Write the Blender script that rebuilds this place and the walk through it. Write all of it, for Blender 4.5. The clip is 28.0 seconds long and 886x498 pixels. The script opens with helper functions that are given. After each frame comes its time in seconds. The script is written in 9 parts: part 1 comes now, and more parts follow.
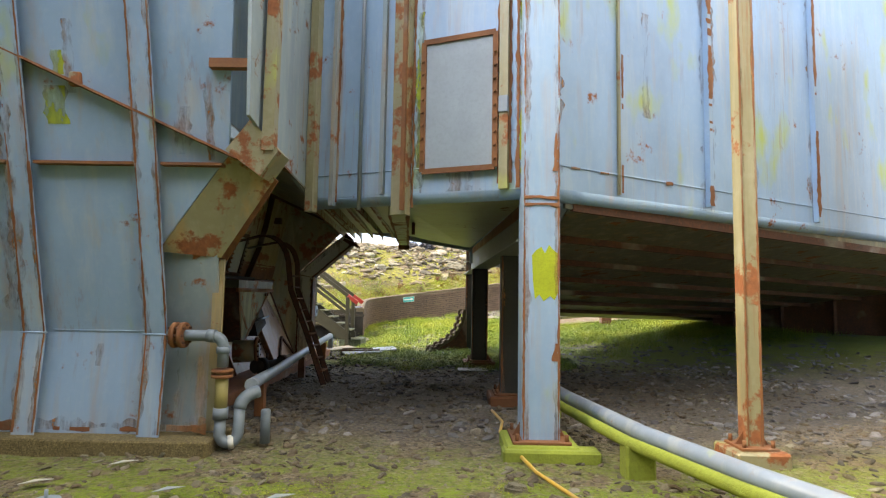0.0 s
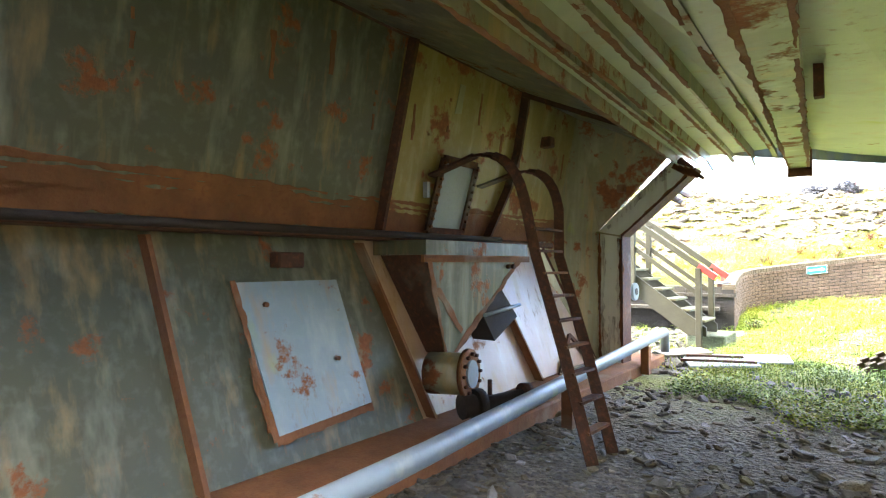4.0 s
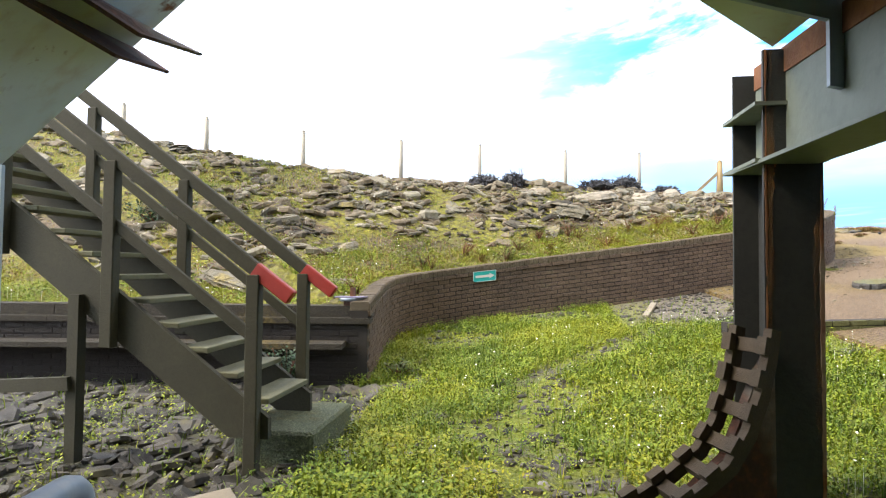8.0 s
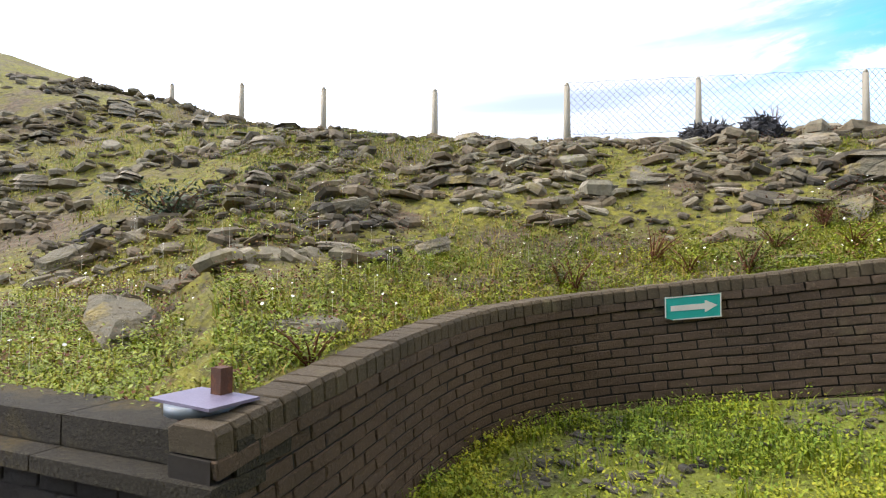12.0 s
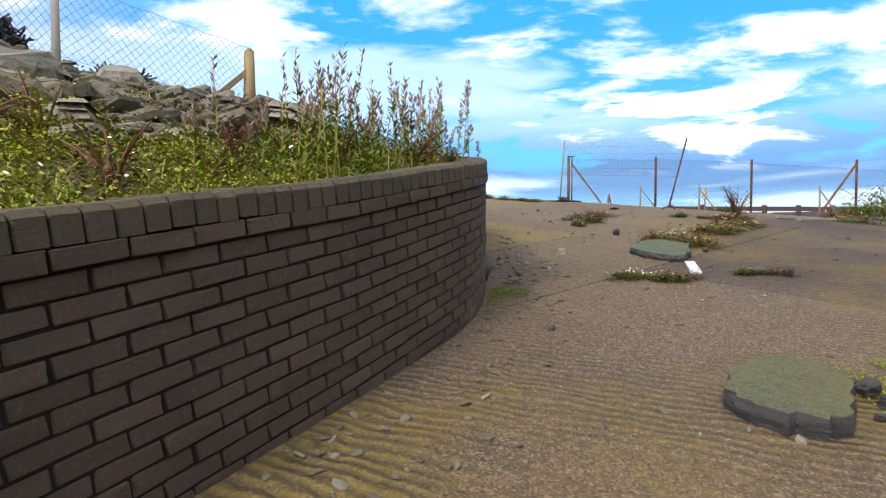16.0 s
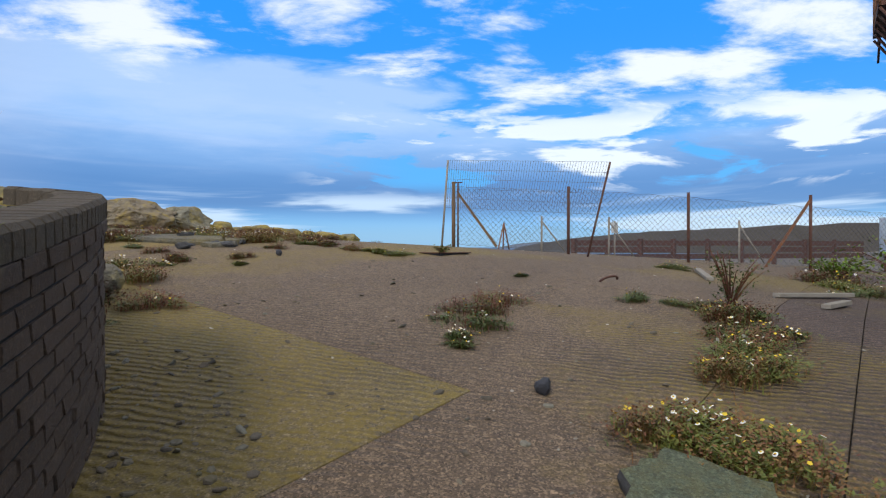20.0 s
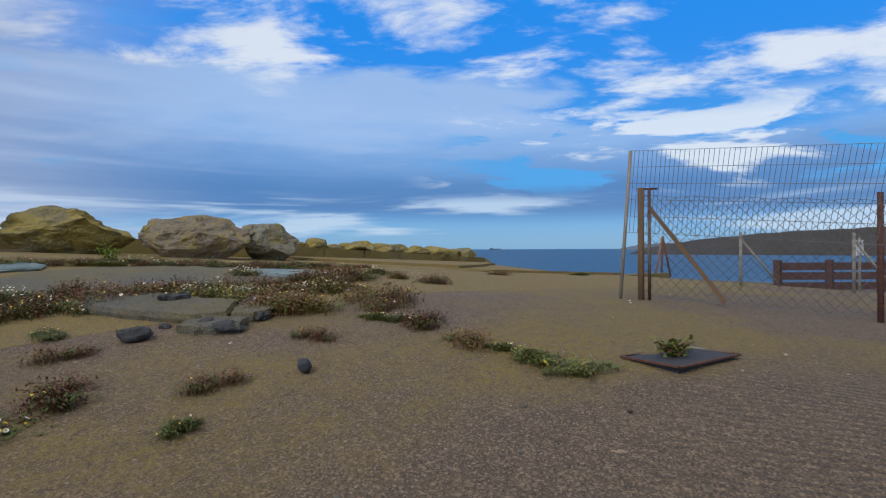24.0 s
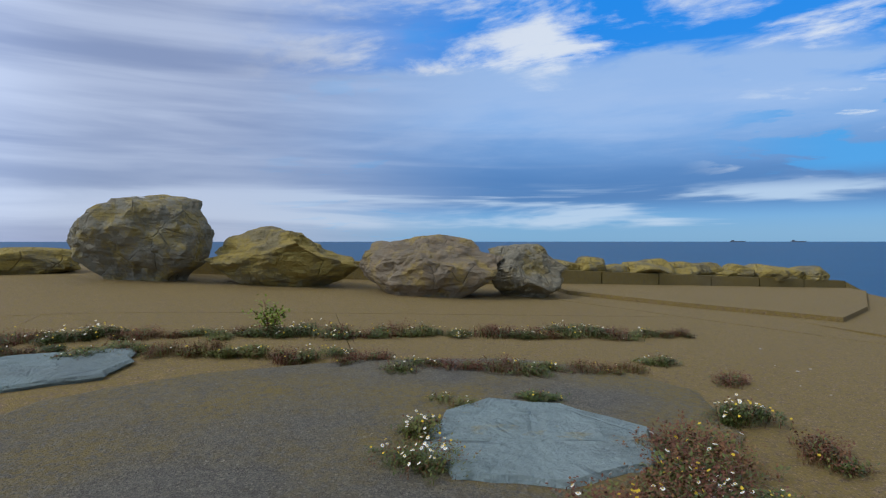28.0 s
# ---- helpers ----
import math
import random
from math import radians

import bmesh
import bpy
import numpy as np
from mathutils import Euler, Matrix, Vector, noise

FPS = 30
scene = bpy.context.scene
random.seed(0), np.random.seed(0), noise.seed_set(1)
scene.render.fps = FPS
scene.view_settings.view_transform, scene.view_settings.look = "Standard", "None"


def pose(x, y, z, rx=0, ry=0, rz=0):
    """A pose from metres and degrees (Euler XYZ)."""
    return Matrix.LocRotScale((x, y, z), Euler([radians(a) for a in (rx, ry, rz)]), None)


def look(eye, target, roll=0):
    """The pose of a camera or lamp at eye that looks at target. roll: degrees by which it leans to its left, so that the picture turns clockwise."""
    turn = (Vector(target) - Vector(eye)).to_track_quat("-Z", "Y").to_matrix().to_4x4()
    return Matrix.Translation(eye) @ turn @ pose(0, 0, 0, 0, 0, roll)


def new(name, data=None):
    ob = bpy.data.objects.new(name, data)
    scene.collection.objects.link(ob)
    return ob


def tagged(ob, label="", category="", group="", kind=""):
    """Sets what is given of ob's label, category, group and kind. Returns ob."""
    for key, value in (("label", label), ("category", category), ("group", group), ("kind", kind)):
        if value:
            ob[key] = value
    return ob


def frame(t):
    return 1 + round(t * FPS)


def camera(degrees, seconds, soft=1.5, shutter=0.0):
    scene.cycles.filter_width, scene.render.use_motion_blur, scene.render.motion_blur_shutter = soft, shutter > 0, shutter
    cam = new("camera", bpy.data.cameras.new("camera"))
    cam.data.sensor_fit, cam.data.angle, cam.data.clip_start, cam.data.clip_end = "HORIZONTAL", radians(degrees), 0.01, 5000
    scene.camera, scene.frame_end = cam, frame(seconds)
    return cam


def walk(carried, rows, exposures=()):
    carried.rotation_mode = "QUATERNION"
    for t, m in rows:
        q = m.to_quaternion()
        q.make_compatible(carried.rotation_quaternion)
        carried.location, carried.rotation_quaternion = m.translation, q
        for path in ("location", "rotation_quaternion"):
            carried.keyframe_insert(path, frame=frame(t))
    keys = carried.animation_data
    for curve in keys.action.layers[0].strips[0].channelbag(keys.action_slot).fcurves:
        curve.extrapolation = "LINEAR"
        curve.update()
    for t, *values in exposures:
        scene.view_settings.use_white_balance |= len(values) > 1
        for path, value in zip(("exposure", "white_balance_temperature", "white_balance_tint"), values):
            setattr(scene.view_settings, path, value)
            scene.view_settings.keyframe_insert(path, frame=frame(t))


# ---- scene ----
# ---- camera and walk ----
cam = camera(75.7, 28.0, 1.2)
PATH = [
    (0, (0.017, 0.603, 1.396), (-0.008, 2.596, 1.559), 1.00),
    (0.5, (-0.006, 1.211, 1.385), (-0.182, 3.202, 1.443), 0.50),
    (1, (-0.128, 1.805, 1.373), (-0.485, 3.772, 1.419), 0.50),
    (1.5, (-0.221, 2.444, 1.386), (-0.772, 4.366, 1.407), 0.40),
    (2, (-0.324, 3.038, 1.438), (-1.326, 4.769, 1.456), -0.10),
    (2.5, (-0.430, 3.618, 1.495), (-1.747, 5.123, 1.504), 0.30),
    (4.5, (-0.289, 6.429, 1.331), (-1.376, 8.106, 1.404), -0.30),
    (5, (-0.304, 7.174, 1.290), (-1.196, 8.962, 1.369), -0.50),
    (5.5, (-0.348, 7.886, 1.315), (-1.063, 9.752, 1.394), -0.50),
    (6, (-0.369, 8.635, 1.344), (-0.862, 10.572, 1.414), 0.43),
    (6.5, (-0.430, 9.347, 1.371), (-0.832, 11.305, 1.434), 0.41),
    (7, (-0.552, 10.109, 1.335), (-0.904, 12.077, 1.398), -0.20),
    (7.5, (-0.792, 11.078, 1.346), (-1.070, 13.058, 1.411), 0.29),
    (8, (-0.860, 11.846, 1.369), (-1.132, 13.826, 1.436), 0.57),
    (8.5, (-0.922, 12.641, 1.324), (-1.184, 14.623, 1.395), 0.90),
    (9, (-0.994, 13.316, 1.337), (-1.246, 15.300, 1.382), 0.90),
    (9.5, (-1.014, 13.989, 1.351), (-1.234, 15.976, 1.405), 0.90),
    (10, (-1.069, 14.655, 1.326), (-1.268, 16.644, 1.394), 0.80),
    (10.5, (-1.128, 15.310, 1.383), (-1.336, 17.298, 1.454), 0.80),
    (11, (-1.201, 15.937, 1.453), (-1.767, 17.854, 1.519), 0.50),
    (11.5, (-1.181, 16.576, 1.508), (-2.117, 18.343, 1.564), 0.50),
    (12, (-0.948, 17.106, 1.536), (-1.949, 18.836, 1.601), 0.40),
    (12.5, (-0.588, 17.654, 1.549), (-1.479, 19.443, 1.615), 0.10),
    (13, (-0.099, 18.058, 1.635), (-0.470, 20.022, 1.703), -0.02),
    (13.5, (0.244, 18.590, 1.653), (0.429, 20.578, 1.761), 0.46),
    (15.5, (1.832, 21.089, 1.869), (2.860, 22.805, 1.838), 0.40),
    (16, (2.400, 21.608, 1.943), (3.585, 23.218, 1.876), 0.00),
    (16.5, (2.945, 21.995, 1.997), (4.441, 23.322, 1.965), 0.20),
    (17, (3.443, 22.409, 2.103), (5.104, 23.521, 2.041), 0.40),
    (17.5, (4.089, 22.832, 2.215), (5.769, 23.911, 2.103), 0.30),
    (18, (4.572, 23.127, 2.329), (6.230, 24.237, 2.188), 0.00),
    (18.5, (5.051, 23.512, 2.417), (6.690, 24.655, 2.347), 0.20),
    (19, (5.528, 23.858, 2.557), (7.136, 25.046, 2.501), 0.10),
    (19.5, (5.920, 24.375, 2.636), (7.479, 25.628, 2.618), 0.30),
    (20, (6.338, 24.808, 2.736), (7.796, 26.178, 2.728), 0.00),
    (20.5, (6.726, 25.292, 2.825), (8.116, 26.730, 2.825), -0.00),
    (21, (7.131, 25.750, 2.883), (8.512, 27.196, 2.892), 0.00),
    (21.5, (7.480, 26.220, 2.984), (8.852, 27.675, 2.996), -0.00),
    (22, (7.840, 26.638, 3.062), (9.139, 28.159, 3.088), 0.10),
    (22.5, (8.216, 27.025, 3.122), (9.413, 28.628, 3.143), -0.20),
    (24.5, (9.689, 29.331, 3.503), (10.813, 30.985, 3.486), -0.30),
    (25, (10.010, 29.902, 3.607), (11.020, 31.629, 3.571), -0.20),
    (25.5, (10.359, 30.483, 3.683), (11.269, 32.263, 3.632), -0.20),
    (26, (10.674, 31.002, 3.802), (11.510, 32.819, 3.762), -0.20),
    (26.5, (10.912, 31.685, 3.847), (11.642, 33.547, 3.847), -0.10),
    (27, (11.133, 32.294, 3.991), (11.732, 34.201, 3.953), -0.10),
    (27.5, (11.242, 32.965, 4.097), (11.717, 34.907, 4.057), -0.00),
    (28, (11.321, 33.647, 4.195), (11.621, 35.624, 4.166), -0.00),
]
EXPOSURE = [(0, 2.45, 8200, 10), (1, 2.8, 8200, 10), (2.5, 3.5, 8000, 10), (4.5, 4.85, 7200, 10), (5, 4.7, 7200, 10), (6, 3.9, 7100, 9), (7, 2.8, 7100, 9), (8, 1.8, 7700, 10), (9, 1.35, 7700, 10), (10, 1.15, 7700, 10), (11, 1.25, 7700, 10), (13.5, 1.2, 7500, 10), (16, 0.72, 7100, 10), (18, 0.3, 7000, 10), (20, 0.10, 6700, 10), (22.5, -0.20, 6500, 10), (28, -0.32, 6400, 10)]
walk(cam, [(t, look(eye, target, roll)) for t, eye, target, roll in PATH], EXPOSURE)

# ---- world, sun ----
world = bpy.data.worlds.new("sky")
scene.world = world
world.use_nodes = True
wn = world.node_tree
bg = wn.nodes["Background"]
SUN_EL, SUN_AZ = radians(42), radians(250)
sky = wn.nodes.new("ShaderNodeTexSky")
sky.sky_type = "NISHITA"
sky.sun_disc = False
sky.sun_elevation, sky.sun_rotation = SUN_EL, SUN_AZ
sky.air_density, sky.dust_density, sky.ozone_density = 1.0, 0.4, 3.0


def wnode(kind, **sets):
    n = wn.nodes.new(kind)
    for k, v in sets.items():
        n.inputs[k].default_value = v
    return n


def wmath(op, a, b=0.0, c=None):
    n = wn.nodes.new("ShaderNodeMath")
    n.operation = op
    for i, v in enumerate((a, b, c)):
        if v is None:
            continue
        if isinstance(v, (int, float)):
            n.inputs[i].default_value = v
        else:
            wn.links.new(v, n.inputs[i])
    return n.outputs[0]


def wrange(v, a, b, lo=0.0, hi=1.0):
    n = wn.nodes.new("ShaderNodeMapRange")
    n.interpolation_type = "SMOOTHSTEP"
    wn.links.new(v, n.inputs["Value"])
    for k, x in (("From Min", a), ("From Max", b), ("To Min", lo), ("To Max", hi)):
        n.inputs[k].default_value = x
    return n.outputs[0]


def wmix(f, a, b):
    n = wn.nodes.new("ShaderNodeMix")
    n.data_type = "RGBA"
    for s, v in ((n.inputs[0], f), (n.inputs[6], a), (n.inputs[7], b)):
        if isinstance(v, (int, float)):
            s.default_value = v
        elif isinstance(v, tuple):
            s.default_value = (*v, 1)
        else:
            wn.links.new(v, s)
    return n.outputs[2]


tc = wn.nodes.new("ShaderNodeTexCoord")
sep = wn.nodes.new("ShaderNodeSeparateXYZ")
wn.links.new(tc.outputs["Generated"], sep.inputs[0])
el = wmath("MAXIMUM", sep.outputs[2], 0.0)
# clouds lie on a flat deck: direction divided by its rise
deck = wmath("ADD", el, 0.10)
flat = wn.nodes.new("ShaderNodeCombineXYZ")
across = wmath("SUBTRACT", wmath("MULTIPLY", sep.outputs[0], 0.80), wmath("MULTIPLY", sep.outputs[1], 0.60))
ahead = wmath("ADD", wmath("MULTIPLY", sep.outputs[0], 0.60), wmath("MULTIPLY", sep.outputs[1], 0.80))
wn.links.new(wmath("DIVIDE", wmath("MULTIPLY", across, 0.80), deck), flat.inputs[0])
wn.links.new(wmath("DIVIDE", wmath("MULTIPLY", ahead, 1.15), deck), flat.inputs[1])


def cloud_noise(scale, detail, rough, off, dist=0.0):
    n = wnode("ShaderNodeTexNoise", Scale=scale, Detail=detail, Roughness=rough, Distortion=dist)
    add = wn.nodes.new("ShaderNodeVectorMath")
    add.operation = "ADD"
    add.inputs[1].default_value = (off, off * 0.7, off * 0.3)
    wn.links.new(flat.outputs[0], add.inputs[0])
    wn.links.new(add.outputs[0], n.inputs["Vector"])
    return n.outputs["Fac"]


# landward the cover is a closed bright veil; over the sea it lies in layers
seaward = wrange(wmath("ADD", wmath("MULTIPLY", sep.outputs[0], 0.9), wmath("MULTIPLY", sep.outputs[1], 0.1)), -0.15, 0.36)
east = wrange(sep.outputs[0], 0.58, 0.86)
puff = cloud_noise(2.2, 9, 0.60, 1.3, 0.2)
big = cloud_noise(0.8, 3, 0.5, 4.4)
band_vec = wn.nodes.new("ShaderNodeVectorMath")
band_vec.operation = "MULTIPLY"
band_vec.inputs[1].default_value = (1.7, 1.7, 20.0)
wn.links.new(tc.outputs["Generated"], band_vec.inputs[0])


def band_noise(scale, detail, rough):
    n = wnode("ShaderNodeTexNoise", Scale=scale, Detail=detail, Roughness=rough, Distortion=0.5)
    wn.links.new(band_vec.outputs[0], n.inputs["Vector"])
    return n.outputs["Fac"]


veil = band_noise(0.5, 4, 0.5)
thin = band_noise(1.1, 5, 0.55)
# clear air: pale at the horizon, deep blue above
blue = wmix(wrange(el, 0.0, 0.10), (0.16, 0.41, 0.70), (0.04, 0.33, 0.84))
blue = wmix(wrange(el, 0.10, 0.36), blue, (0.0, 0.27, 0.92))
# high broken puffs, thicker towards the north
high = wmath("MULTIPLY", wrange(wmath("ADD", puff, wmath("ADD", wmath("MULTIPLY", big, 0.45), wrange(sep.outputs[0], 0.35, 0.75, 0.05, 0.0))), 0.69, 0.88), wrange(el, 0.12, 0.26))
look_sky = wmix(wmath("MULTIPLY", high, 0.95), blue, (0.84, 0.90, 0.98))
# cover closes towards the zenith
look_sky = wmix(wrange(el, 0.40, 0.66), look_sky, (0.95, 0.94, 0.92))
# sheet of stratus, lower in the east, darker below, with soft pale and dark veils
top = wmath("ADD", wmath("ADD", wmath("MULTIPLY", east, -0.09), 0.29), wmath("MULTIPLY", wmath("SUBTRACT", big, 0.5), 0.16))
rise = wmath("SUBTRACT", el, top)
sheet_mask = wmath("MULTIPLY", wrange(wmath("ADD", rise, wmath("MULTIPLY", wmath("SUBTRACT", puff, 0.5), 0.14)), -0.030, 0.006, 1.0, 0.0), wrange(el, 0.035, 0.075))
sheet_col = wmix(wrange(wmath("ADD", el, wmath("MULTIPLY", wmath("SUBTRACT", veil, 0.5), 0.12)), 0.075, 0.22), (0.03, 0.155, 0.46), (0.25, 0.47, 0.86))
sheet_col = wmix(wmath("MULTIPLY", wrange(thin, 0.5, 0.72), 0.22), sheet_col, (0.50, 0.62, 0.88))
look_sky = wmix(wmath("MULTIPLY", sheet_mask, 0.95), look_sky, sheet_col)
sheet_top = wmath("MULTIPLY", sheet_mask, wrange(wmath("ADD", el, wmath("MULTIPLY", wmath("SUBTRACT", puff, 0.5), 0.16)), 0.13, 0.24))
look_sky = wmix(wmath("MULTIPLY", sheet_top, 0.38), look_sky, (0.52, 0.66, 0.93))
# ragged white belt and clear slots within the sheet, east of north
belt_vec = wn.nodes.new("ShaderNodeVectorMath")
belt_vec.operation = "MULTIPLY"
belt_vec.inputs[1].default_value = (2.6, 2.6, 11.0)
wn.links.new(tc.outputs["Generated"], belt_vec.inputs[0])
belt = wnode("ShaderNodeTexNoise", Scale=1.5, Detail=8, Roughness=0.56, Distortion=0.4)
wn.links.new(belt_vec.outputs[0], belt.inputs["Vector"])
in_belt = wmath("MULTIPLY", wmath("MULTIPLY", wrange(el, 0.085, 0.115), wrange(el, 0.20, 0.25, 1.0, 0.0)), wrange(sep.outputs[0], 0.50, 0.70))
look_sky = wmix(wmath("MULTIPLY", in_belt, wrange(belt.outputs["Fac"], 0.46, 0.40, 0.0, 0.9)), look_sky, (0.03, 0.36, 0.86))
look_sky = wmix(wmath("MULTIPLY", in_belt, wrange(belt.outputs["Fac"], 0.55, 0.62, 0.0, 0.9)), look_sky, (0.82, 0.89, 0.97))
# bright streaks low over the sea
streak = wmath("MULTIPLY", wrange(thin, 0.47, 0.60), wmath("MULTIPLY", wrange(el, 0.012, 0.03), wrange(el, 0.075, 0.10, 1.0, 0.0)))
look_sky = wmix(wmath("MULTIPLY", streak, 0.85), look_sky, (0.52, 0.68, 0.90))
# the bright landward veil, with a few clear gaps
gap = wmath("MULTIPLY", wrange(wmath("ADD", puff, wmath("MULTIPLY", big, 0.5)), 0.56, 0.66, 1.0, 0.0), wmath("MULTIPLY", seaward, 0.8))
pale = wmix(wrange(wmath("ADD", wmath("MULTIPLY", veil, 0.6), wmath("MULTIPLY", thin, 0.4)), 0.38, 0.62), (0.27, 0.34, 0.55), (0.52, 0.60, 0.80))
white = wmix(gap, pale, (0.18, 0.50, 0.90))
look_sky = wmix(seaward, white, look_sky)
SKY_SHARE, CLOUD_GAIN = 0.02, 1.0
base = wn.nodes.new("ShaderNodeVectorMath")
base.operation = "SCALE"
wn.links.new(sky.outputs[0], base.inputs[0])
base.inputs["Scale"].default_value = SKY_SHARE
gain = wn.nodes.new("ShaderNodeVectorMath")
gain.operation = "SCALE"
wn.links.new(look_sky, gain.inputs[0])
# the veiled sun makes the landward clouds brighter
sunward = wmath("ADD", wmath("MULTIPLY", sep.outputs[0], math.sin(SUN_AZ)), wmath("MULTIPLY", sep.outputs[1], math.cos(SUN_AZ)))
wn.links.new(wmath("MULTIPLY", wrange(sunward, 0.0, 0.9, 1.0, 3.6), CLOUD_GAIN), gain.inputs["Scale"])
mixed = wn.nodes.new("ShaderNodeVectorMath")
mixed.operation = "ADD"
wn.links.new(base.outputs[0], mixed.inputs[0])
wn.links.new(gain.outputs[0], mixed.inputs[1])
wn.links.new(mixed.outputs[0], bg.inputs["Color"])
bg.inputs["Strength"].default_value = 1.0

sun = new("sun", bpy.data.lights.new("sun", "SUN"))
sun.data.energy, sun.data.angle, sun.data.color = 1.5, radians(14), (1.0, 0.92, 0.78)
sdir = Vector((math.sin(SUN_AZ) * math.cos(SUN_EL), math.cos(SUN_AZ) * math.cos(SUN_EL), math.sin(SUN_EL)))
sun.matrix_basis = look(sdir * 60, (0, 0, 0))

# ---- small tools ----
RNG = random.Random(7)


def link(name, bm, material, smooth=False):
    me = bpy.data.meshes.new(name)
    bm.to_mesh(me)
    bm.free()
    if material:
        me.materials.append(material)
    if smooth:
        me.polygons.foreach_set("use_smooth", [True] * len(me.polygons))
    return me


def part(name, bm, material, parent=None, label="", smooth=False):
    """One mesh object out of a bmesh (or a ready mesh), under a thing or part."""
    me = bm if isinstance(bm, bpy.types.Mesh) else link(name, bm, material, smooth)
    ob = new(name, me)
    if parent:
        ob.parent = parent
    if label:
        tagged(ob, label)
    return ob


def thing(name, label, category, group="", at=(0, 0, 0), rz=0):
    """An empty at the base of a thing made of parts."""
    ob = new(name)
    ob.empty_display_size = 0.1
    ob.matrix_basis = pose(*at, 0, 0, rz)
    return tagged(ob, label, category, group)


def single(name, bm, material, label, category, group="", kind="", smooth=False):
    return tagged(part(name, bm, material, None, "", smooth), label, category, group, kind)


def box(bm, x0, x1, y0, y1, z0, z1, bevel=0.0):
    vs = [bm.verts.new(p) for p in ((x0, y0, z0), (x1, y0, z0), (x1, y1, z0), (x0, y1, z0), (x0, y0, z1), (x1, y0, z1), (x1, y1, z1), (x0, y1, z1))]
    fs = [bm.faces.new([vs[i] for i in f]) for f in ((3, 2, 1, 0), (4, 5, 6, 7), (0, 1, 5, 4), (1, 2, 6, 5), (2, 3, 7, 6), (3, 0, 4, 7))]
    if bevel:
        es = list({e for f in fs for e in f.edges})
        bmesh.ops.bevel(bm, geom=es, offset=bevel, segments=1, affect="EDGES")
    return vs


def boxed(x0, x1, y0, y1, z0, z1, bevel=0.0):
    bm = bmesh.new()
    box(bm, x0, x1, y0, y1, z0, z1, bevel)
    return bm


def bar(bm, a, b, w, h, up=(0, 0, 1), bevel=0.0):
    """A straight bar with a rectangular section from a to b."""
    a, b = Vector(a), Vector(b)
    d = (b - a).normalized()
    u = Vector(up)
    s = d.cross(u)
    if s.length < 1e-4:
        s = d.cross(Vector((1, 0, 0)))
    s.normalize()
    u = s.cross(d).normalized()
    vs = []
    for p in (a, b):
        for i, j in ((-1, -1), (1, -1), (1, 1), (-1, 1)):
            vs.append(bm.verts.new(p + s * (i * w / 2) + u * (j * h / 2)))
    fs = [bm.faces.new([vs[i] for i in f]) for f in ((3, 2, 1, 0), (4, 5, 6, 7), (0, 1, 5, 4), (1, 2, 6, 5), (2, 3, 7, 6), (3, 0, 4, 7))]
    if bevel:
        es = list({e for f in fs for e in f.edges})
        bmesh.ops.bevel(bm, geom=es, offset=bevel, segments=1, affect="EDGES")
    return bm


def barred(a, b, w, h, up=(0, 0, 1), bevel=0.0):
    return bar(bmesh.new(), a, b, w, h, up, bevel)


def tube(bm, pts, r, n=10, cap=True):
    """A round pipe along points; r may be a list."""
    pts = [Vector(p) for p in pts]
    rings = []
    side = None
    for i, p in enumerate(pts):
        d = (pts[min(i + 1, len(pts) - 1)] - pts[max(i - 1, 0)]).normalized()
        if side is None:
            side = d.orthogonal().normalized()
        side = (side - d * side.dot(d)).normalized()
        o = d.cross(side)
        ri = r[i] if isinstance(r, (list, tuple)) else r
        rings.append([bm.verts.new(p + (side * math.cos(k * math.tau / n) + o * math.sin(k * math.tau / n)) * ri) for k in range(n)])
    for a, b in zip(rings, rings[1:]):
        for k in range(n):
            f = bm.faces.new((a[k], a[(k + 1) % n], b[(k + 1) % n], b[k]))
            f.smooth = True
    if cap:
        bm.faces.new(rings[0][::-1])
        bm.faces.new(rings[-1])
    return bm


def tubed(pts, r, n=10):
    return tube(bmesh.new(), pts, r, n)


def prism(bm, outline, depth):
    """A flat outline (3D points in one plane) thickened along the vector depth."""
    a = [bm.verts.new(p) for p in outline]
    b = [bm.verts.new(Vector(p) + Vector(depth)) for p in outline]
    n = len(a)
    bm.faces.new(a)
    bm.faces.new(b[::-1])
    for i in range(n):
        bm.faces.new((a[i], b[i], b[(i + 1) % n], a[(i + 1) % n]))
    bmesh.ops.recalc_face_normals(bm, faces=bm.faces[:])
    return bm


def prismed(outline, depth):
    return prism(bmesh.new(), outline, depth)


def arc(p0, p1, p2, n=6):
    """Points on a quadratic curve."""
    p0, p1, p2 = Vector(p0), Vector(p1), Vector(p2)
    return [p0 * (1 - t) ** 2 + p1 * 2 * t * (1 - t) + p2 * t * t for t in (i / n for i in range(n + 1))]


def lerp(table, x):
    """Piecewise linear reading of a small table of (x, value)."""
    if x <= table[0][0]:
        return table[0][1]
    for (a, u), (b, v) in zip(table, table[1:]):
        if x <= b:
            return u + (v - u) * (x - a) / (b - a)
    return table[-1][1]


def smooth01(a, b, x):
    t = min(1, max(0, (x - a) / (b - a)))
    return t * t * (3 - 2 * t)


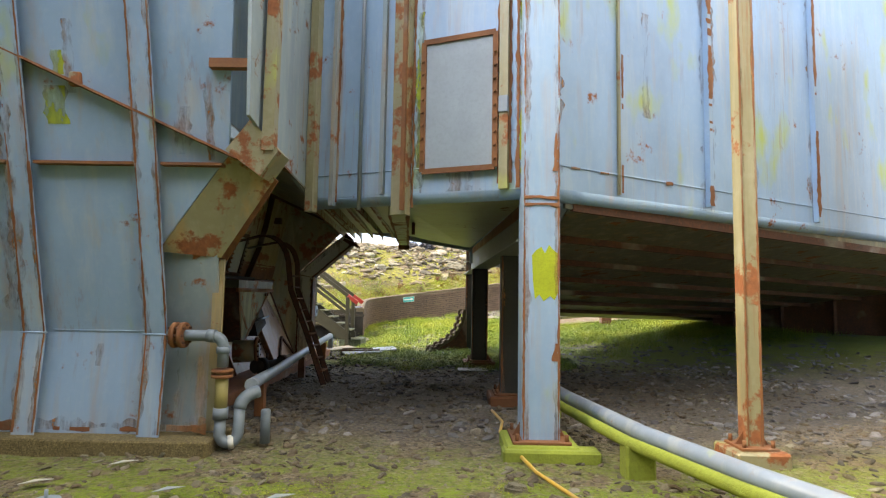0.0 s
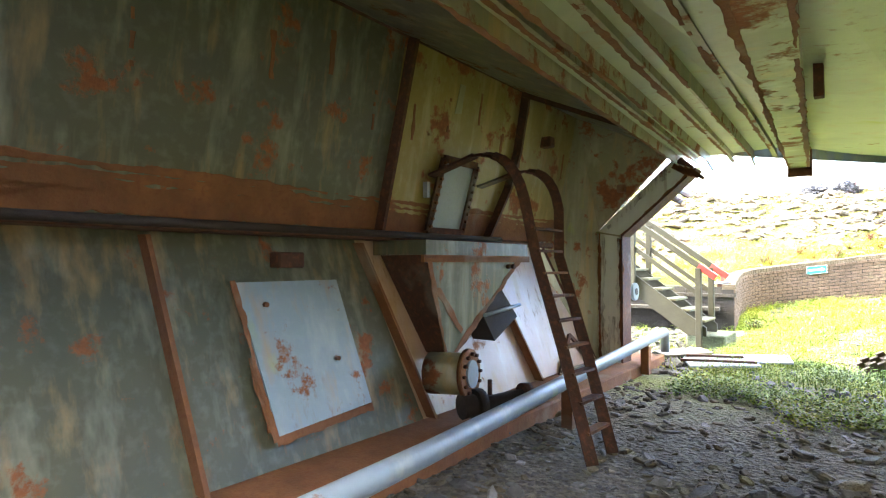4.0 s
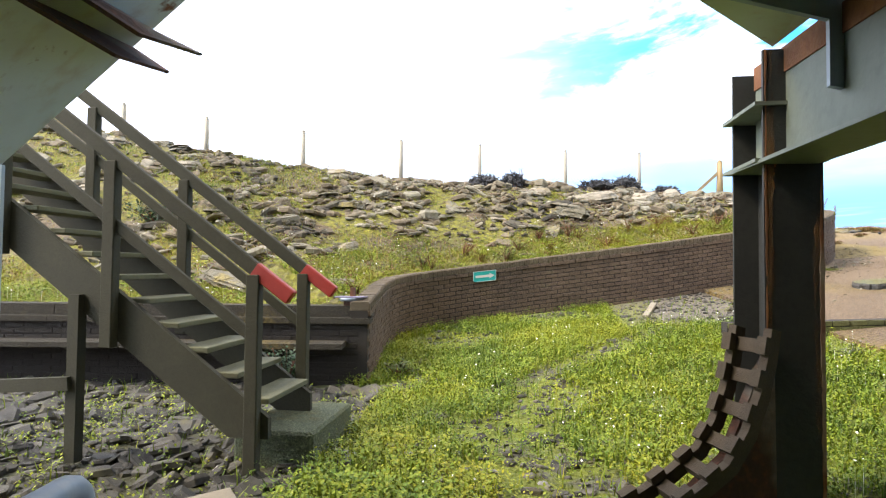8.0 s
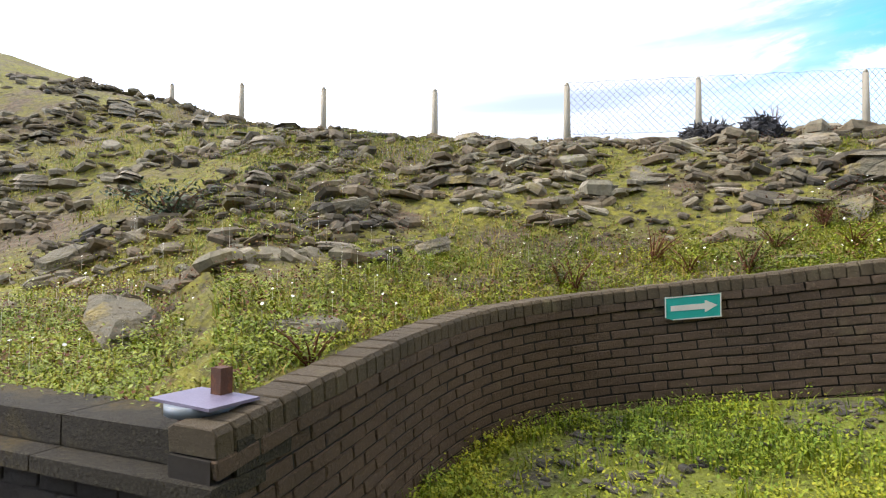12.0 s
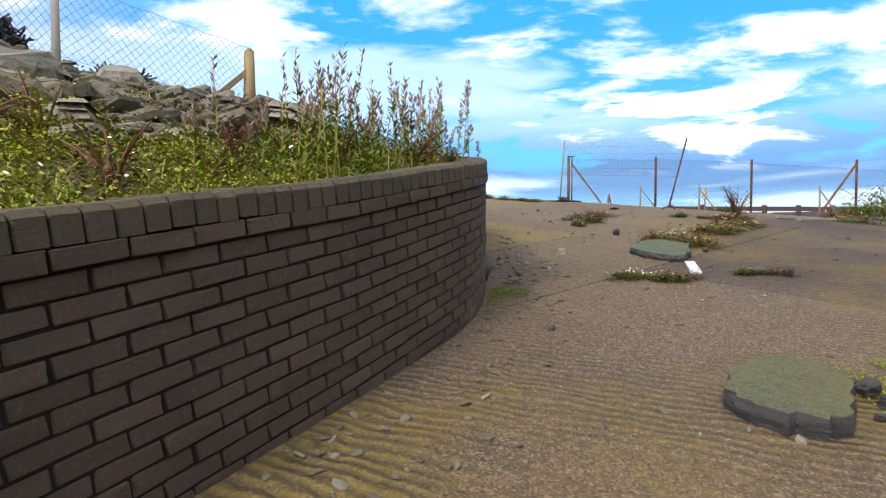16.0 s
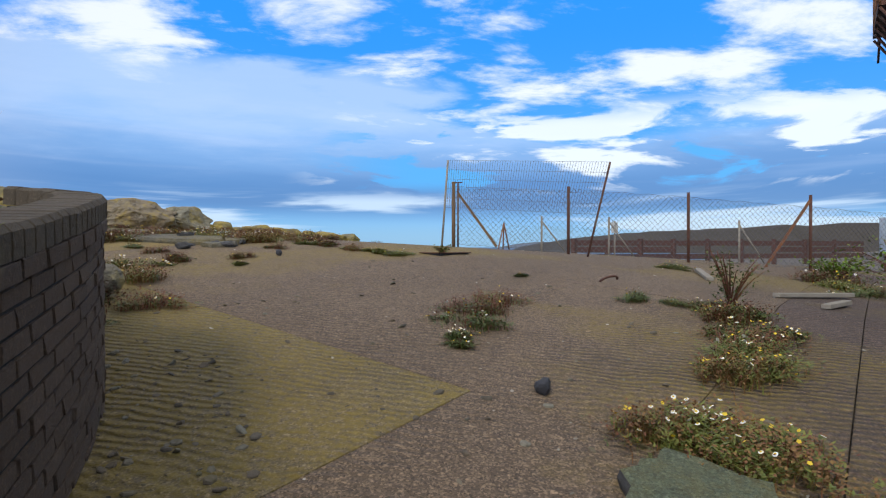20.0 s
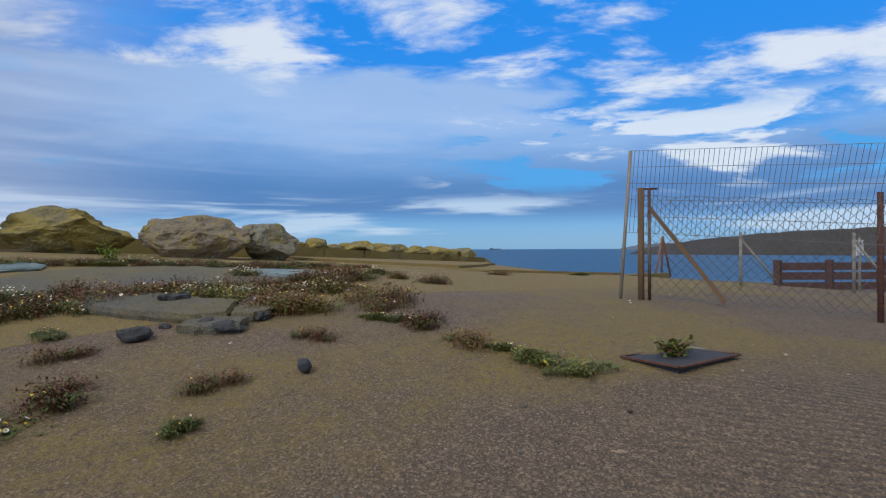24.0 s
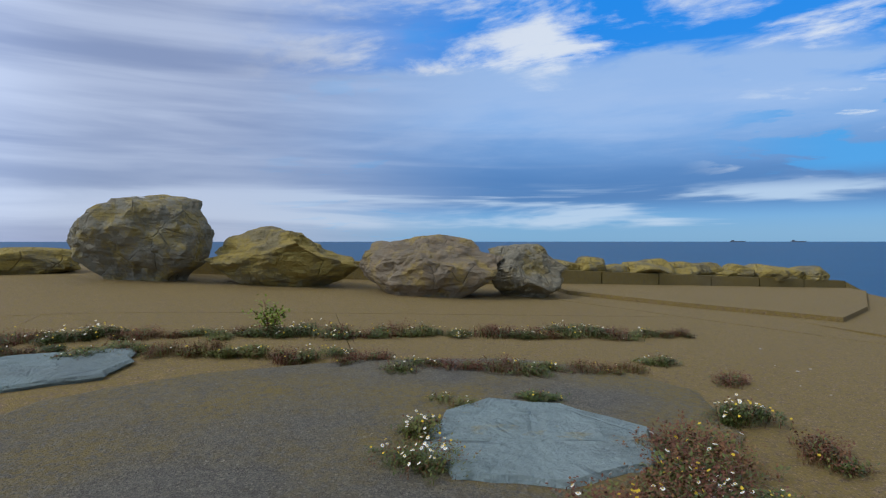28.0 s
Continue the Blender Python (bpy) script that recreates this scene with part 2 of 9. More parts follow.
def rock_mesh(name, seed, sx, sy, sz, material, facets=9, detail=0.06, levels=2, lo=0.55, hi=0.85):
    """An angular stone: an icosphere cut by random planes, then roughened."""
    rnd = random.Random(seed)
    bm = bmesh.new()
    bmesh.ops.create_icosphere(bm, subdivisions=levels + 1, radius=1.0)
    planes = []
    for _ in range(facets):
        d = Vector((rnd.gauss(0, 1), rnd.gauss(0, 1), rnd.gauss(0, 0.8))).normalized()
        planes.append((d, rnd.uniform(lo, hi)))
    off = Vector((seed * 3.1, 0, 0))
    for v in bm.verts:
        for d, h in planes:
            k = v.co.dot(d)
            if k > h:
                v.co -= d * (k - h)
        v.co += v.co.normalized() * detail * noise.noise(v.co * 2.5 + off)
        v.co += v.co.normalized() * detail * 0.5 * noise.noise(v.co * 6 + off * 0.5)
        v.co += v.co.normalized() * detail * 0.3 * noise.noise(v.co * 14 + off * 0.7)
        v.co = Vector((v.co.x * sx, v.co.y * sy, v.co.z * sz))
    low = min(v.co.z for v in bm.verts)
    for v in bm.verts:
        v.co.z -= low
    return link(name, bm, material)


def slate_mesh(name, seed, material):
    """A block of slate: an uneven outline in thin stepped layers."""
    rnd = random.Random(seed)
    n = rnd.randint(6, 8)
    rad = [rnd.uniform(0.62, 1.08) for _ in range(n)]
    vs, fs, z = [], [], 0.0
    tilt = rnd.gauss(0, 0.16)
    for lay in range(rnd.randint(1, 3)):
        k = len(vs)
        th = rnd.uniform(0.08, 0.22)
        ox, oy, sc = rnd.gauss(0, 0.05), rnd.gauss(0, 0.05), rnd.uniform(0.82, 1.0) * (1 - 0.14 * lay)
        for zz, s2 in ((z - 0.01, 0.97), (z + th, sc)):
            for i in range(n):
                a = math.tau * (i + 0.3 * rad[i]) / n
                q = rad[i] * s2 * rnd.uniform(0.93, 1.04)
                x, y = q * math.cos(a) + ox, 0.66 * q * math.sin(a) + oy
                vs.append((x, y, zz + tilt * x + rnd.uniform(-0.012, 0.012)))
        for i in range(n):
            j = (i + 1) % n
            fs.append((k + i, k + j, k + n + j, k + n + i))
        fs.append(tuple(range(k + n, k + 2 * n)))
        z += th
    me = bpy.data.meshes.new(name)
    me.from_pydata(vs, [], fs)
    me.materials.append(material)
    return me


def ribbon(bm, a, b, w, up, thick=0.003, seed=0, step=0.03, gaps=0.0):
    """Scabs of rust along a line from a to b: a broken strip with an uneven edge, square to up."""
    a, b, u = Vector(a), Vector(b), Vector(up).normalized()
    d = (b - a).normalized()
    s = d.cross(u).normalized()
    n = max(2, int((b - a).length / min(step, 0.035)))
    prev = None
    for i in range(n + 1):
        p = a.lerp(b, i / n)
        big = noise.noise(p * 1.9 + Vector((seed, 0, 0)))
        k = 0.42 + 1.1 * abs(noise.noise(p * 9.0 + Vector((seed, 0, 0)))) + 0.7 * big
        q = 0.42 + 1.1 * abs(noise.noise(p * 8.0 + Vector((0, 0, seed + 3.0)))) + 0.7 * big
        if k < gaps or q < gaps:
            prev = None
            continue
        k, q = max(k, 0.06), max(q, 0.06)
        ring = [bm.verts.new(p - s * w * 0.5 * k), bm.verts.new(p - s * w * 0.4 * k + u * thick), bm.verts.new(p + s * w * 0.4 * q + u * thick), bm.verts.new(p + s * w * 0.5 * q)]
        if prev:
            for c in range(3):
                bm.faces.new((prev[c], ring[c], ring[c + 1], prev[c + 1]))
        prev = ring
    return bm


# ---- materials ----
def nodes_of(name):
    m = bpy.data.materials.new(name)
    m.use_nodes = True
    nt = m.node_tree
    return m, nt, nt.nodes["Principled BSDF"]


class Mixer:
    """Small builder of node chains on world-space noise."""

    def __init__(self, name, rough=0.8, metal=0.0, spec=0.5):
        self.m, self.nt, self.out = nodes_of(name)
        self.out.inputs["Roughness"].default_value = rough
        self.out.inputs["Metallic"].default_value = metal
        self.out.inputs["Specular IOR Level"].default_value = spec
        self.geo = self.nt.nodes.new("ShaderNodeNewGeometry")
        self.pos = self.geo.outputs["Position"]
        self.info = self.nt.nodes.new("ShaderNodeObjectInfo")

    def link(self, a, b):
        self.nt.links.new(a, b)

    def scaled(self, sx, sy, sz):
        n = self.nt.nodes.new("ShaderNodeVectorMath")
        n.operation = "MULTIPLY"
        n.inputs[1].default_value = (sx, sy, sz)
        self.link(self.pos, n.inputs[0])
        return n.outputs[0]

    def noise(self, scale, detail=4, rough=0.55, vec=None, dist=0.0):
        n = self.nt.nodes.new("ShaderNodeTexNoise")
        n.inputs["Scale"].default_value = scale
        n.inputs["Detail"].default_value = detail
        n.inputs["Roughness"].default_value = rough
        n.inputs["Distortion"].default_value = dist
        self.link(vec or self.pos, n.inputs["Vector"])
        return n.outputs["Fac"]

    def voronoi(self, scale, feature="F1", vec=None):
        n = self.nt.nodes.new("ShaderNodeTexVoronoi")
        n.feature = feature
        n.inputs["Scale"].default_value = scale
        self.link(vec or self.pos, n.inputs["Vector"])
        return n

    def ramp(self, fac, a, b, va=0.0, vb=1.0):
        n = self.nt.nodes.new("ShaderNodeMapRange")
        n.inputs["From Min"].default_value = a
        n.inputs["From Max"].default_value = b
        n.inputs["To Min"].default_value = va
        n.inputs["To Max"].default_value = vb
        self.link(fac, n.inputs["Value"])
        return n.outputs[0]

    def math(self, op, a, b):
        n = self.nt.nodes.new("ShaderNodeMath")
        n.operation = op
        for k, v in enumerate((a, b)):
            if isinstance(v, (int, float)):
                n.inputs[k].default_value = v
            else:
                self.link(v, n.inputs[k])
        return n.outputs[0]

    def mix(self, fac, a, b):
        n = self.nt.nodes.new("ShaderNodeMix")
        n.data_type = "RGBA"
        for sock, v in ((n.inputs[0], fac), (n.inputs[6], a), (n.inputs[7], b)):
            if isinstance(v, (int, float)):
                sock.default_value = v
            elif isinstance(v, (tuple, list)):
                sock.default_value = (*v, 1)
            else:
                self.link(v, sock)
        return n.outputs[2]

    def xyz(self):
        n = self.nt.nodes.new("ShaderNodeSeparateXYZ")
        self.link(self.pos, n.inputs[0])
        return n.outputs

    def done(self, color, height=None, strength=0.3, dist=0.02, rough=None, metal=None):
        self.link(color, self.out.inputs["Base Color"]) if not isinstance(color, tuple) else setattr(self.out.inputs["Base Color"], "default_value", (*color, 1))
        if height is not None:
            b = self.nt.nodes.new("ShaderNodeBump")
            b.inputs["Strength"].default_value = strength
            b.inputs["Distance"].default_value = dist
            self.link(height, b.inputs["Height"])
            self.link(b.outputs[0], self.out.inputs["Normal"])
        if rough is not None:
            self.link(rough, self.out.inputs["Roughness"])
        if metal is not None:
            self.link(metal, self.out.inputs["Metallic"])
        return self.m


def plain(name, color, rough=0.7, metal=0.0, vary=0.25, scale=6.0, bump=0.2):
    """A simple surface with grain at two scales."""
    x = Mixer(name, rough, metal)
    dark = tuple(c * (1 - vary) for c in color)
    light = tuple(min(1, c * (1 + vary)) for c in color)
    c = x.mix(x.noise(scale), dark, light)
    c = x.mix(x.ramp(x.noise(scale * 9, 3), 0.45, 0.75, 0, 0.5), c, dark)
    c = x.mix(x.ramp(x.info.outputs["Random"], 0, 1, 0, 0.25), c, light)
    return x.done(c, x.noise(scale * 14, 5), bump, 0.01)


def painted_steel(name, paint, rust_amount=0.5, algae=0.0, streak=1.0):
    """Old gloss paint on steel: chalky, with rust blooms, run-down streaks and algae."""
    x = Mixer(name, 0.5)
    base = x.mix(x.noise(0.9, 3), tuple(c * 0.82 for c in paint), tuple(min(1, c * 1.12) for c in paint))
    base = x.mix(x.ramp(x.noise(14, 6), 0.5, 0.8, 0, 0.10), base, (0.62, 0.62, 0.56))
    base = x.mix(x.ramp(x.noise(1.0, 5, 0.6, x.scaled(1.2, 1.2, 0.5)), 0.45, 0.7, 0, 0.45), base, tuple(c * 0.55 for c in paint))
    st = x.noise(1.0, 5, 0.6, x.scaled(5.5, 5.5, 0.45))
    base = x.mix(x.ramp(st, 0.54, 0.74, 0, 0.5 * streak), base, (0.40, 0.24, 0.09))
    st2 = x.noise(1.0, 4, 0.6, x.scaled(5, 5, 0.6))
    base = x.mix(x.ramp(st2, 0.52, 0.8, 0, 0.35), base, (0.55, 0.54, 0.42))
    if algae:
        al = x.noise(1.3, 4, 0.5, x.scaled(1.6, 1.6, 0.8))
        base = x.mix(x.ramp(al, 0.66 - 0.12 * algae, 0.80 - 0.12 * algae, 0, 0.85), base, (0.34, 0.40, 0.03))
    run = x.noise(1.0, 6, 0.65, x.scaled(15, 15, 0.7))
    base = x.mix(x.math("MULTIPLY", x.ramp(run, 0.56, 0.68), x.ramp(x.noise(0.8, 3), 0.50, 0.64, 0, 0.6 * streak)), base, (0.22, 0.10, 0.035))
    rn = x.noise(2.3, 8, 0.68)
    lo = 0.70 - 0.16 * rust_amount
    rf = x.ramp(rn, lo, lo + 0.05)
    rust = x.mix(x.noise(22, 5), (0.10, 0.030, 0.012), (0.36, 0.13, 0.045))
    c = x.mix(rf, base, rust)
    h = x.math("ADD", x.math("MULTIPLY", rf, x.noise(60, 4)), x.math("MULTIPLY", x.noise(1.7, 2), 1.2))
    return x.done(c, h, 0.35, 0.012, x.ramp(rf, 0, 1, 0.42, 0.9))


def rusty(name="rusted_steel", dark=(0.035, 0.016, 0.010), light=(0.34, 0.135, 0.045)):
    x = Mixer(name, 0.85)
    c = x.mix(x.noise(3, 6, 0.65), dark, light)
    c = x.mix(x.ramp(x.noise(26, 5), 0.5, 0.7, 0, 0.7), c, (0.16, 0.05, 0.02))
    c = x.mix(x.ramp(x.noise(1.1, 4), 0.58, 0.72, 0, 0.6), c, (0.30, 0.30, 0.24))
    return x.done(c, x.noise(45, 6), 0.5, 0.01)


def concrete(name, color=(0.30, 0.25, 0.17), ridge=True, ochre=0.0):
    """Cast or broom-ridged concrete with exposed aggregate, stains and ochre moss."""
    x = Mixer(name, 0.92)
    c = x.mix(x.noise(0.55, 6, 0.6), tuple(k * 0.72 for k in color), tuple(min(1, k * 1.22) for k in color))
    c = x.mix(x.ramp(x.noise(6, 6), 0.46, 0.72, 0, 0.55), c, tuple(k * 0.58 for k in color))
    c = x.mix(x.ramp(x.noise(13, 6, 0.7), 0.42, 0.60, 0, 0.5), c, tuple(k * 0.5 for k in color))
    c = x.mix(x.ramp(x.noise(1.6, 6, 0.65), 0.52, 0.66, 0, 0.45), c, tuple(k * 0.62 for k in color))
    chip = x.voronoi(34)
    c = x.mix(x.ramp(chip.outputs["Distance"], 0.46, 0.26, 0, 0.9 if ridge else 0.4), c, x.mix(x.ramp(x.noise(33, 2), 0.36, 0.64), tuple(k * 0.30 for k in color), tuple(min(1, k * 2.3) for k in color)))
    c = x.mix(x.ramp(x.noise(95, 3, 0.7), 0.54, 0.68, 0, 0.75), c, tuple(k * 0.30 for k in color))
    c = x.mix(x.ramp(x.noise(9, 2), 0.745, 0.76, 0, 0.8), c, tuple(min(1, k * 2.6) for k in color))
    agg = x.voronoi(105)
    sc = x.nt.nodes.new("ShaderNodeSeparateColor")
    x.link(agg.outputs["Color"], sc.inputs[0])
    amt = 0.75 if ridge else 0.45
    c = x.mix(x.ramp(sc.outputs[0], 0.55, 1.0, 0, amt), c, tuple(min(1, k * 2.0) for k in color))
    c = x.mix(x.ramp(sc.outputs[1], 0.42, 0.05, 0, amt), c, tuple(k * 0.28 for k in color))
    py = x.xyz()[1]
    moss = x.math("MULTIPLY", x.ramp(x.math("ADD", x.noise(0.30, 6, 0.62), x.ramp(py, 30.0, 42.0, ochre, 0.16 + ochre)), 0.50, 0.62), x.ramp(x.noise(21, 5, 0.7), 0.36, 0.56))
    c = x.mix(x.math("MULTIPLY", moss, 0.78), c, (0.21, 0.145, 0.018))
    h = x.math("ADD", x.noise(80, 4, 0.7), x.ramp(chip.outputs["Distance"], 0.0, 0.4, 0.5, 0))
    if ridge:
        w = x.nt.nodes.new("ShaderNodeTexWave")
        w.inputs["Scale"].default_value = 4.4
        w.inputs["Distortion"].default_value = 7.0
        w.inputs["Detail"].default_value = 4.0
        w.inputs["Detail Scale"].default_value = 0.8
        r = x.nt.nodes.new("ShaderNodeVectorRotate")
        r.rotation_type = "Z_AXIS"
        r.inputs["Angle"].default_value = -0.55
        x.link(x.pos, r.inputs["Vector"])
        x.link(r.outputs[0], w.inputs["Vector"])
        keep = x.math("MULTIPLY", x.ramp(x.noise(0.45, 5), 0.40, 0.60, 0.12, 1.0), x.ramp(py, 31.5, 27.5, 0.0, 1.0))
        # shade of the dips between ridges, painted into the colour
        groove_shade = x.math("MULTIPLY", x.ramp(w.outputs["Fac"], 0.55, 0.15, 0, 0.5), x.math("MULTIPLY", keep, x.ramp(x.noise(4.0, 5, 0.65), 0.34, 0.54, 0.35, 1.0)))
        c = x.mix(groove_shade, c, tuple(k * 0.38 for k in color))
        h = x.math("ADD", x.math("MULTIPLY", h, 0.6), x.math("MULTIPLY", w.outputs["Fac"], x.math("MULTIPLY", keep, 1.7)))
    return x.done(c, h, 0.95, 0.025)


def stone(name, colors, lichen=0.5, growth=(0.32, 0.24, 0.05)):
    x = Mixer(name, 0.9)
    c = x.mix(x.noise(1.4, 6, 0.6), colors[0], colors[1])
    c = x.mix(x.ramp(x.noise(4.5, 6), 0.5, 0.7, 0, 0.6), c, colors[2])
    c = x.mix(x.ramp(x.noise(1.7, 5, 0.7), 0.62 - 0.2 * lichen, 0.74 - 0.2 * lichen, 0, 0.85), c, growth)
    c = x.mix(x.ramp(x.noise(38, 4), 0.55, 0.75, 0, 0.5), c, tuple(k * 0.45 for k in colors[0]))
    c = x.mix(x.ramp(x.info.outputs["Random"], 0, 1, 0, 0.35), c, colors[2])
    cr = x.voronoi(2.2, "DISTANCE_TO_EDGE").outputs["Distance"]
    c = x.mix(x.math("MULTIPLY", x.ramp(cr, 0.0, 0.02, 0.6, 0), x.ramp(x.noise(2.4, 4), 0.5, 0.6)), c, tuple(k * 0.35 for k in colors[0]))
    lay = x.noise(1.0, 6, 0.6, x.scaled(1.5, 1.5, 9.0))
    c = x.mix(x.ramp(lay, 0.52, 0.66, 0, 0.55), c, tuple(k * 0.5 for k in colors[1]))
    h = x.math("ADD", x.math("ADD", x.noise(6, 9, 0.7), x.math("MULTIPLY", lay, 1.2)), x.math("MULTIPLY", x.ramp(cr, 0, 0.04, 0, 0.4), x.ramp(x.noise(2.4, 4), 0.45, 0.6)))
    return x.done(c, h, 1.0, 0.09)


def island(name, colors, rough=0.8, grain=0.0):
    """Leaves, grass, pebbles: a colour of its own for each loose piece."""
    x = Mixer(name, rough)
    n = x.nt.nodes.new("ShaderNodeValToRGB")
    n.color_ramp.elements[0].color = (*colors[0], 1)
    n.color_ramp.elements[1].color = (*colors[-1], 1)
    for i, c in enumerate(colors[1:-1]):
        e = n.color_ramp.elements.new((i + 1) / (len(colors) - 1))
        e.color = (*c, 1)
    mixv = x.math("ADD", x.math("MULTIPLY", x.geo.outputs["Random Per Island"], 0.5), x.ramp(x.noise(0.6, 5, 0.6), 0.36, 0.62, 0, 0.5))
    x.link(mixv, n.inputs["Fac"])
    if not grain:
        return x.done(n.outputs["Color"])
    c = x.mix(x.ramp(x.noise(14, 6, 0.65), 0.42, 0.66, 0, grain), n.outputs["Color"], tuple(k * 0.5 for k in colors[0]))
    c = x.mix(x.ramp(x.noise(3.5, 5), 0.58, 0.7, 0, grain), c, (0.20, 0.17, 0.06))
    return x.done(c, x.noise(30, 6, 0.7), 0.7, 0.02)

M_BLUE = painted_steel("blue_paint", (0.255, 0.385, 0.53), 0.45, 0.45, 0.8)
M_BLUE2 = painted_steel("blue_grey_paint", (0.23, 0.29, 0.31), 0.65, 0.1, 1.1)
M_CREAM = painted_steel("cream_paint", (0.24, 0.22, 0.125), 0.95, 0.15, 1.5)
M_INNER = painted_steel("yellowed_paint", (0.24, 0.18, 0.042), 1.0, 0.0, 1.5)
# olive grey, darkened to carry shade inside the hopper and under the silo
M_OLIVE = painted_steel("shaded_olive_grey_paint", (0.085, 0.088, 0.052), 0.75, 0.0, 1.2)
M_PINKISH = painted_steel("faded_pale_paint", (0.46, 0.31, 0.21), 0.6, 0.0, 1.8)
M_UNDER = painted_steel("underside_paint", (0.42, 0.46, 0.31), 0.45, 0.2)
# pale paint, lightened to carry the light that falls on the portal leg
M_PALE = painted_steel("lit_pale_paint", (0.66, 0.70, 0.64), 0.55, 0.0, 1.0)
M_RUST = rusty()


def rust_stain():
    """Thin run-down rust wash that lets the paint show through."""
    x = Mixer("rust_stain", 0.7)
    c = x.mix(x.noise(4, 5), (0.20, 0.085, 0.025), (0.42, 0.22, 0.085))
    a = x.math("MULTIPLY", x.ramp(x.noise(1.0, 5, 0.65, x.scaled(11, 11, 1.6)), 0.44, 0.68), x.ramp(x.noise(30, 4), 0.3, 0.7, 0.5, 0.9))
    x.link(a, x.out.inputs["Alpha"])
    return x.done(c)


M_STAIN = rust_stain()


def algae_wash():
    """Lime algae in soft-edged streaks."""
    x = Mixer("algae_wash", 0.9)
    c = x.mix(x.noise(6, 5), (0.20, 0.26, 0.01), (0.38, 0.44, 0.02))
    x.link(x.ramp(x.noise(1.0, 5, 0.6, x.scaled(7, 7, 2.2)), 0.34, 0.62, 0.0, 0.85), x.out.inputs["Alpha"])
    return x.done(c)


M_ALGAE = algae_wash()
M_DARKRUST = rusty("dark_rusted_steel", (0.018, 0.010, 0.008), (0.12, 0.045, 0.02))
# near-black because the shade below the silo is put into this paint
M_COLUMN = plain("shaded_column_paint", (0.030, 0.031, 0.027), 0.6, 0, 0.5, 3, 0.3)
M_BEAM = plain("beam_paint", (0.15, 0.17, 0.13), 0.6, 0, 0.35, 1.6, 0.2)
M_TRACK = plain("rusty_track_iron", (0.085, 0.060, 0.034), 0.85, 0.1, 0.4, 9, 0.5)
M_IRON = plain("old_iron", (0.035, 0.024, 0.018), 0.8, 0.2, 0.5, 9, 0.5)
M_PIPE = painted_steel("galvanised_pipe", (0.20, 0.25, 0.30), 0.15, 0.2, 0.4)
M_PLASTIC = plain("grey_plastic", (0.14, 0.175, 0.20), 0.5, 0, 0.2, 7, 0.1)
M_YELLOWED = plain("yellowed_plastic", (0.36, 0.31, 0.12), 0.5, 0, 0.25, 6, 0.1)
M_YELLOW = painted_steel("yellow_hose", (0.60, 0.36, 0.05), 0.1, 0.1, 0.3)
M_CONC = concrete("brushed_concrete", (0.158, 0.107, 0.061))
M_CONC_MOSS = concrete("ochre_moss_concrete", (0.18, 0.135, 0.07), True, 0.26)
M_CONC_DARK = concrete("dark_gravel_concrete", (0.105, 0.069, 0.046))
M_CONC_OCHRE = concrete("mossy_concrete", (0.198, 0.134, 0.066), True, 0.14)
M_CONC_WALL = concrete("cast_concrete", (0.20, 0.155, 0.065), False)
# left wall's coping, darkened along with its bricks for shade
M_COPESTONE = concrete("shaded_coping_concrete", (0.034, 0.028, 0.016), False)
M_PATCH = concrete("asphalt_patch", (0.145, 0.13, 0.09), False)
M_GREENSLAB = concrete("green_screed", (0.115, 0.135, 0.075), False)
M_MOSSBLOCK = plain("mossy_block", (0.20, 0.24, 0.03), 0.95, 0, 0.45, 4, 0.6)
M_BOULDER = stone("armour_stone", ((0.21, 0.175, 0.085), (0.14, 0.125, 0.07), (0.28, 0.21, 0.06)), 1.0, (0.33, 0.24, 0.035))
M_BOULDER2 = stone("grey_armour_stone", ((0.18, 0.18, 0.14), (0.26, 0.24, 0.16), (0.24, 0.18, 0.08)), 0.65, (0.32, 0.24, 0.05))
M_BOULDER3 = stone("banded_armour_stone", ((0.20, 0.19, 0.14), (0.20, 0.145, 0.085), (0.27, 0.18, 0.075)), 0.7, (0.31, 0.225, 0.045))
M_SLATE = stone("slate_rock", ((0.12, 0.105, 0.07), (0.22, 0.19, 0.13), (0.15, 0.145, 0.105)), 0.4)
M_PALESLATE = stone("pale_slate", ((0.34, 0.30, 0.22), (0.22, 0.20, 0.15), (0.42, 0.34, 0.25)), 0.2)
M_DARKSTONE = stone("dark_asphalt_lump", ((0.05, 0.048, 0.045), (0.09, 0.085, 0.075), (0.07, 0.065, 0.055)), 0.1)
M_BLUESLAB = stone("blue_rock", ((0.20, 0.27, 0.25), (0.29, 0.35, 0.32), (0.13, 0.17, 0.15)), 0.15)
M_RUBBLE = island("rubble", [(0.030, 0.027, 0.020), (0.085, 0.073, 0.050), (0.15, 0.112, 0.066), (0.20, 0.185, 0.13), (0.33, 0.28, 0.20)], 0.9, 0.5)
M_RUBBLE_DARK = island("dark_rubble", [(0.018, 0.017, 0.014), (0.045, 0.042, 0.035), (0.085, 0.078, 0.062), (0.17, 0.155, 0.125)], 0.85, 0.4)
M_RUBBLE_GREY = island("grey_rubble", [(0.045, 0.043, 0.042), (0.12, 0.115, 0.11), (0.20, 0.19, 0.18), (0.38, 0.36, 0.33)], 0.85, 0.35)
M_CHIP = island("pale_chip", [(0.20, 0.17, 0.12), (0.42, 0.37, 0.29), (0.62, 0.57, 0.48)], 0.85, 0.2)
M_GRASS = island("grass", [(0.030, 0.066, 0.003), (0.085, 0.16, 0.004), (0.18, 0.24, 0.005), (0.31, 0.275, 0.015)], 0.7)
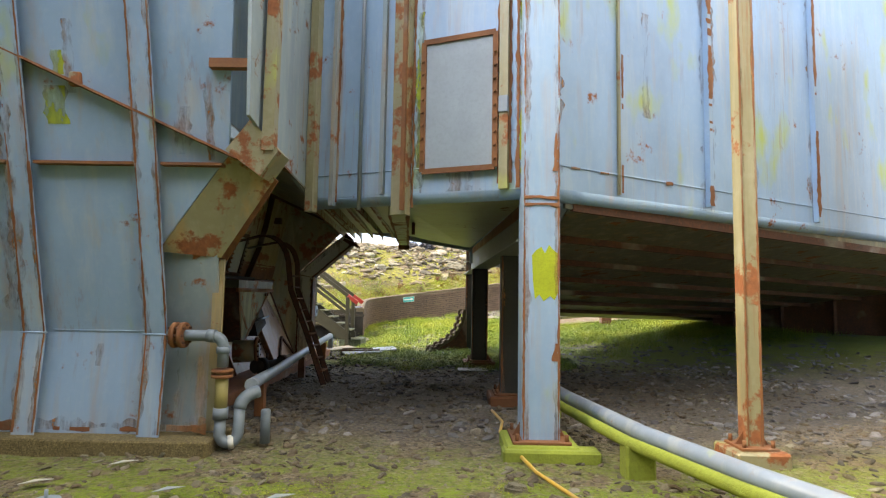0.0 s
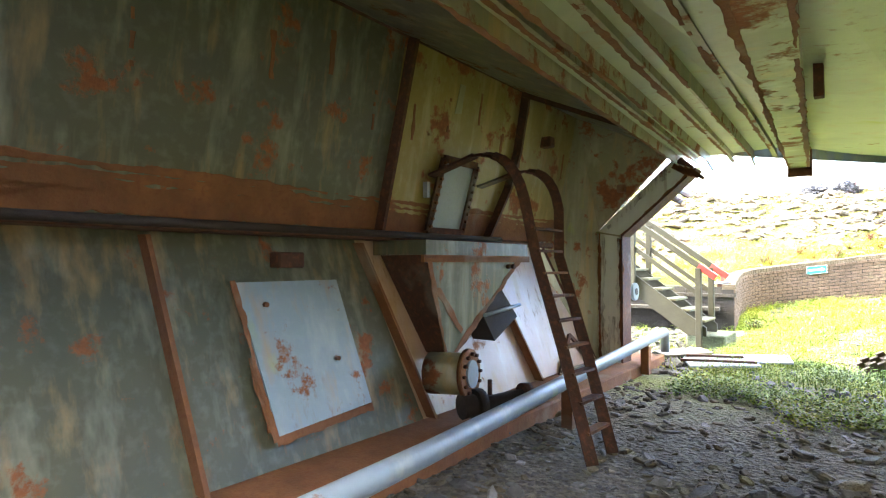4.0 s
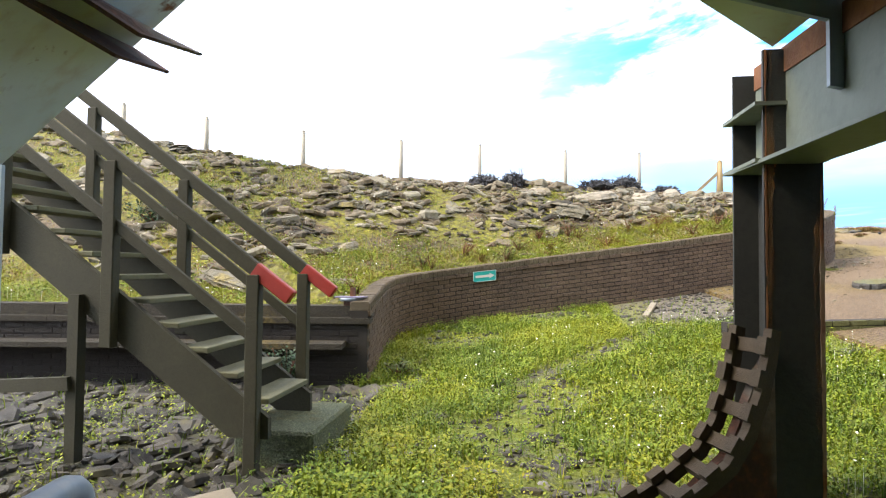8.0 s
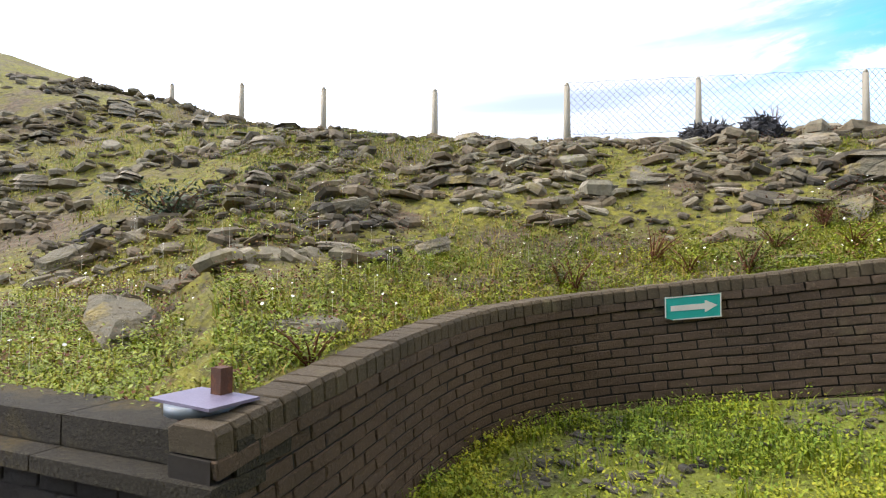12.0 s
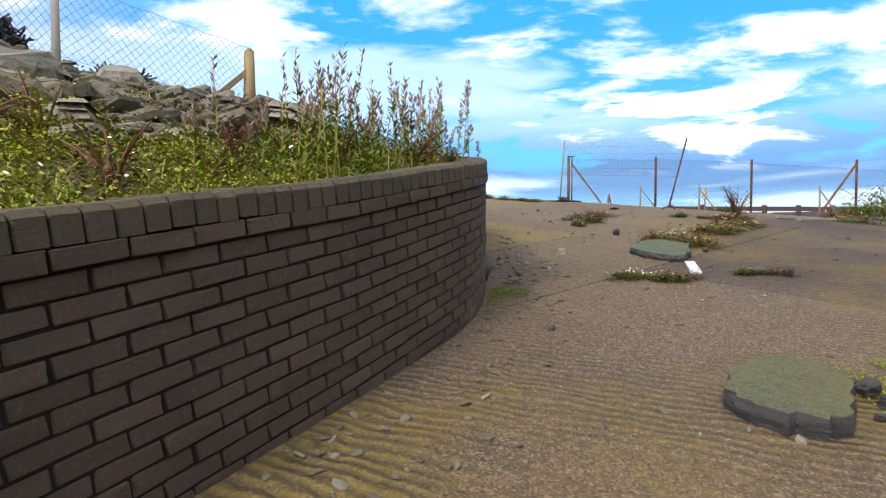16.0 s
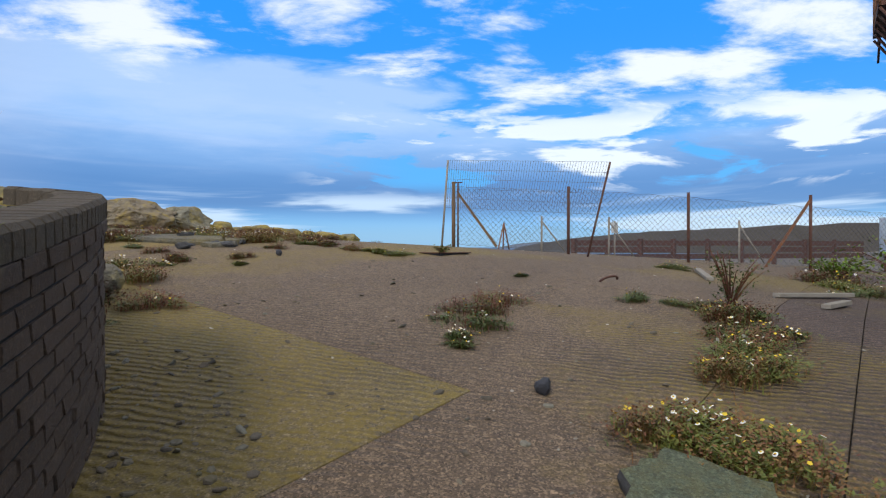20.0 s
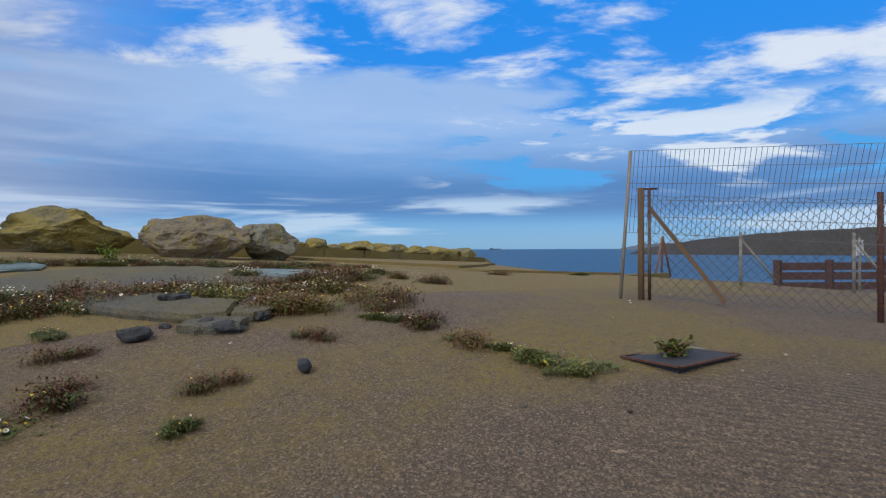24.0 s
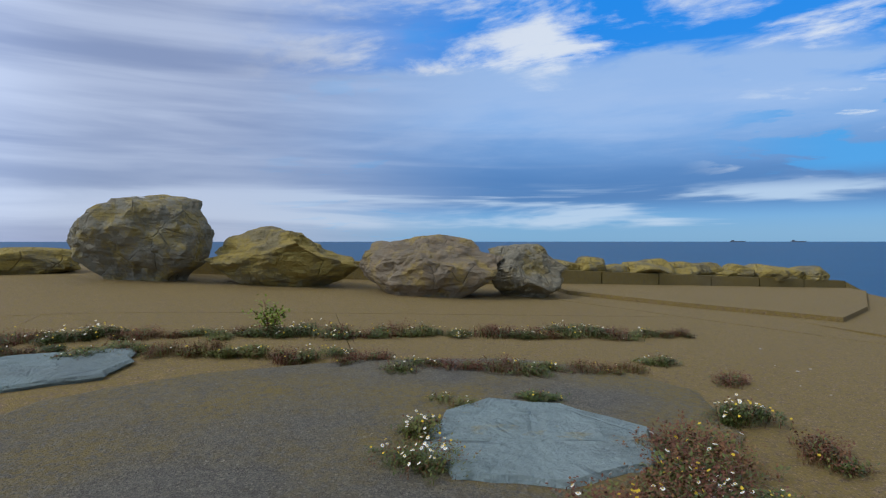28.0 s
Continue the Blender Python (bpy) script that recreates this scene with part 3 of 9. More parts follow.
M_DRYGRASS = island("dry_grass", [(0.20, 0.22, 0.02), (0.31, 0.27, 0.04), (0.36, 0.27, 0.07), (0.22, 0.10, 0.04)], 0.8)
M_LEAF = island("leaf", [(0.03, 0.055, 0.010), (0.075, 0.10, 0.014), (0.16, 0.155, 0.02)], 0.6)
M_DARKLEAF = island("dark_leaf", [(0.012, 0.035, 0.012), (0.025, 0.065, 0.018), (0.05, 0.10, 0.022)], 0.6)
M_YELLEAF = island("yellow_leaf", [(0.08, 0.14, 0.003), (0.19, 0.245, 0.004), (0.36, 0.34, 0.006)], 0.6)
M_BROWN = island("dry_weed", [(0.055, 0.017, 0.008), (0.13, 0.042, 0.017), (0.21, 0.12, 0.03)], 0.8)
M_PINK = island("willowherb_head", [(0.26, 0.13, 0.09), (0.34, 0.22, 0.16), (0.44, 0.34, 0.26)], 0.8)
M_PETAL = plain("white_petal", (0.80, 0.79, 0.70), 0.6, 0, 0.08, 20, 0)
M_YOLK = plain("yellow_flower", (0.62, 0.42, 0.02), 0.7, 0, 0.2, 30, 0)
M_WOOD = plain("weathered_green_wood", (0.032, 0.030, 0.014), 0.85, 0, 0.4, 5, 0.5)
M_TREAD = plain("worn_tread_wood", (0.10, 0.10, 0.055), 0.85, 0, 0.35, 5, 0.5)
M_RED = plain("red_paint", (0.30, 0.022, 0.014), 0.5, 0, 0.3, 9, 0.3)
M_GREYWOOD = plain("grey_driftwood", (0.22, 0.19, 0.14), 0.9, 0, 0.3, 6, 0.6)
M_POST = plain("concrete_post", (0.30, 0.27, 0.21), 0.9, 0, 0.25, 8, 0.5)
M_WIRE = plain("galvanised_wire", (0.10, 0.10, 0.10), 0.7, 0.2, 0.3, 10, 0)
M_SIGN = plain("green_sign", (0.0, 0.30, 0.26), 0.4, 0, 0.12, 8, 0.05)
M_WHITE = plain("white_paint", (0.52, 0.52, 0.47), 0.5, 0, 0.12, 10, 0.1)
M_BLACK = plain("black_rubber", (0.025, 0.025, 0.027), 0.7, 0, 0.4, 12, 0.3)
M_SHEET = plain("pale_sheet", (0.25, 0.29, 0.31), 0.5, 0, 0.2, 3, 0.15)
M_PURPLE = plain("faded_metal_plate", (0.17, 0.15, 0.22), 0.45, 0.2, 0.3, 6, 0.2)
M_WOODDARK = plain("dark_timber", (0.07, 0.032, 0.022), 0.85, 0, 0.4, 5, 0.4)
def algae_wood():
    x = Mixer("algae_boards", 0.95)
    c = x.mix(x.ramp(x.noise(1.0, 6, 0.65, x.scaled(6, 6, 0.8)), 0.36, 0.62), (0.022, 0.026, 0.010), (0.15, 0.19, 0.012))
    c = x.mix(x.ramp(x.noise(1.2, 5, 0.6), 0.5, 0.66, 0, 0.8), c, (0.03, 0.028, 0.014))
    return x.done(c, x.noise(30, 6), 0.6, 0.015)


M_WOODGREEN = algae_wood()
M_LIME = plain("lime_paint", (0.30, 0.36, 0.012), 0.7, 0, 0.3, 6, 0.3)
M_BLOCKER = concrete("blocker_render", (0.26, 0.25, 0.22), False)
M_POSTWOOD = plain("brown_post_wood", (0.13, 0.075, 0.032), 0.85, 0, 0.35, 7, 0.5)
M_TIMBER = plain("tan_timber", (0.27, 0.19, 0.09), 0.85, 0, 0.3, 7, 0.4)
M_ORANGE = plain("orange_box", (0.38, 0.13, 0.07), 0.6, 0, 0.3, 8, 0.2)


def brick_material(name, dark, light, lichen=(0.22, 0.20, 0.10)):
    x = Mixer(name, 0.9)
    c = x.mix(x.info.outputs["Random"], dark, light)
    c = x.mix(x.ramp(x.geo.outputs["Random Per Island"], 0, 1, 0, 0.5), c, light)
    c = x.mix(x.ramp(x.noise(1.2, 4), 0.45, 0.7, 0, 0.45), c, tuple(k * 0.55 for k in dark))
    c = x.mix(x.ramp(x.noise(2.6, 5), 0.62, 0.78, 0, 0.5), c, lichen)
    c = x.mix(x.ramp(x.noise(60, 4), 0.55, 0.75, 0, 0.5), c, tuple(k * 1.6 for k in light))
    return x.done(c, x.noise(48, 8, 0.75), 1.0, 0.022)


M_BRICK = brick_material("grey_brown_brick", (0.062, 0.040, 0.026), (0.140, 0.092, 0.058))
M_MORTAR = plain("dark_mortar", (0.020, 0.016, 0.012), 0.95, 0, 0.3, 30, 0.4)
M_COPE = brick_material("coping_brick", (0.075, 0.056, 0.033), (0.125, 0.093, 0.054))
# near-black: the plant's shade on the left wall is mixed in with its stain
M_BRICK_DARK = brick_material("stained_shaded_brick", (0.010, 0.008, 0.005), (0.020, 0.015, 0.010), (0.03, 0.028, 0.012))
M_BRICK_MOSS = brick_material("mossy_brick", (0.075, 0.08, 0.025), (0.13, 0.13, 0.04))


def tower_material():
    x = Mixer("tower_concrete", 0.85)
    c = x.mix(x.noise(1, 4, 0.5, x.scaled(0.9, 0.9, 0.05)), (0.29, 0.29, 0.24), (0.28, 0.21, 0.09))
    c = x.mix(x.ramp(x.noise(1, 4, 0.6, x.scaled(2.4, 2.4, 0.06)), 0.5, 0.66, 0, 0.8), c, (0.22, 0.17, 0.065))
    c = x.mix(x.ramp(x.noise(1, 5, 0.6, x.scaled(1.1, 1.1, 0.25)), 0.55, 0.75, 0, 0.6), c, (0.40, 0.39, 0.34))
    c = x.mix(x.ramp(x.noise(3, 6), 0.62, 0.7, 0, 0.5), c, (0.30, 0.17, 0.08))
    return x.done(c, x.noise(16, 6), 0.3, 0.02)


M_TOWER = tower_material()


def hill_material():
    """The bank: yellow-green turf by the wall, brown slate grit higher up."""
    x = Mixer("bank_turf", 0.95)
    turf = x.mix(x.noise(1.6, 6), (0.115, 0.125, 0.012), (0.245, 0.215, 0.03))
    turf = x.mix(x.ramp(x.noise(9, 6, 0.7), 0.42, 0.62), turf, (0.075, 0.065, 0.028))
    grit = x.mix(x.voronoi(9).outputs["Distance"], (0.16, 0.125, 0.075), (0.045, 0.036, 0.022))
    grit = x.mix(x.ramp(x.noise(26, 4), 0.5, 0.7), grit, (0.15, 0.085, 0.05))
    c = x.mix(x.ramp(x.noise(0.55, 6, 0.62), 0.48, 0.58), turf, grit)
    h = x.math("ADD", x.noise(14, 6, 0.7), x.voronoi(11).outputs["Distance"])
    return x.done(c, h, 0.8, 0.05)


M_HILL = hill_material()


def soil_material():
    """Ground: dark gravel under the plant, turf beyond, scree on the hill."""
    x = Mixer("earth", 0.95)
    p = x.xyz()
    cell = x.voronoi(30)
    grit = x.mix(x.noise(1.3, 5, 0.6), (0.12, 0.088, 0.048), (0.22, 0.168, 0.095))
    sep2 = x.nt.nodes.new("ShaderNodeSeparateColor")
    x.link(cell.outputs["Color"], sep2.inputs[0])
    grit = x.mix(x.ramp(sep2.outputs[0], 0.62, 0.95, 0, 0.75), grit, (0.30, 0.255, 0.18))
    grit = x.mix(x.ramp(sep2.outputs[1], 0.45, 0.1, 0, 0.75), grit, (0.035, 0.028, 0.018))
    grit = x.mix(x.ramp(x.noise(60, 3), 0.5, 0.7, 0, 0.7), grit, (0.07, 0.055, 0.034))
    grit = x.mix(x.ramp(x.noise(0.8, 5), 0.5, 0.62, 0, 0.6), grit, (0.11, 0.08, 0.028))
    damp = x.ramp(x.math("ADD", p[1], x.math("MULTIPLY", x.noise(0.7, 4), 2.4)), 6.6, 8.6)
    slates = x.math("MULTIPLY", x.ramp(p[0], -2.0, -2.5), x.math("MULTIPLY", x.ramp(p[1], 12.8, 13.6), x.ramp(p[1], 18.6, 18.2)))
    grit = x.mix(x.math("MULTIPLY", damp, 0.5), grit, (0.13, 0.122, 0.118))
    moss = x.math("MULTIPLY", x.ramp(x.noise(0.9, 6, 0.72), 0.42, 0.48), x.ramp(p[1], 6.6, 4.8))
    grit = x.mix(x.math("MULTIPLY", moss, x.ramp(x.noise(16, 5, 0.7), 0.36, 0.60, 0.25, 0.95)), grit, x.mix(x.noise(5, 4), (0.09, 0.135, 0.006), (0.24, 0.34, 0.010)))
    turf = x.mix(x.noise(2.2, 6), (0.10, 0.12, 0.015), (0.20, 0.23, 0.03))
    turf = x.mix(x.ramp(x.noise(2.0, 5), 0.54, 0.66), turf, (0.11, 0.10, 0.08))
    c = x.mix(x.ramp(x.math("ADD", p[1], x.math("MULTIPLY", x.noise(0.9, 4), 3.0)), 12.5, 15.0), grit, turf)
    pad = x.math("MULTIPLY", x.ramp(p[0], 0.4, 1.5), x.ramp(p[1], 20.4, 21.4))
    c = x.mix(pad, c, grit)
    c = x.mix(x.math("MULTIPLY", slates, 0.85), c, x.mix(x.noise(9, 5), (0.03, 0.028, 0.022), (0.085, 0.078, 0.06)))
    h = x.math("ADD", x.noise(24, 6, 0.7), x.voronoi(22).outputs["Distance"])
    return x.done(c, h, 0.9, 0.04)


M_EARTH = soil_material()


def sea_material():
    x = Mixer("sea", 0.5, 0.0, 0.3)
    c = x.mix(x.noise(0.02, 3), (0.0, 0.055, 0.125), (0.0, 0.075, 0.16))
    return x.done(c, x.noise(1.0, 5, 0.6, x.scaled(0.5, 0.8, 1)), 0.35, 0.4)


M_SEA = sea_material()
M_HEADLAND = plain("far_headland", (0.034, 0.025, 0.013), 0.95, 0, 0.6, 0.035, 0)
# distance haze put into one blue-grey for far land and ships
M_FAR = plain("far_haze_grey", (0.10, 0.12, 0.14), 1, 0, 0.15, 0.05, 0)

# ---- plants ----
def blade(vs, fs, x, y, z, h, w, lean, turn):
    """A grass blade of two bent faces."""
    c, s = math.cos(turn), math.sin(turn)
    k = len(vs)
    for f, ww in ((0, 1), (0.55, 0.75), (1, 0.05)):
        ox, oz = lean * h * f * f, h * f * (1 - 0.25 * lean * f)
        for q in (-1, 1):
            vs.append((x + c * ox - s * q * w * ww / 2, y + s * ox + c * q * w * ww / 2, z + oz))
    fs += [(k, k + 1, k + 3, k + 2), (k + 2, k + 3, k + 5, k + 4)]


def leaflet(vs, fs, p, d, l, w):
    """A small pointed leaf from p along d."""
    d = Vector(d).normalized()
    s = d.cross(Vector((0.2, 0.1, 1))).normalized() * w
    p = Vector(p)
    k = len(vs)
    vs += [tuple(p), tuple(p + d * l * 0.5 + s), tuple(p + d * l), tuple(p + d * l * 0.5 - s)]
    fs.append((k, k + 1, k + 2, k + 3))


def disc(vs, fs, p, nrm, r, n=6):
    nrm = Vector(nrm).normalized()
    a = nrm.orthogonal().normalized()
    b = nrm.cross(a)
    k = len(vs)
    for i in range(n):
        t = math.tau * i / n
        vs.append(tuple(Vector(p) + (a * math.cos(t) + b * math.sin(t)) * r))
    fs.append(tuple(range(k, k + n)))


def raw(name, vs, fs, material):
    me = bpy.data.meshes.new(name)
    me.from_pydata(vs, [], fs)
    me.materials.append(material)
    return me


def tuft_parts(seed, r, h, green=1.0, brown=0.6, flowers=14, yellow=0):
    """Foliage, dry stems, petals and eyes of a daisy-like weed that grows in a joint."""
    rnd = random.Random(seed)
    leaf, lf, dry, df, pet, pf, eye, ef = [], [], [], [], [], [], [], []
    lobes = [(rnd.gauss(0, 0.5) * r, rnd.gauss(0, 0.35) * r, rnd.uniform(0.5, 1.0)) for _ in range(6)]

    def spot():
        cx, cy, hk = rnd.choice(lobes)
        x, y = cx + rnd.gauss(0, 0.30) * r, cy + rnd.gauss(0, 0.26) * r
        return x, y, hk * h * max(0.25, 1 - 0.45 * math.hypot(x, y) / r)
    for _ in range(int(170 * green)):
        x, y, top = spot()
        top *= rnd.uniform(0.4, 1.0)
        out = math.atan2(y, x) + rnd.gauss(0, 0.8)
        blade(leaf, lf, x, y, -0.02, top * 0.8, 0.007, rnd.uniform(0.2, 1.0), out)
        for k in range(5):
            z = top * (0.15 + 0.17 * k)
            t = rnd.random() * math.tau
            leaflet(leaf, lf, (x, y, z), (math.cos(t), math.sin(t), 0.4), 0.034, 0.005)
    for _ in range(int(120 * brown)):
        x, y, top = spot()
        top *= rnd.uniform(0.5, 1.25)
        t, le = math.atan2(y, x) + rnd.gauss(0, 0.9), rnd.uniform(0.1, 0.8)
        blade(dry, df, x, y, -0.02, top, 0.0045, le, t)
        tip = Vector((x + math.cos(t) * le * top, y + math.sin(t) * le * top, top * (1 - 0.25 * le)))
        for k in range(5):
            leaflet(dry, df, tip - Vector((math.cos(t) * le, math.sin(t) * le, 0.6)) * 0.025 * k, (rnd.gauss(0, 1), rnd.gauss(0, 1), rnd.gauss(0.3, 0.5)), 0.017, 0.006)
    for i in range(flowers + yellow):
        x, y, top = spot()
        p = Vector((x, y, top * rnd.uniform(0.85, 1.15)))
        nrm = Vector((rnd.gauss(0, 0.5), rnd.gauss(-0.3, 0.5), 1))
        blade(leaf, lf, p.x, p.y, -0.02, p.z + 0.02, 0.004, 0, 0)
        if i < flowers:
            disc(pet, pf, p, nrm, rnd.uniform(0.008, 0.012), 8)
            disc(eye, ef, p + nrm.normalized() * 0.003, nrm, 0.0055, 5)
        else:
            disc(eye, ef, p, nrm, 0.009, 5)
    return (("foliage", leaf, lf, M_LEAF), ("dry_growth", dry, df, M_BROWN), ("blossom", pet, pf, M_PETAL), ("flower_centre", eye, ef, M_YOLK))


TUFTS = {}


def weed(kind, x, y, z, s=1.0, rz=0.0, label="", group=""):
    """A weed tuft of a kind in TUFTS, standing in a joint of the concrete."""
    if kind not in TUFTS:
        seed, r, h, g, b, f, yl = TUFT_KINDS[kind]
        TUFTS[kind] = [(n, raw(n, v, fc, m)) for n, v, fc, m in tuft_parts(seed, r, h, g, b, f, yl) if fc]
    t = thing("weed_tuft", label or TUFT_LABELS[kind[:-1]], "plant", group, (x, y, z), rz)
    t.scale = (s, s, s)
    for n, me in TUFTS[kind]:
        tagged(part(n, me, None, t), kind="stuff")
    return t


TUFT_KINDS = {
    "daisyA": (1, 0.20, 0.15, 1.7, 0.6, 16, 10), "daisyB": (2, 0.26, 0.14, 1.8, 0.9, 14, 14), "daisyC": (8, 0.30, 0.19, 2.0, 1.0, 26, 14),
    "brownA": (3, 0.22, 0.18, 0.6, 2.2, 2, 3), "brownB": (4, 0.27, 0.20, 0.8, 2.4, 4, 8), "brownC": (5, 0.18, 0.13, 0.5, 1.9, 0, 2),
    "greenA": (6, 0.18, 0.09, 1.8, 0.4, 1, 8), "greenB": (7, 0.25, 0.12, 1.9, 0.5, 5, 14),
}
TUFT_LABELS = {
    "daisy": "feathery green weed with small white daisy flowers", "brown": "dried reddish-brown weed with seed heads in a concrete joint",
    "green": "low green weed with tiny yellow flowers in a joint",
}


def bush(name, x, y, z, r, h, leaves, material, label, leafsize=0.05, seed=1, stems=9):
    """A leafy shrub: stems and many small leaves with gaps."""
    rnd = random.Random(seed)
    t = thing(name, label, "plant", "", (x, y, z))
    sm = bmesh.new()
    vs, fs = [], []
    tips = []
    for i in range(stems):
        a = rnd.random() * math.tau
        q = r * rnd.uniform(0.3, 1.0)
        hh = h * rnd.uniform(0.6, 1.0)
        pts = arc((0, 0, -0.03), (q * 0.3 * math.cos(a), q * 0.3 * math.sin(a), hh * 0.6), (q * math.cos(a), q * math.sin(a), hh), 4)
        tube(sm, pts, [0.010, 0.009, 0.007, 0.005, 0.003], 5)
        tips.append(pts)
    for _ in range(leaves):
        pts = rnd.choice(tips)
        k = rnd.uniform(0.8, len(pts) - 1)
        i = min(int(k), len(pts) - 2)
        p = pts[i].lerp(pts[i + 1], k - i) + Vector((rnd.gauss(0, 0.16 * r), rnd.gauss(0, 0.16 * r), rnd.gauss(0, 0.06 * h)))
        leaflet(vs, fs, p, (rnd.gauss(0, 1), rnd.gauss(0, 1), rnd.gauss(0.2, 0.6)), leafsize * rnd.uniform(0.6, 1.2), leafsize * 0.3)
    tagged(part("stem_growth", sm, M_BROWN, t), kind="stuff")
    tagged(part("foliage", raw("foliage", vs, fs, material), None, t), kind="stuff")
    return t


def meadow(name, spots, material, label, hlo, hhi, seed=3, lean=0.6, w=0.012):
    """Many grass blades at (x, y, z) spots in one mesh."""
    rnd = random.Random(seed)
    vs, fs = [], []
    for x, y, z in spots:
        blade(vs, fs, x, y, z - 0.015, rnd.uniform(hlo, hhi), w, rnd.uniform(0.1, lean), rnd.random() * math.tau)
    return tagged(part(name, raw(name, vs, fs, material), None), label, "grass", "", "stuff")


def scatter_flakes(name, spots, material, label, category="rubble", seed=5):
    """Loose flat stones at (x, y, z, size) spots, each a bevelled irregular slab, in one mesh."""
    rnd = random.Random(seed)
    vs, fs = [], []
    for x, y, z, s in spots:
        n = rnd.randint(5, 7)
        a0 = rnd.random() * math.tau
        rx, ry, th = s * rnd.uniform(0.6, 1.1), s * rnd.uniform(0.4, 0.8), s * rnd.uniform(0.16, 0.5)
        e = Euler((rnd.gauss(0, 0.3), rnd.gauss(0, 0.3), a0)).to_matrix()
        k = len(vs)
        rad = [rnd.uniform(0.7, 1.1) for _ in range(n)]
        for lev, sc in ((-th * 0.5, 0.9), (th * 0.1, 1.0), (th * 0.5, 0.78)):
            for i in range(n):
                t = math.tau * i / n
                v = e @ Vector((rx * math.cos(t) * rad[i] * sc, ry * math.sin(t) * rad[i] * sc, lev + rnd.uniform(-0.08, 0.08) * th))
                vs.append((x + v.x, y + v.y, z + v.z + th * 0.22))
        for lv in (0, 1):
            for i in range(n):
                j = (i + 1) % n
                fs.append((k + lv * n + i, k + lv * n + j, k + (lv + 1) * n + j, k + (lv + 1) * n + i))
        fs.append(tuple(range(k + 2 * n, k + 3 * n)))
        fs.append(tuple(range(k + n - 1, k - 1, -1)))
    return tagged(part(name, raw(name, vs, fs, material), None), label, category, "", "stuff")

# ---- ground, yard, walls ----
def ramp_z(x, y):
    """The yard: a ramp up from the plant that eases into a nearly level quay."""
    a = 0.0795 * min(x, 13) + 0.1134 * y - 1.886
    b = -0.0457 * x + 0.0246 * y + 2.667
    m = -0.12 * math.log(math.exp(-a / 0.12) + math.exp(-b / 0.12)) if abs(a - b) < 3 else min(a, b)
    return 0.08 * math.log(math.exp(m / 0.08) + 1.0) if m > -2 else 0.0


WALL = [(-2.65, 18.45), (-2.74, 19.3), (-2.83, 20.1), (-2.84, 20.6), (-2.77, 21.05), (-2.58, 21.45), (-2.27, 21.78), (-1.84, 22.02), (-1.08, 22.28), (-0.08, 22.58), (0.75, 22.84), (1.67, 23.15), (2.9, 23.69), (4.0, 24.19), (4.72, 24.56), (5.15, 24.88), (5.60, 25.34), (6.1, 25.95), (6.5, 26.55), (6.98, 27.42), (7.24, 28.0), (7.36, 28.4), (7.34, 28.75), (7.12, 29.1)]
WALL_H = 1.10


def smooth_path(pts, step=0.05):
    """Points evenly along a Catmull-Rom curve."""
    P = [Vector((*p, 0)) for p in pts]
    P = [P[0] * 2 - P[1]] + P + [P[-1] * 2 - P[-2]]
    fine = []
    for i in range(1, len(P) - 2):
        for k in range(12):
            t = k / 12
            a, b, c, d = P[i - 1], P[i], P[i + 1], P[i + 2]
            fine.append(0.5 * (2 * b + (c - a) * t + (2 * a - 5 * b + 4 * c - d) * t * t + (3 * b - 3 * c + d - a) * t ** 3))
    fine.append(P[-2])
    out, run = [fine[0]], 0.0
    for a, b in zip(fine, fine[1:]):
        ln = (b - a).length
        while run + ln >= step:
            f = (step - run) / ln
            a = a.lerp(b, f)
            out.append(a.copy())
            ln = (b - a).length
            run = 0.0
        run += ln
    return out


WP = smooth_path(WALL)
LEFTWALL = [(-2.66, 18.45), (-9.5, 17.45)]
LP = smooth_path(LEFTWALL)


def along(path, s):
    i = min(max(int(s / 0.05), 0), len(path) - 2)
    f = s / 0.05 - i
    p = path[i].lerp(path[i + 1], f)
    j = max(i - 2, 0)
    d = (path[min(i + 3, len(path) - 1)] - path[j]).normalized()
    return p, d


WLEN = 0.05 * (len(WP) - 1)
NW = len(WP[::6])


def wbase(s):
    p, _ = along(WP, min(max(s, 0), WLEN - 0.01))
    return ramp_z(p.x, p.y) - 0.05


TOPS = [(0.0, 0.96), (1.3, 1.11), (2.5, 1.22), (3.4, 1.315), (4.6, 1.46)]
TALL = [(4.6, 0.955), (5.7, 0.968), (8.4, 1.028), (9.8, 1.055), (11.1, 1.11)]


def wtop(s):
    """Underside of the coping; its top lies 0.108 higher."""
    p, _ = along(WP, min(max(s, 0), WLEN - 0.01))
    a = lerp(TOPS, s)
    b = ramp_z(p.x, p.y) + lerp(TALL, s)
    return a + (b - a) * smooth01(3.6, 5.4, s) - 0.108


COARSE = [p for p in WP[::6]] + [p for p in LP[::6]]


def wall_dist(x, y):
    return min(math.hypot(p.x - x, p.y - y) for p in COARSE)


def front_y(x):
    if x < -2.9:
        return 18.45 + (x + 2.66) * 0.146
    best = [p.y for p in WP if abs(p.x - x) < 0.06]
    return max(best) if best else (21.9 if x < 0 else 29.0)


def near_top(x, y):
    """Distance to the wall and the height of its top there."""
    best = (9e9, 0, 0)
    for k, p in enumerate(COARSE):
        d = math.hypot(p.x - x, p.y - y)
        if d < best[0]:
            best = (d, k, p)
    d, k, p = best
    return d, (wtop(k * 0.30) + 0.10 if k < NW else 0.87)


CREST_Z = [(-40, 13.0), (-24.5, 9.1), (-17.5, 6.6), (-12.2, 5.0), (-9.5, 4.4), (-6.6, 3.9), (-4, 3.66), (5.5, 3.55), (8, 3.1)]
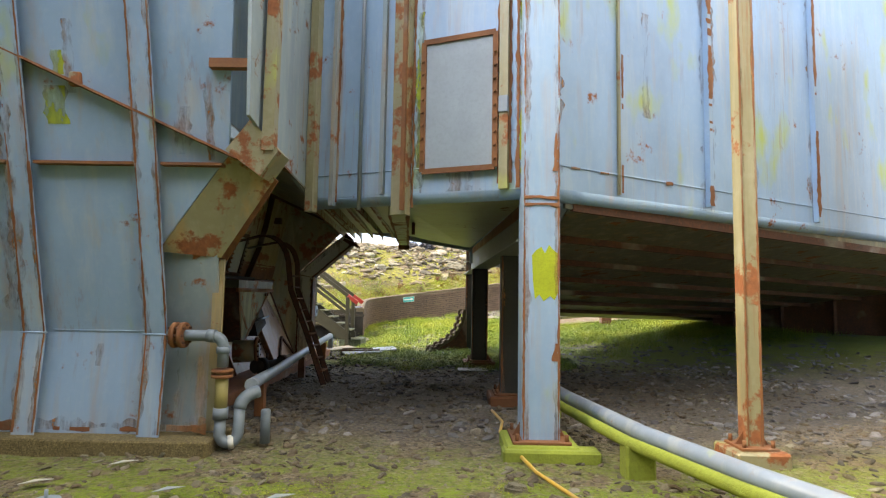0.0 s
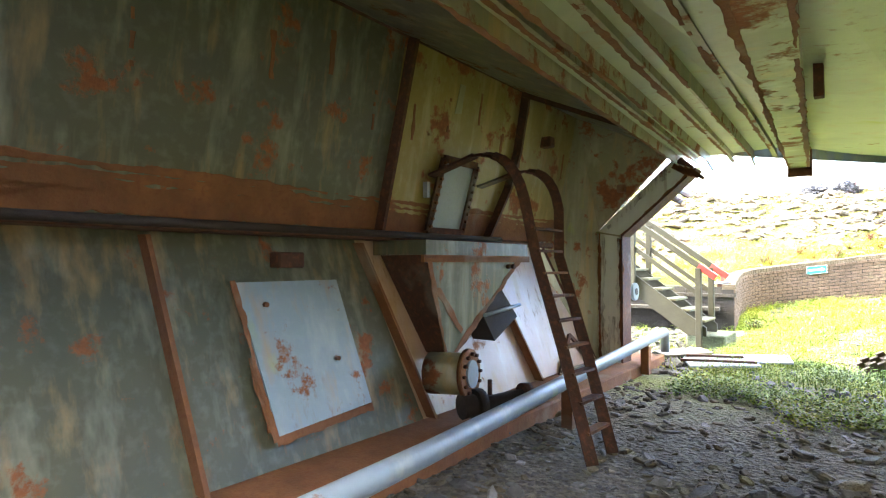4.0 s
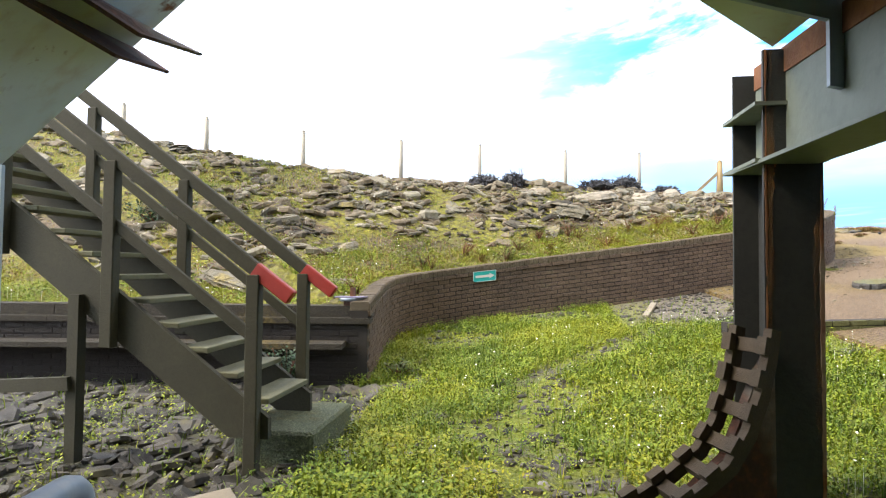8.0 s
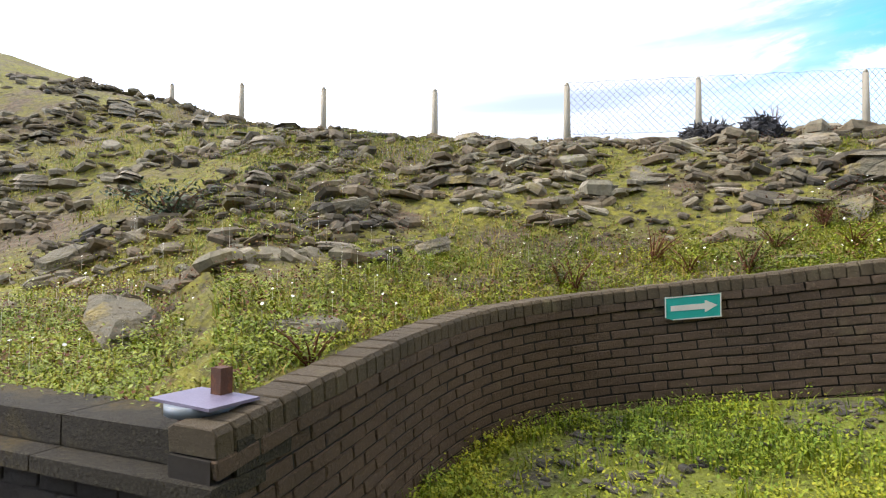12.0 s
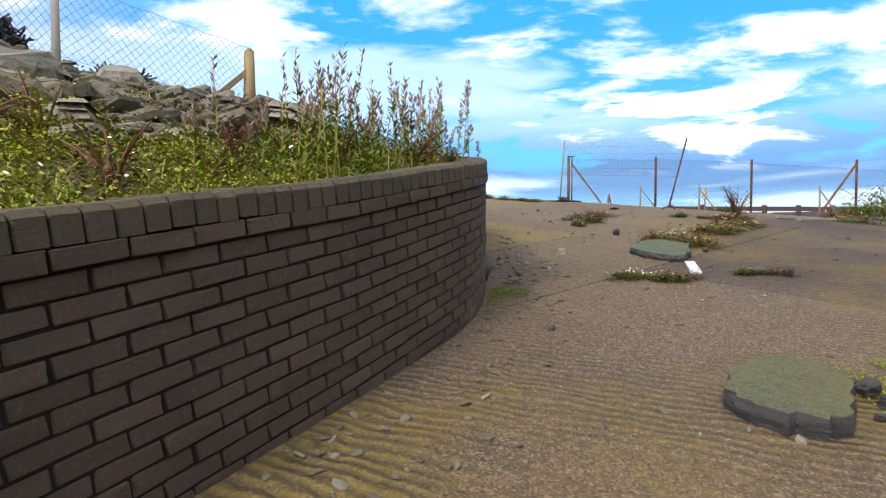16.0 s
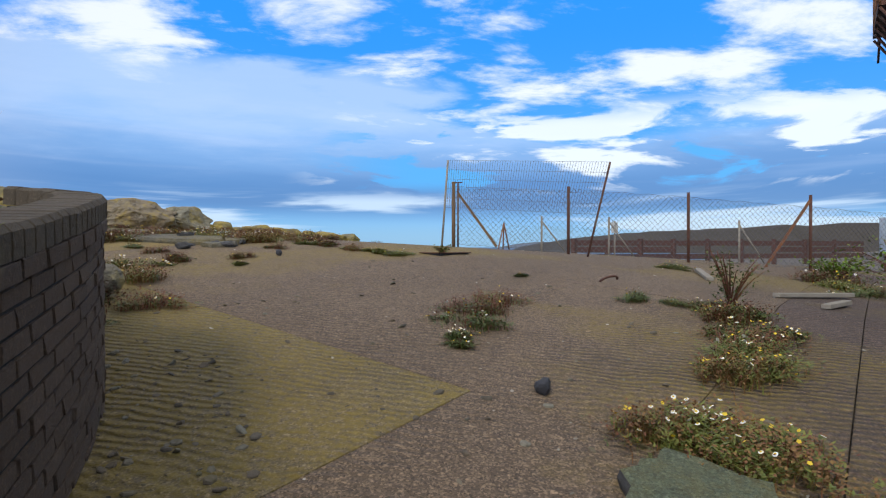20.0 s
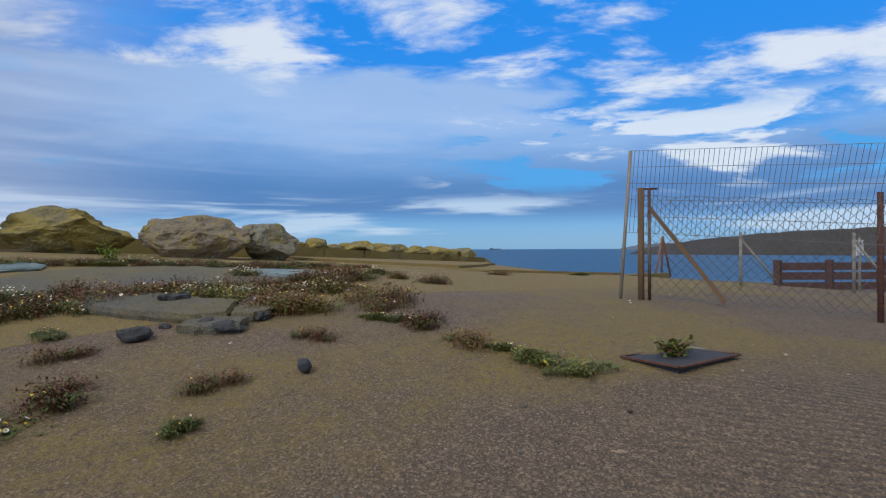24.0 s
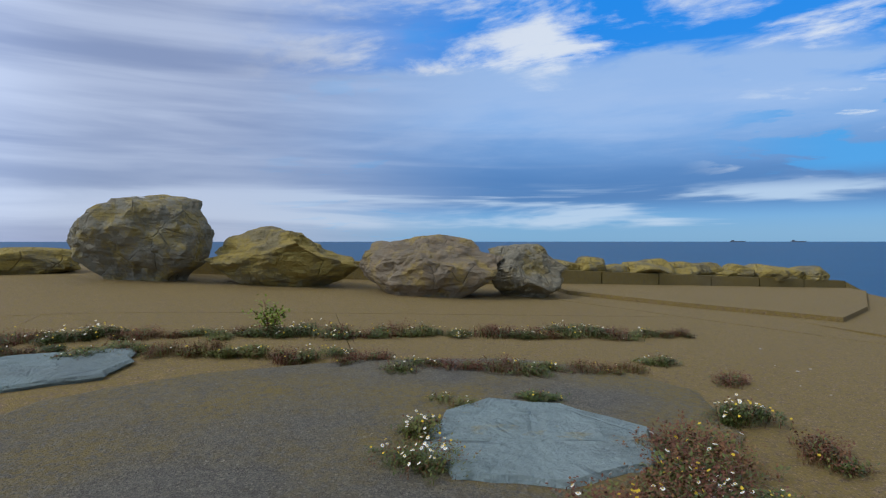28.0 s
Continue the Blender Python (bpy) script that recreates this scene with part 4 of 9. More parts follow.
CREST_Y = [(-30, 25), (-12, 26.0), (-4, 26.6), (0, 27.8), (5.5, 30.6), (8, 32)]
RISE = [(0, 0.0), (0.15, 0.06), (0.30, 0.17), (0.60, 0.62), (0.80, 0.88), (1, 1)]


def hill_z(x, y):
    d, top = near_top(x, y)
    cy = lerp(CREST_Y, x)
    e = max(0.0, cy - y)
    f = d / (d + e + 0.001)
    z = top + (lerp(CREST_Z, x) - top) * lerp(RISE, f)
    z -= 0.10 * max(0.0, y - cy - 0.8)
    bank = smooth01(0.2, 1.6, d)
    bumps = 0.13 * noise.noise(Vector((x * 0.9, y * 0.9, 2.0))) + 0.12 * noise.noise(Vector((x * 0.35, y * 0.35, 5.0)))
    z += bumps * bank * (0.4 + f)
    return z - 0.10 * (1 - bank) - smooth01(6.3, 7.6, x) * max(0, z - ramp_z(x, y) - 0.85)


def low_z(x, y):
    """The sheet under everything: plant floor, grass hollow, foot of the yard."""
    z = ramp_z(x, y) - 0.06
    if y < 15.5 or (x < -2.6 and y < 19):
        z = min(z, 0.0) if x < -2.6 else z
    n = 0.025 * noise.noise(Vector((x * 1.3, y * 1.3, 0))) + 0.012 * noise.noise(Vector((x * 4, y * 4, 3)))
    return max(z, -0.03) + n * (1 if y < 24 else 0)


def sheet(name, cols, rows, zfun, material, label, yfun=None, kind="structure", category="ground"):
    vs, fs = [], []
    for x in cols:
        for r in rows:
            y = yfun(x, r) if yfun else r
            vs.append((x, y, zfun(x, y)))
    n = len(rows)
    for i in range(len(cols) - 1):
        for j in range(n - 1):
            fs.append((i * n + j, (i + 1) * n + j, (i + 1) * n + j + 1, i * n + j + 1))
    me = raw(name, vs, fs, material)
    me.polygons.foreach_set("use_smooth", [True] * len(me.polygons))
    return tagged(part(name, me, None), label, category, "", kind)


def spread(*stops):
    """Coordinates with a changing step: start, then (end, step) pairs."""
    out = [stops[0]]
    for end, step in stops[1:]:
        n = max(1, round((end - out[-1]) / step))
        a = out[-1]
        out += [a + (end - a) * (k + 1) / n for k in range(n)]
    return out


sheet("ground", spread(-400, (-60, 60), (-10, 5), (-4, 0.5), (8, 0.18), (20, 1.0), (27.5, 1.5)), spread(-400, (-60, 60), (-4, 4), (24, 0.18), (39.8, 0.8)), low_z, M_EARTH, "gravel and turf ground sheet")
sheet("inland_ground", spread(27.5, (60, 4), (400, 60)), spread(-400, (-60, 60), (0, 10), (36, 3)), lambda x, y: 2.0 if x > 27.6 else low_z(x, y), M_EARTH, "weedy made ground beyond the fence")
sheet("hillside", spread(-70, (-14, 4), (-2.86, 0.32)), spread(0.0, (9, 0.22), (16, 1.0), (40, 6.0)), hill_z, M_HILL, "grassy slope with slate scree above the wall", lambda x, d: 18.45 + (x + 2.66) * 0.146 + 0.14 + d)
sheet("hillside", spread(-2.86, (7.4, 0.25)), spread(0.0, (9, 0.22), (16, 1.0), (40, 6.0)), hill_z, M_HILL, "grassy slope with slate scree above the curved wall", lambda x, d: front_y(x) + 0.14 + d)


# concrete yard in slabs, with recessed joints
def yard_slab(parent, u0, u1, v0, v1, lift, material):
    ax, ay = Vector((1, 0.10, 0)), Vector((-0.10, 1, 0))
    nu, nv = max(2, int((u1 - u0) / 0.4)), max(2, int((v1 - v0) / 0.4))
    vs, fs = [], []
    g = 0.0045
    for i in range(nu + 1):
        for j in range(nv + 1):
            u = u0 + g + (u1 - u0 - 2 * g) * i / nu
            v = v0 + g + (v1 - v0 - 2 * g) * j / nv
            p = ax * u + ay * v
            z = ramp_z(p.x, p.y) + lift
            if p.y > 39.9 and p.x > 18.6:
                p.y = 39.9 + 0.15 * noise.noise(Vector((p.x, 0, 0)))
            if p.x > 26.5:
                p.x = 26.5
            vs.append((p.x, p.y, z))
    n = nv + 1
    for i in range(nu):
        for j in range(nv):
            fs.append((i * n + j, (i + 1) * n + j, (i + 1) * n + j + 1, i * n + j + 1))
    rim = [j for j in range(n)] + [i * n + nv for i in range(1, nu + 1)] + [nu * n + j for j in range(nv - 1, -1, -1)] + [i * n for i in range(nu - 1, 0, -1)]
    k = len(vs)
    for r in rim:
        x, y, z = vs[r]
        vs.append((x, y, z - 0.12))
    for a in range(len(rim)):
        b = (a + 1) % len(rim)
        fs.append((rim[a], rim[b], k + b, k + a))
    return part("slab", raw("slab", vs, fs, material), None, parent)


yard = tagged(new("yard"), "concrete yard of ribbed slabs rising to the quay", "pavement", "", "structure")
US = [1.7, 5.0, 11.5, 15.05, 21.6, 28.0]
VS = [18.4, 24.05, 26.8, 32.7, 40.2, 50.0]
NEAR_US = [1.7, 5.0, 9.8, 15.05, 21.6, 28.0]
for i in range(len(US) - 1):
    for j, (va, vb) in enumerate(zip(VS, VS[1:])):
        ua, ub = (NEAR_US if va < 24 else US)[i:i + 2]
        if i == 1 and 24 < va < 32:
            va, vb = (va, 25.85) if va < 26 else (25.85, vb)
        if va > 40:
            ua, ub = ((1.7, 18.9), (18.9, 21.6), (28.0, 28.1), (28.0, 28.1), (28.0, 28.1))[i]
        cx, cy = ua + ub, va + vb
        px, py = (cx / 2) - 0.10 * cy / 2, cy / 2 + 0.10 * cx / 2
        if px > 18 and va > 39 or (px < 5.0 and 27 < py < 33) or (va < 23 and ua < 4):
            continue
        if i >= 2 and 24 < va < 25:
            yard_slab(yard, ua, ub, va, 24.75, 0.001, M_CONC_DARK)
            va = 24.75
        yard_slab(yard, ua, ub, va, vb, 0.002 * RNG.uniform(-1, 1), M_CONC_MOSS if i == 1 and 25.5 < va < 32 else M_CONC_OCHRE if va > 32 else M_CONC_DARK if va < 24 and i >= 2 else M_CONC)


# ---- brick walls ----
def course_layout(path, base, top, s0, s1, bl=0.225, ch=0.075):
    """Brick centres (s, z, k) for a wall whose courses follow its top."""
    n = int((top(0) - base(0)) / ch) + 3
    for k in range(n):
        s = s0 - (bl / 2 if k % 2 else 0)
        while s < s1:
            m = s + bl / 2
            z = top(m) - (k + 0.5) * ch
            if z > base(m) - 0.12 and m - bl * 0.45 > s0 - 0.02 and m + bl * 0.45 < s1 + 0.02:
                yield m, z, k
            s += bl


def brick_mesh(lx, ly, lz, ch=0.006):
    bm = bmesh.new()
    box(bm, -lx / 2, lx / 2, -ly / 2, ly / 2, -lz / 2, lz / 2)
    bmesh.ops.bevel(bm, geom=bm.edges[:], offset=ch, segments=1, affect="EDGES")
    return bm


def brick_wall(name, label, path, base, top, s0, s1, near, side=1, cope=True, depth=0.215, mat=None):
    """A wall of bricks on a mortar core; bricks with s inside near are parts, the rest one joined part."""
    root = tagged(new(name), label, "wall", "", "structure")
    core = bmesh.new()
    prev = None
    m = int((s1 - s0) / 0.15)
    for i in range(m + 1):
        s = s0 + (s1 - s0) * i / m
        p, d = along(path, s)
        n = Vector((-d.y, d.x, 0)) * side
        t, b = top(s) - 0.004, base(s) - 0.3
        ring = [core.verts.new(q) for q in (p + n * 0.011 + Vector((0, 0, b)), p + n * 0.011 + Vector((0, 0, t)), p + n * depth + Vector((0, 0, t)), p + n * depth + Vector((0, 0, b)))]
        if prev:
            for a in range(3):
                core.faces.new((prev[a], ring[a], ring[a + 1], prev[a + 1]))
        else:
            core.faces.new(ring)
        prev = ring
    core.faces.new(prev[::-1])
    bmesh.ops.recalc_face_normals(core, faces=core.faces[:])
    part("mortar_core", core, M_MORTAR, root)
    rnd = random.Random(len(name))
    kinds = []
    for _ in range(6):
        me = link("brick", brick_mesh(0.2150, 0.05, 0.0650, 0.005), mat or M_BRICK)
        for v in me.vertices:
            v.co += Vector((rnd.gauss(0, 0.0022), rnd.gauss(0, 0.002), rnd.gauss(0, 0.0022)))
        kinds.append((me, [v.co.copy() for v in me.vertices], [tuple(f.vertices) for f in me.polygons]))
    vs, fs = [], []
    made = 0
    for s, z, k in course_layout(path, base, top, s0, s1):
        p, d = along(path, s)
        shared, sv, sf = rnd.choice(kinds)
        n = Vector((-d.y, d.x, 0)) * side
        slope = (top(s + 0.1) - top(s - 0.1)) / 0.2
        dx = Vector((d.x, d.y, slope)).normalized()
        up = dx.cross(n) * side
        mt = Matrix(((dx.x, n.x, up.x, 0), (dx.y, n.y, up.y, 0), (dx.z, n.z, up.z, 0), (0, 0, 0, 1)))
        mt.translation = p + n * (0.025 - (0.016 if k == 0 and cope else 0) + rnd.gauss(0, 0.0022)) + Vector((0, 0, z))
        mt = mt @ Euler((0, 0, rnd.gauss(0, 0.006))).to_matrix().to_4x4() @ Matrix.Diagonal((1, 1, rnd.uniform(0.98, 1.02), 1))
        if near[0] < s < near[1] and made < 300:
            ob = part("brick", shared, None, root)
            ob.matrix_basis = mt
            made += 1
        else:
            q = len(vs)
            vs += [tuple(mt @ v) for v in sv]
            fs += [tuple(a + q for a in f) for f in sf]
    if fs:
        tagged(part("far_bricks", raw("far_bricks", vs, fs, mat or M_BRICK), None, root), kind="stuff")
    if cope:
        # bricks on edge with a rounded nose
        bm = bmesh.new()
        pts = [(-0.012, 0.0), (-0.014, 0.086), (0.006, 0.108), (depth - 0.02, 0.108), (depth + 0.01, 0.09), (depth + 0.01, 0.0)]
        prism(bm, [(-0.043, a, b) for a, b in pts], (0.086, 0, 0))
        bmesh.ops.bevel(bm, geom=[e for e in bm.edges if abs(e.verts[0].co.x - e.verts[1].co.x) < 1e-5], offset=0.005, segments=1, affect="EDGES")
        cm = link("coping_brick", bm, M_COPE)
        cv = [v.co.copy() for v in cm.vertices]
        cf = [tuple(f.vertices) for f in cm.polygons]
        vs, fs = [], []
        s = s0 + 0.05
        made = 0
        while s < s1:
            p, d = along(path, s)
            n = Vector((-d.y, d.x, 0)) * side
            slope = (top(s + 0.1) - top(s - 0.1)) / 0.2
            dx = Vector((d.x, d.y, slope)).normalized()
            up = dx.cross(n) * side
            mt = Matrix(((dx.x, n.x, up.x, 0), (dx.y, n.y, up.y, 0), (dx.z, n.z, up.z, 0), (0, 0, 0, 1)))
            mt.translation = p + Vector((0, 0, top(s) + rnd.uniform(-0.004, 0.004)))
            if near[0] < s < near[1] + 2:
                ob = part("coping_brick", cm, None, root)
                ob.matrix_basis = mt
            else:
                q = len(vs)
                vs += [tuple(mt @ v) for v in cv]
                fs += [tuple(a + q for a in f) for f in cf]
            s += 0.091
        if fs:
            tagged(part("far_coping", raw("far_coping", vs, fs, M_COPE), None, root), kind="stuff")
    return root



# ---- the steel plant: hopper, silo above the passage, columns ----
def hopper():
    t = thing("steel_hopper", "pale blue painted steel hopper with rust and green algae", "hopper", "", (0, 0, 0))
    lean = [(0.1, 5.84), (1.0, 5.90), (2.5, 5.55), (4.6, 5.05)]

    def fy(z):
        return lerp(lean, z)

    def sheet(name, xs, zs, material, off=0.0, thick=0.03):
        bm = bmesh.new()
        for z0, z1 in zip(zs, zs[1:]):
            prism(bm, [(xs[0](z0), fy(z0) + off, z0), (xs[1](z0), fy(z0) + off, z0), (xs[1](z1), fy(z1) + off, z1), (xs[0](z1), fy(z1) + off, z1)], (0, thick, 0))
        bmesh.ops.remove_doubles(bm, verts=bm.verts, dist=0.001)
        return part(name, bm, material, t)

    flare = [(0.1, -2.14), (1.74, -2.14), (2.45, -1.62), (4.6, -1.62)]
    inner = [(0.1, -2.62), (1.78, -2.62), (2.6, -1.95), (4.6, -1.80)]
    sheet("front_panel", (lambda z: -4.15, lambda z: lerp(inner, z)), (0.1, 1.0, 1.78, 2.6, 4.6), M_BLUE)
    sheet("leg_panel", (lambda z: lerp(inner, z) - 0.02, lambda z: lerp(flare, z)), (0.1, 1.0, 1.74, 2.45, 2.62), M_BLUE2, 0.12)
    sheet("side_wing", (lambda z: -4.42, lambda z: -4.15), (0.1, 1.0, 2.5, 4.6), M_BLUE2, 0.02)
    part("recess_plate", boxed(-5.3, -4.4, 6.55, 6.6, 0.1, 4.6), M_DARKRUST, t)
    # flange strips in front of the panel
    for x, w in ((-3.86, 0.2), (-2.74, 0.2)):
        for z0, z1 in ((0.1, 1.0), (1.0, 2.5), (2.5, 4.6)):
            bm = bmesh.new()
            y0, y1 = fy(z0), fy(z1)
            prism(bm, [(x, y0 - 0.10, z0), (x + w, y0 - 0.10, z0), (x + w, y1 - 0.10, z1), (x, y1 - 0.10, z1)], (0, 0.015, 0))
            prism(bm, [(x + 0.01, y0 - 0.086, z0), (x + 0.025, y0 - 0.086, z0), (x + 0.025, y1 - 0.086, z1), (x + 0.01, y1 - 0.086, z1)], (0, 0.088, 0))
            part("flange_strip", bm, M_BLUE, t)
        part("weld_bead", tubed([(x - 0.02, fy(1) - 0.103, 1.0), (x + w + 0.02, fy(1) - 0.103, 1.0)], 0.008, 6), M_BLUE, t)
    part("weld_bead", tubed([(-3.64, fy(1) - 0.004, 1.02), (-2.76, fy(1) - 0.004, 1.02)], 0.007, 6), M_BLUE, t)
    for x0, x1 in ((-4.40, -3.88), (-3.64, -2.76), (-2.52, -1.98)):
        part("stiffener", boxed(x0, x1, fy(2.5) - 0.09, fy(2.5), 2.49, 2.515), M_RUST, t, "rust-edged horizontal stiffener")
    part("diagonal_stiffener", barred((-4.4, fy(3.68) - 0.05, 3.68), (-1.86, fy(2.58) - 0.05, 2.56), 0.10, 0.02, (0, 0, 1)), M_RUST, t)
    bm = bmesh.new()
    for x in (-3.85, -3.67, -2.73, -2.55):
        for z0, z1 in ((0.12, 1.0), (1.0, 2.5), (2.5, 4.5)):
            ribbon(bm, (x, fy(z0) - 0.102, z0), (x, fy(z1) - 0.102, z1), 0.026, (0, -1, 0), 0.003, x + z0, 0.03, 0.08)
    for x0, x1, z in ((-3.64, -2.76, 0.14), (-2.52, -2.16, 0.16), (-4.1, -3.88, 0.15)):
        ribbon(bm, (x0, fy(z) - 0.004, z), (x1, fy(z) - 0.004, z), 0.08, (0, -1, 0), 0.003, x0, 0.03, 0.3)
    tagged(part("rust_scale", bm, M_RUST, t), kind="stuff")
    bm = bmesh.new()
    for x, w in ((-3.84, 0.11), (-3.69, 0.05), (-2.72, 0.09), (-2.56, 0.06)):
        for z0, z1 in ((0.12, 1.0), (1.0, 2.5), (2.5, 4.5)):
            ribbon(bm, (x, fy(z0) - 0.1025, z0), (x, fy(z1) - 0.1025, z1), w, (0, -1, 0), 0.0012, 5 * x + z0, 0.03)
    for x, z0, z1, w in ((-3.30, 3.1, 3.7, 0.10), (-2.35, 2.6, 3.0, 0.16), (-2.1, 2.55, 3.2, 0.08), (-2.42, 0.2, 0.9, 0.12), (-2.25, 0.15, 0.8, 0.14), (-3.2, 0.7, 0.9, 0.07), (-4.0, 1.2, 3.4, 0.16)):
        ribbon(bm, (x, fy(z0) - 0.006, z0), (x, fy(z1) - 0.006, z1), w, (0, -1, 0), 0.0012, x, 0.03)
    ribbon(bm, (-3.9, fy(0.16) - 0.007, 0.17), (-2.1, fy(0.16) - 0.007, 0.17), 0.16, (0, -1, 0), 0.0012, 4, 0.03)
    tagged(part("rust_stain", bm, M_STAIN, t), kind="stuff")
    bm = bmesh.new()
    for x, z, s in ((-3.45, 3.0, 0.16), (-3.40, 3.35, 0.10)):
        ribbon(bm, (x, fy(z - s) - 0.005, z - s), (x, fy(z + s) - 0.005, z + s), s * 1.1, (0, -1, 0), 0.0012, z, 0.03)
    tagged(part("algae_streak", bm, M_ALGAE, t), kind="stuff")
    # flared soffit and its lips
    bm = bmesh.new()
    prism(bm, [(-2.62, fy(1.78) + 0.02, 1.78), (-2.14, fy(1.74) + 0.12, 1.74), (-1.62, fy(2.45) + 0.12, 2.45), (-1.92, fy(2.6) - 0.02, 2.62)], (0.03, 0.02, -0.03))
    part("flare_soffit", bm, M_CREAM, t)
    part("flare_lip", barred((-2.14, 5.98, 1.72), (-1.60, 5.72, 2.44), 0.10, 0.02, (0, 1, 0)), M_RUST, t)
    part("corner_gusset", prismed([(-1.94, 5.42, 2.62), (-1.72, 5.38, 2.88), (-1.48, 5.42, 2.62), (-1.64, 5.45, 2.40)], (0, 0.34, 0)), M_CREAM, t)
    part("thin_flange", boxed(-2.20, -2.10, 5.93, 5.96, 0.12, 1.70), M_CREAM, t)
    part("upright_angle", boxed(-1.62, -1.52, 5.40, 5.52, 2.62, 4.6), M_CREAM, t)
    part("channel_bracket", boxed(-2.06, -1.66, 5.28, 5.36, 3.30, 3.38), M_RUST, t)
    part("lug", boxed(-3.30, -3.20, 5.34, 5.42, 3.15, 3.27, 0.01), M_CREAM, t)
    # lower panels lean out, upper panels stand almost upright above the ledge
    def low_x(z):
        return -3.80 + (1.60 - z) * 0.351

    def up_x(z):
        return -3.65 + (z - 1.66) * 0.20
    for y0, y1, y2, m in ((6.05, 7.3, 7.3, M_OLIVE), (7.3, 9.0, 9.3, M_OLIVE), (9.0, 10.6, 10.9, M_PINKISH), (10.6, 12.0, 12.9, M_PINKISH)):
        ya = y0 if y0 < 8 else y0 + 0.3
        part("lower_panel", prismed([(low_x(0.12), ya, 0.12), (low_x(0.12), y2, 0.12), (low_x(1.6), y1, 1.60), (low_x(1.6), y0, 1.60)], (-0.03, 0, 0)), m, t)
    for i, (y0, y1, m) in enumerate(((6.05, 7.2, M_OLIVE), (7.2, 9.14, M_OLIVE), (9.14, 11.03, M_INNER), (11.03, 12.42, M_INNER))):
        part("upper_panel", prismed([(up_x(1.66), y0, 1.66), (up_x(1.66), y1, 1.66), (up_x(3.26), y1, 3.26), (up_x(3.26), y0, 3.26)], (-0.03, 0, 0)), m, t)
        bm = bmesh.new()
        for q in range(5):
            z = 1.70 + 0.055 * q
            ribbon(bm, (up_x(z) + 0.004, y0, z), (up_x(z) + 0.004, y1, z), 0.16 - 0.026 * q, (1, 0, -0.2), 0.003, 3 + q + i, 0.05)
        for q in range(4):
            y = y0 + (y1 - y0) * (0.12 + 0.25 * q)
            z = 2.75 + 0.15 * (q % 3)
            ribbon(bm, (up_x(z) + 0.004, y, z), (up_x(z - 0.30) + 0.004, y + 0.02, z - 0.30), 0.05, (1, 0, -0.2), 0.003, 11 + q + i, 0.03, 0.3)
        tagged(part("rust_scale", bm, M_RUST, t), kind="stuff")
    # curved upper ribs and the leaning lower ribs
    for y, m in ((9.12, M_DARKRUST), (11.0, M_DARKRUST)):
        rib = [(1.62, -0.30), (2.2, -0.02), (2.6, 0.05), (3.26, 0.03)] if y > 10 else [(1.66, -0.03), (3.26, 0.05)]
        bm = bmesh.new()
        for (za, oa), (zb, ob) in zip(rib, rib[1:]):
            prism(bm, [(up_x(za) + 0.002, y + oa, za), (up_x(za) + 0.10, y + oa, za), (up_x(zb) + 0.10, y + ob, zb), (up_x(zb) + 0.002, y + ob, zb)], (0, 0.035, 0))
        part("panel_rib", bm, m, t)
    for ya, yb in ((7.25, 7.35), (8.98, 9.34), (10.75, 11.2)):
        part("panel_rib", prismed([(low_x(0.13), yb, 0.13), (low_x(0.13) + 0.10, yb, 0.13), (low_x(1.56) + 0.10, ya, 1.56), (low_x(1.56), ya, 1.56)], (0, 0.03, 0)), M_RUST, t)
    # end plate between the panels and the portal leg
    pa, pb, pc = Vector((-3.35, 12.42, 3.32)), Vector((-3.72, 12.20, 1.62)), Vector((-3.29, 12.90, 0.11))
    pd, pe, pf = Vector((-3.27, 12.95, 0.11)), Vector((-3.27, 12.95, 1.82)), Vector((-2.22, 12.97, 2.90))
    for tri in ((pa, pb, pe), (pa, pe, pf), (pb, pc, pe), (pc, pd, pe)):
        part("end_plate", prismed(tri, (0, 0.02, 0)), M_CREAM, t)
    part("corner_weld", tubed([pa, pb, pc], 0.018, 6), M_DARKRUST, t)
    part("lug", boxed(-3.44, -3.30, 11.62, 11.74, 2.74, 2.86, 0.01), M_DARKRUST, t)
    part("lug", boxed(-2.98, -2.88, 12.84, 12.93, 2.30, 2.40, 0.01), M_RUST, t)
    part("scale_tag", prismed([(up_x(2.78) + 0.006, 9.92, 2.78), (up_x(2.78) + 0.006, 10.02, 2.80), (up_x(3.05) + 0.006, 10.02, 3.05), (up_x(3.05) + 0.006, 9.94, 3.05)], (0.006, 0, 0)), M_CREAM, t)
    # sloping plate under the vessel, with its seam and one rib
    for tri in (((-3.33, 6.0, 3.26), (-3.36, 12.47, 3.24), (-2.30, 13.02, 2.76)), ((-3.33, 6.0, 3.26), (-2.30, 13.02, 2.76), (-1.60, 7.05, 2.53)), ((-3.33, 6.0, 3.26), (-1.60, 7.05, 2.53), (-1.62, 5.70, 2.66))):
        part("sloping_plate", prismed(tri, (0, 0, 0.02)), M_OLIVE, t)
    part("top_seam", barred((-3.32, 6.0, 3.25), (-3.32, 12.45, 3.25), 0.07, 0.04), M_DARKRUST, t)
    part("plate_rib", barred((-3.30, 11.02, 3.22), (-2.12, 11.20, 2.70), 0.03, 0.10), M_DARKRUST, t)
    part("back_wall", boxed(-5.3, -5.26, 5.9, 13.4, 0.1, 7.0), M_BLUE2, t)
    part("end_wall", boxed(-5.3, -2.3, 13.3, 13.34, 2.9, 7.0), M_BLUE2, t)
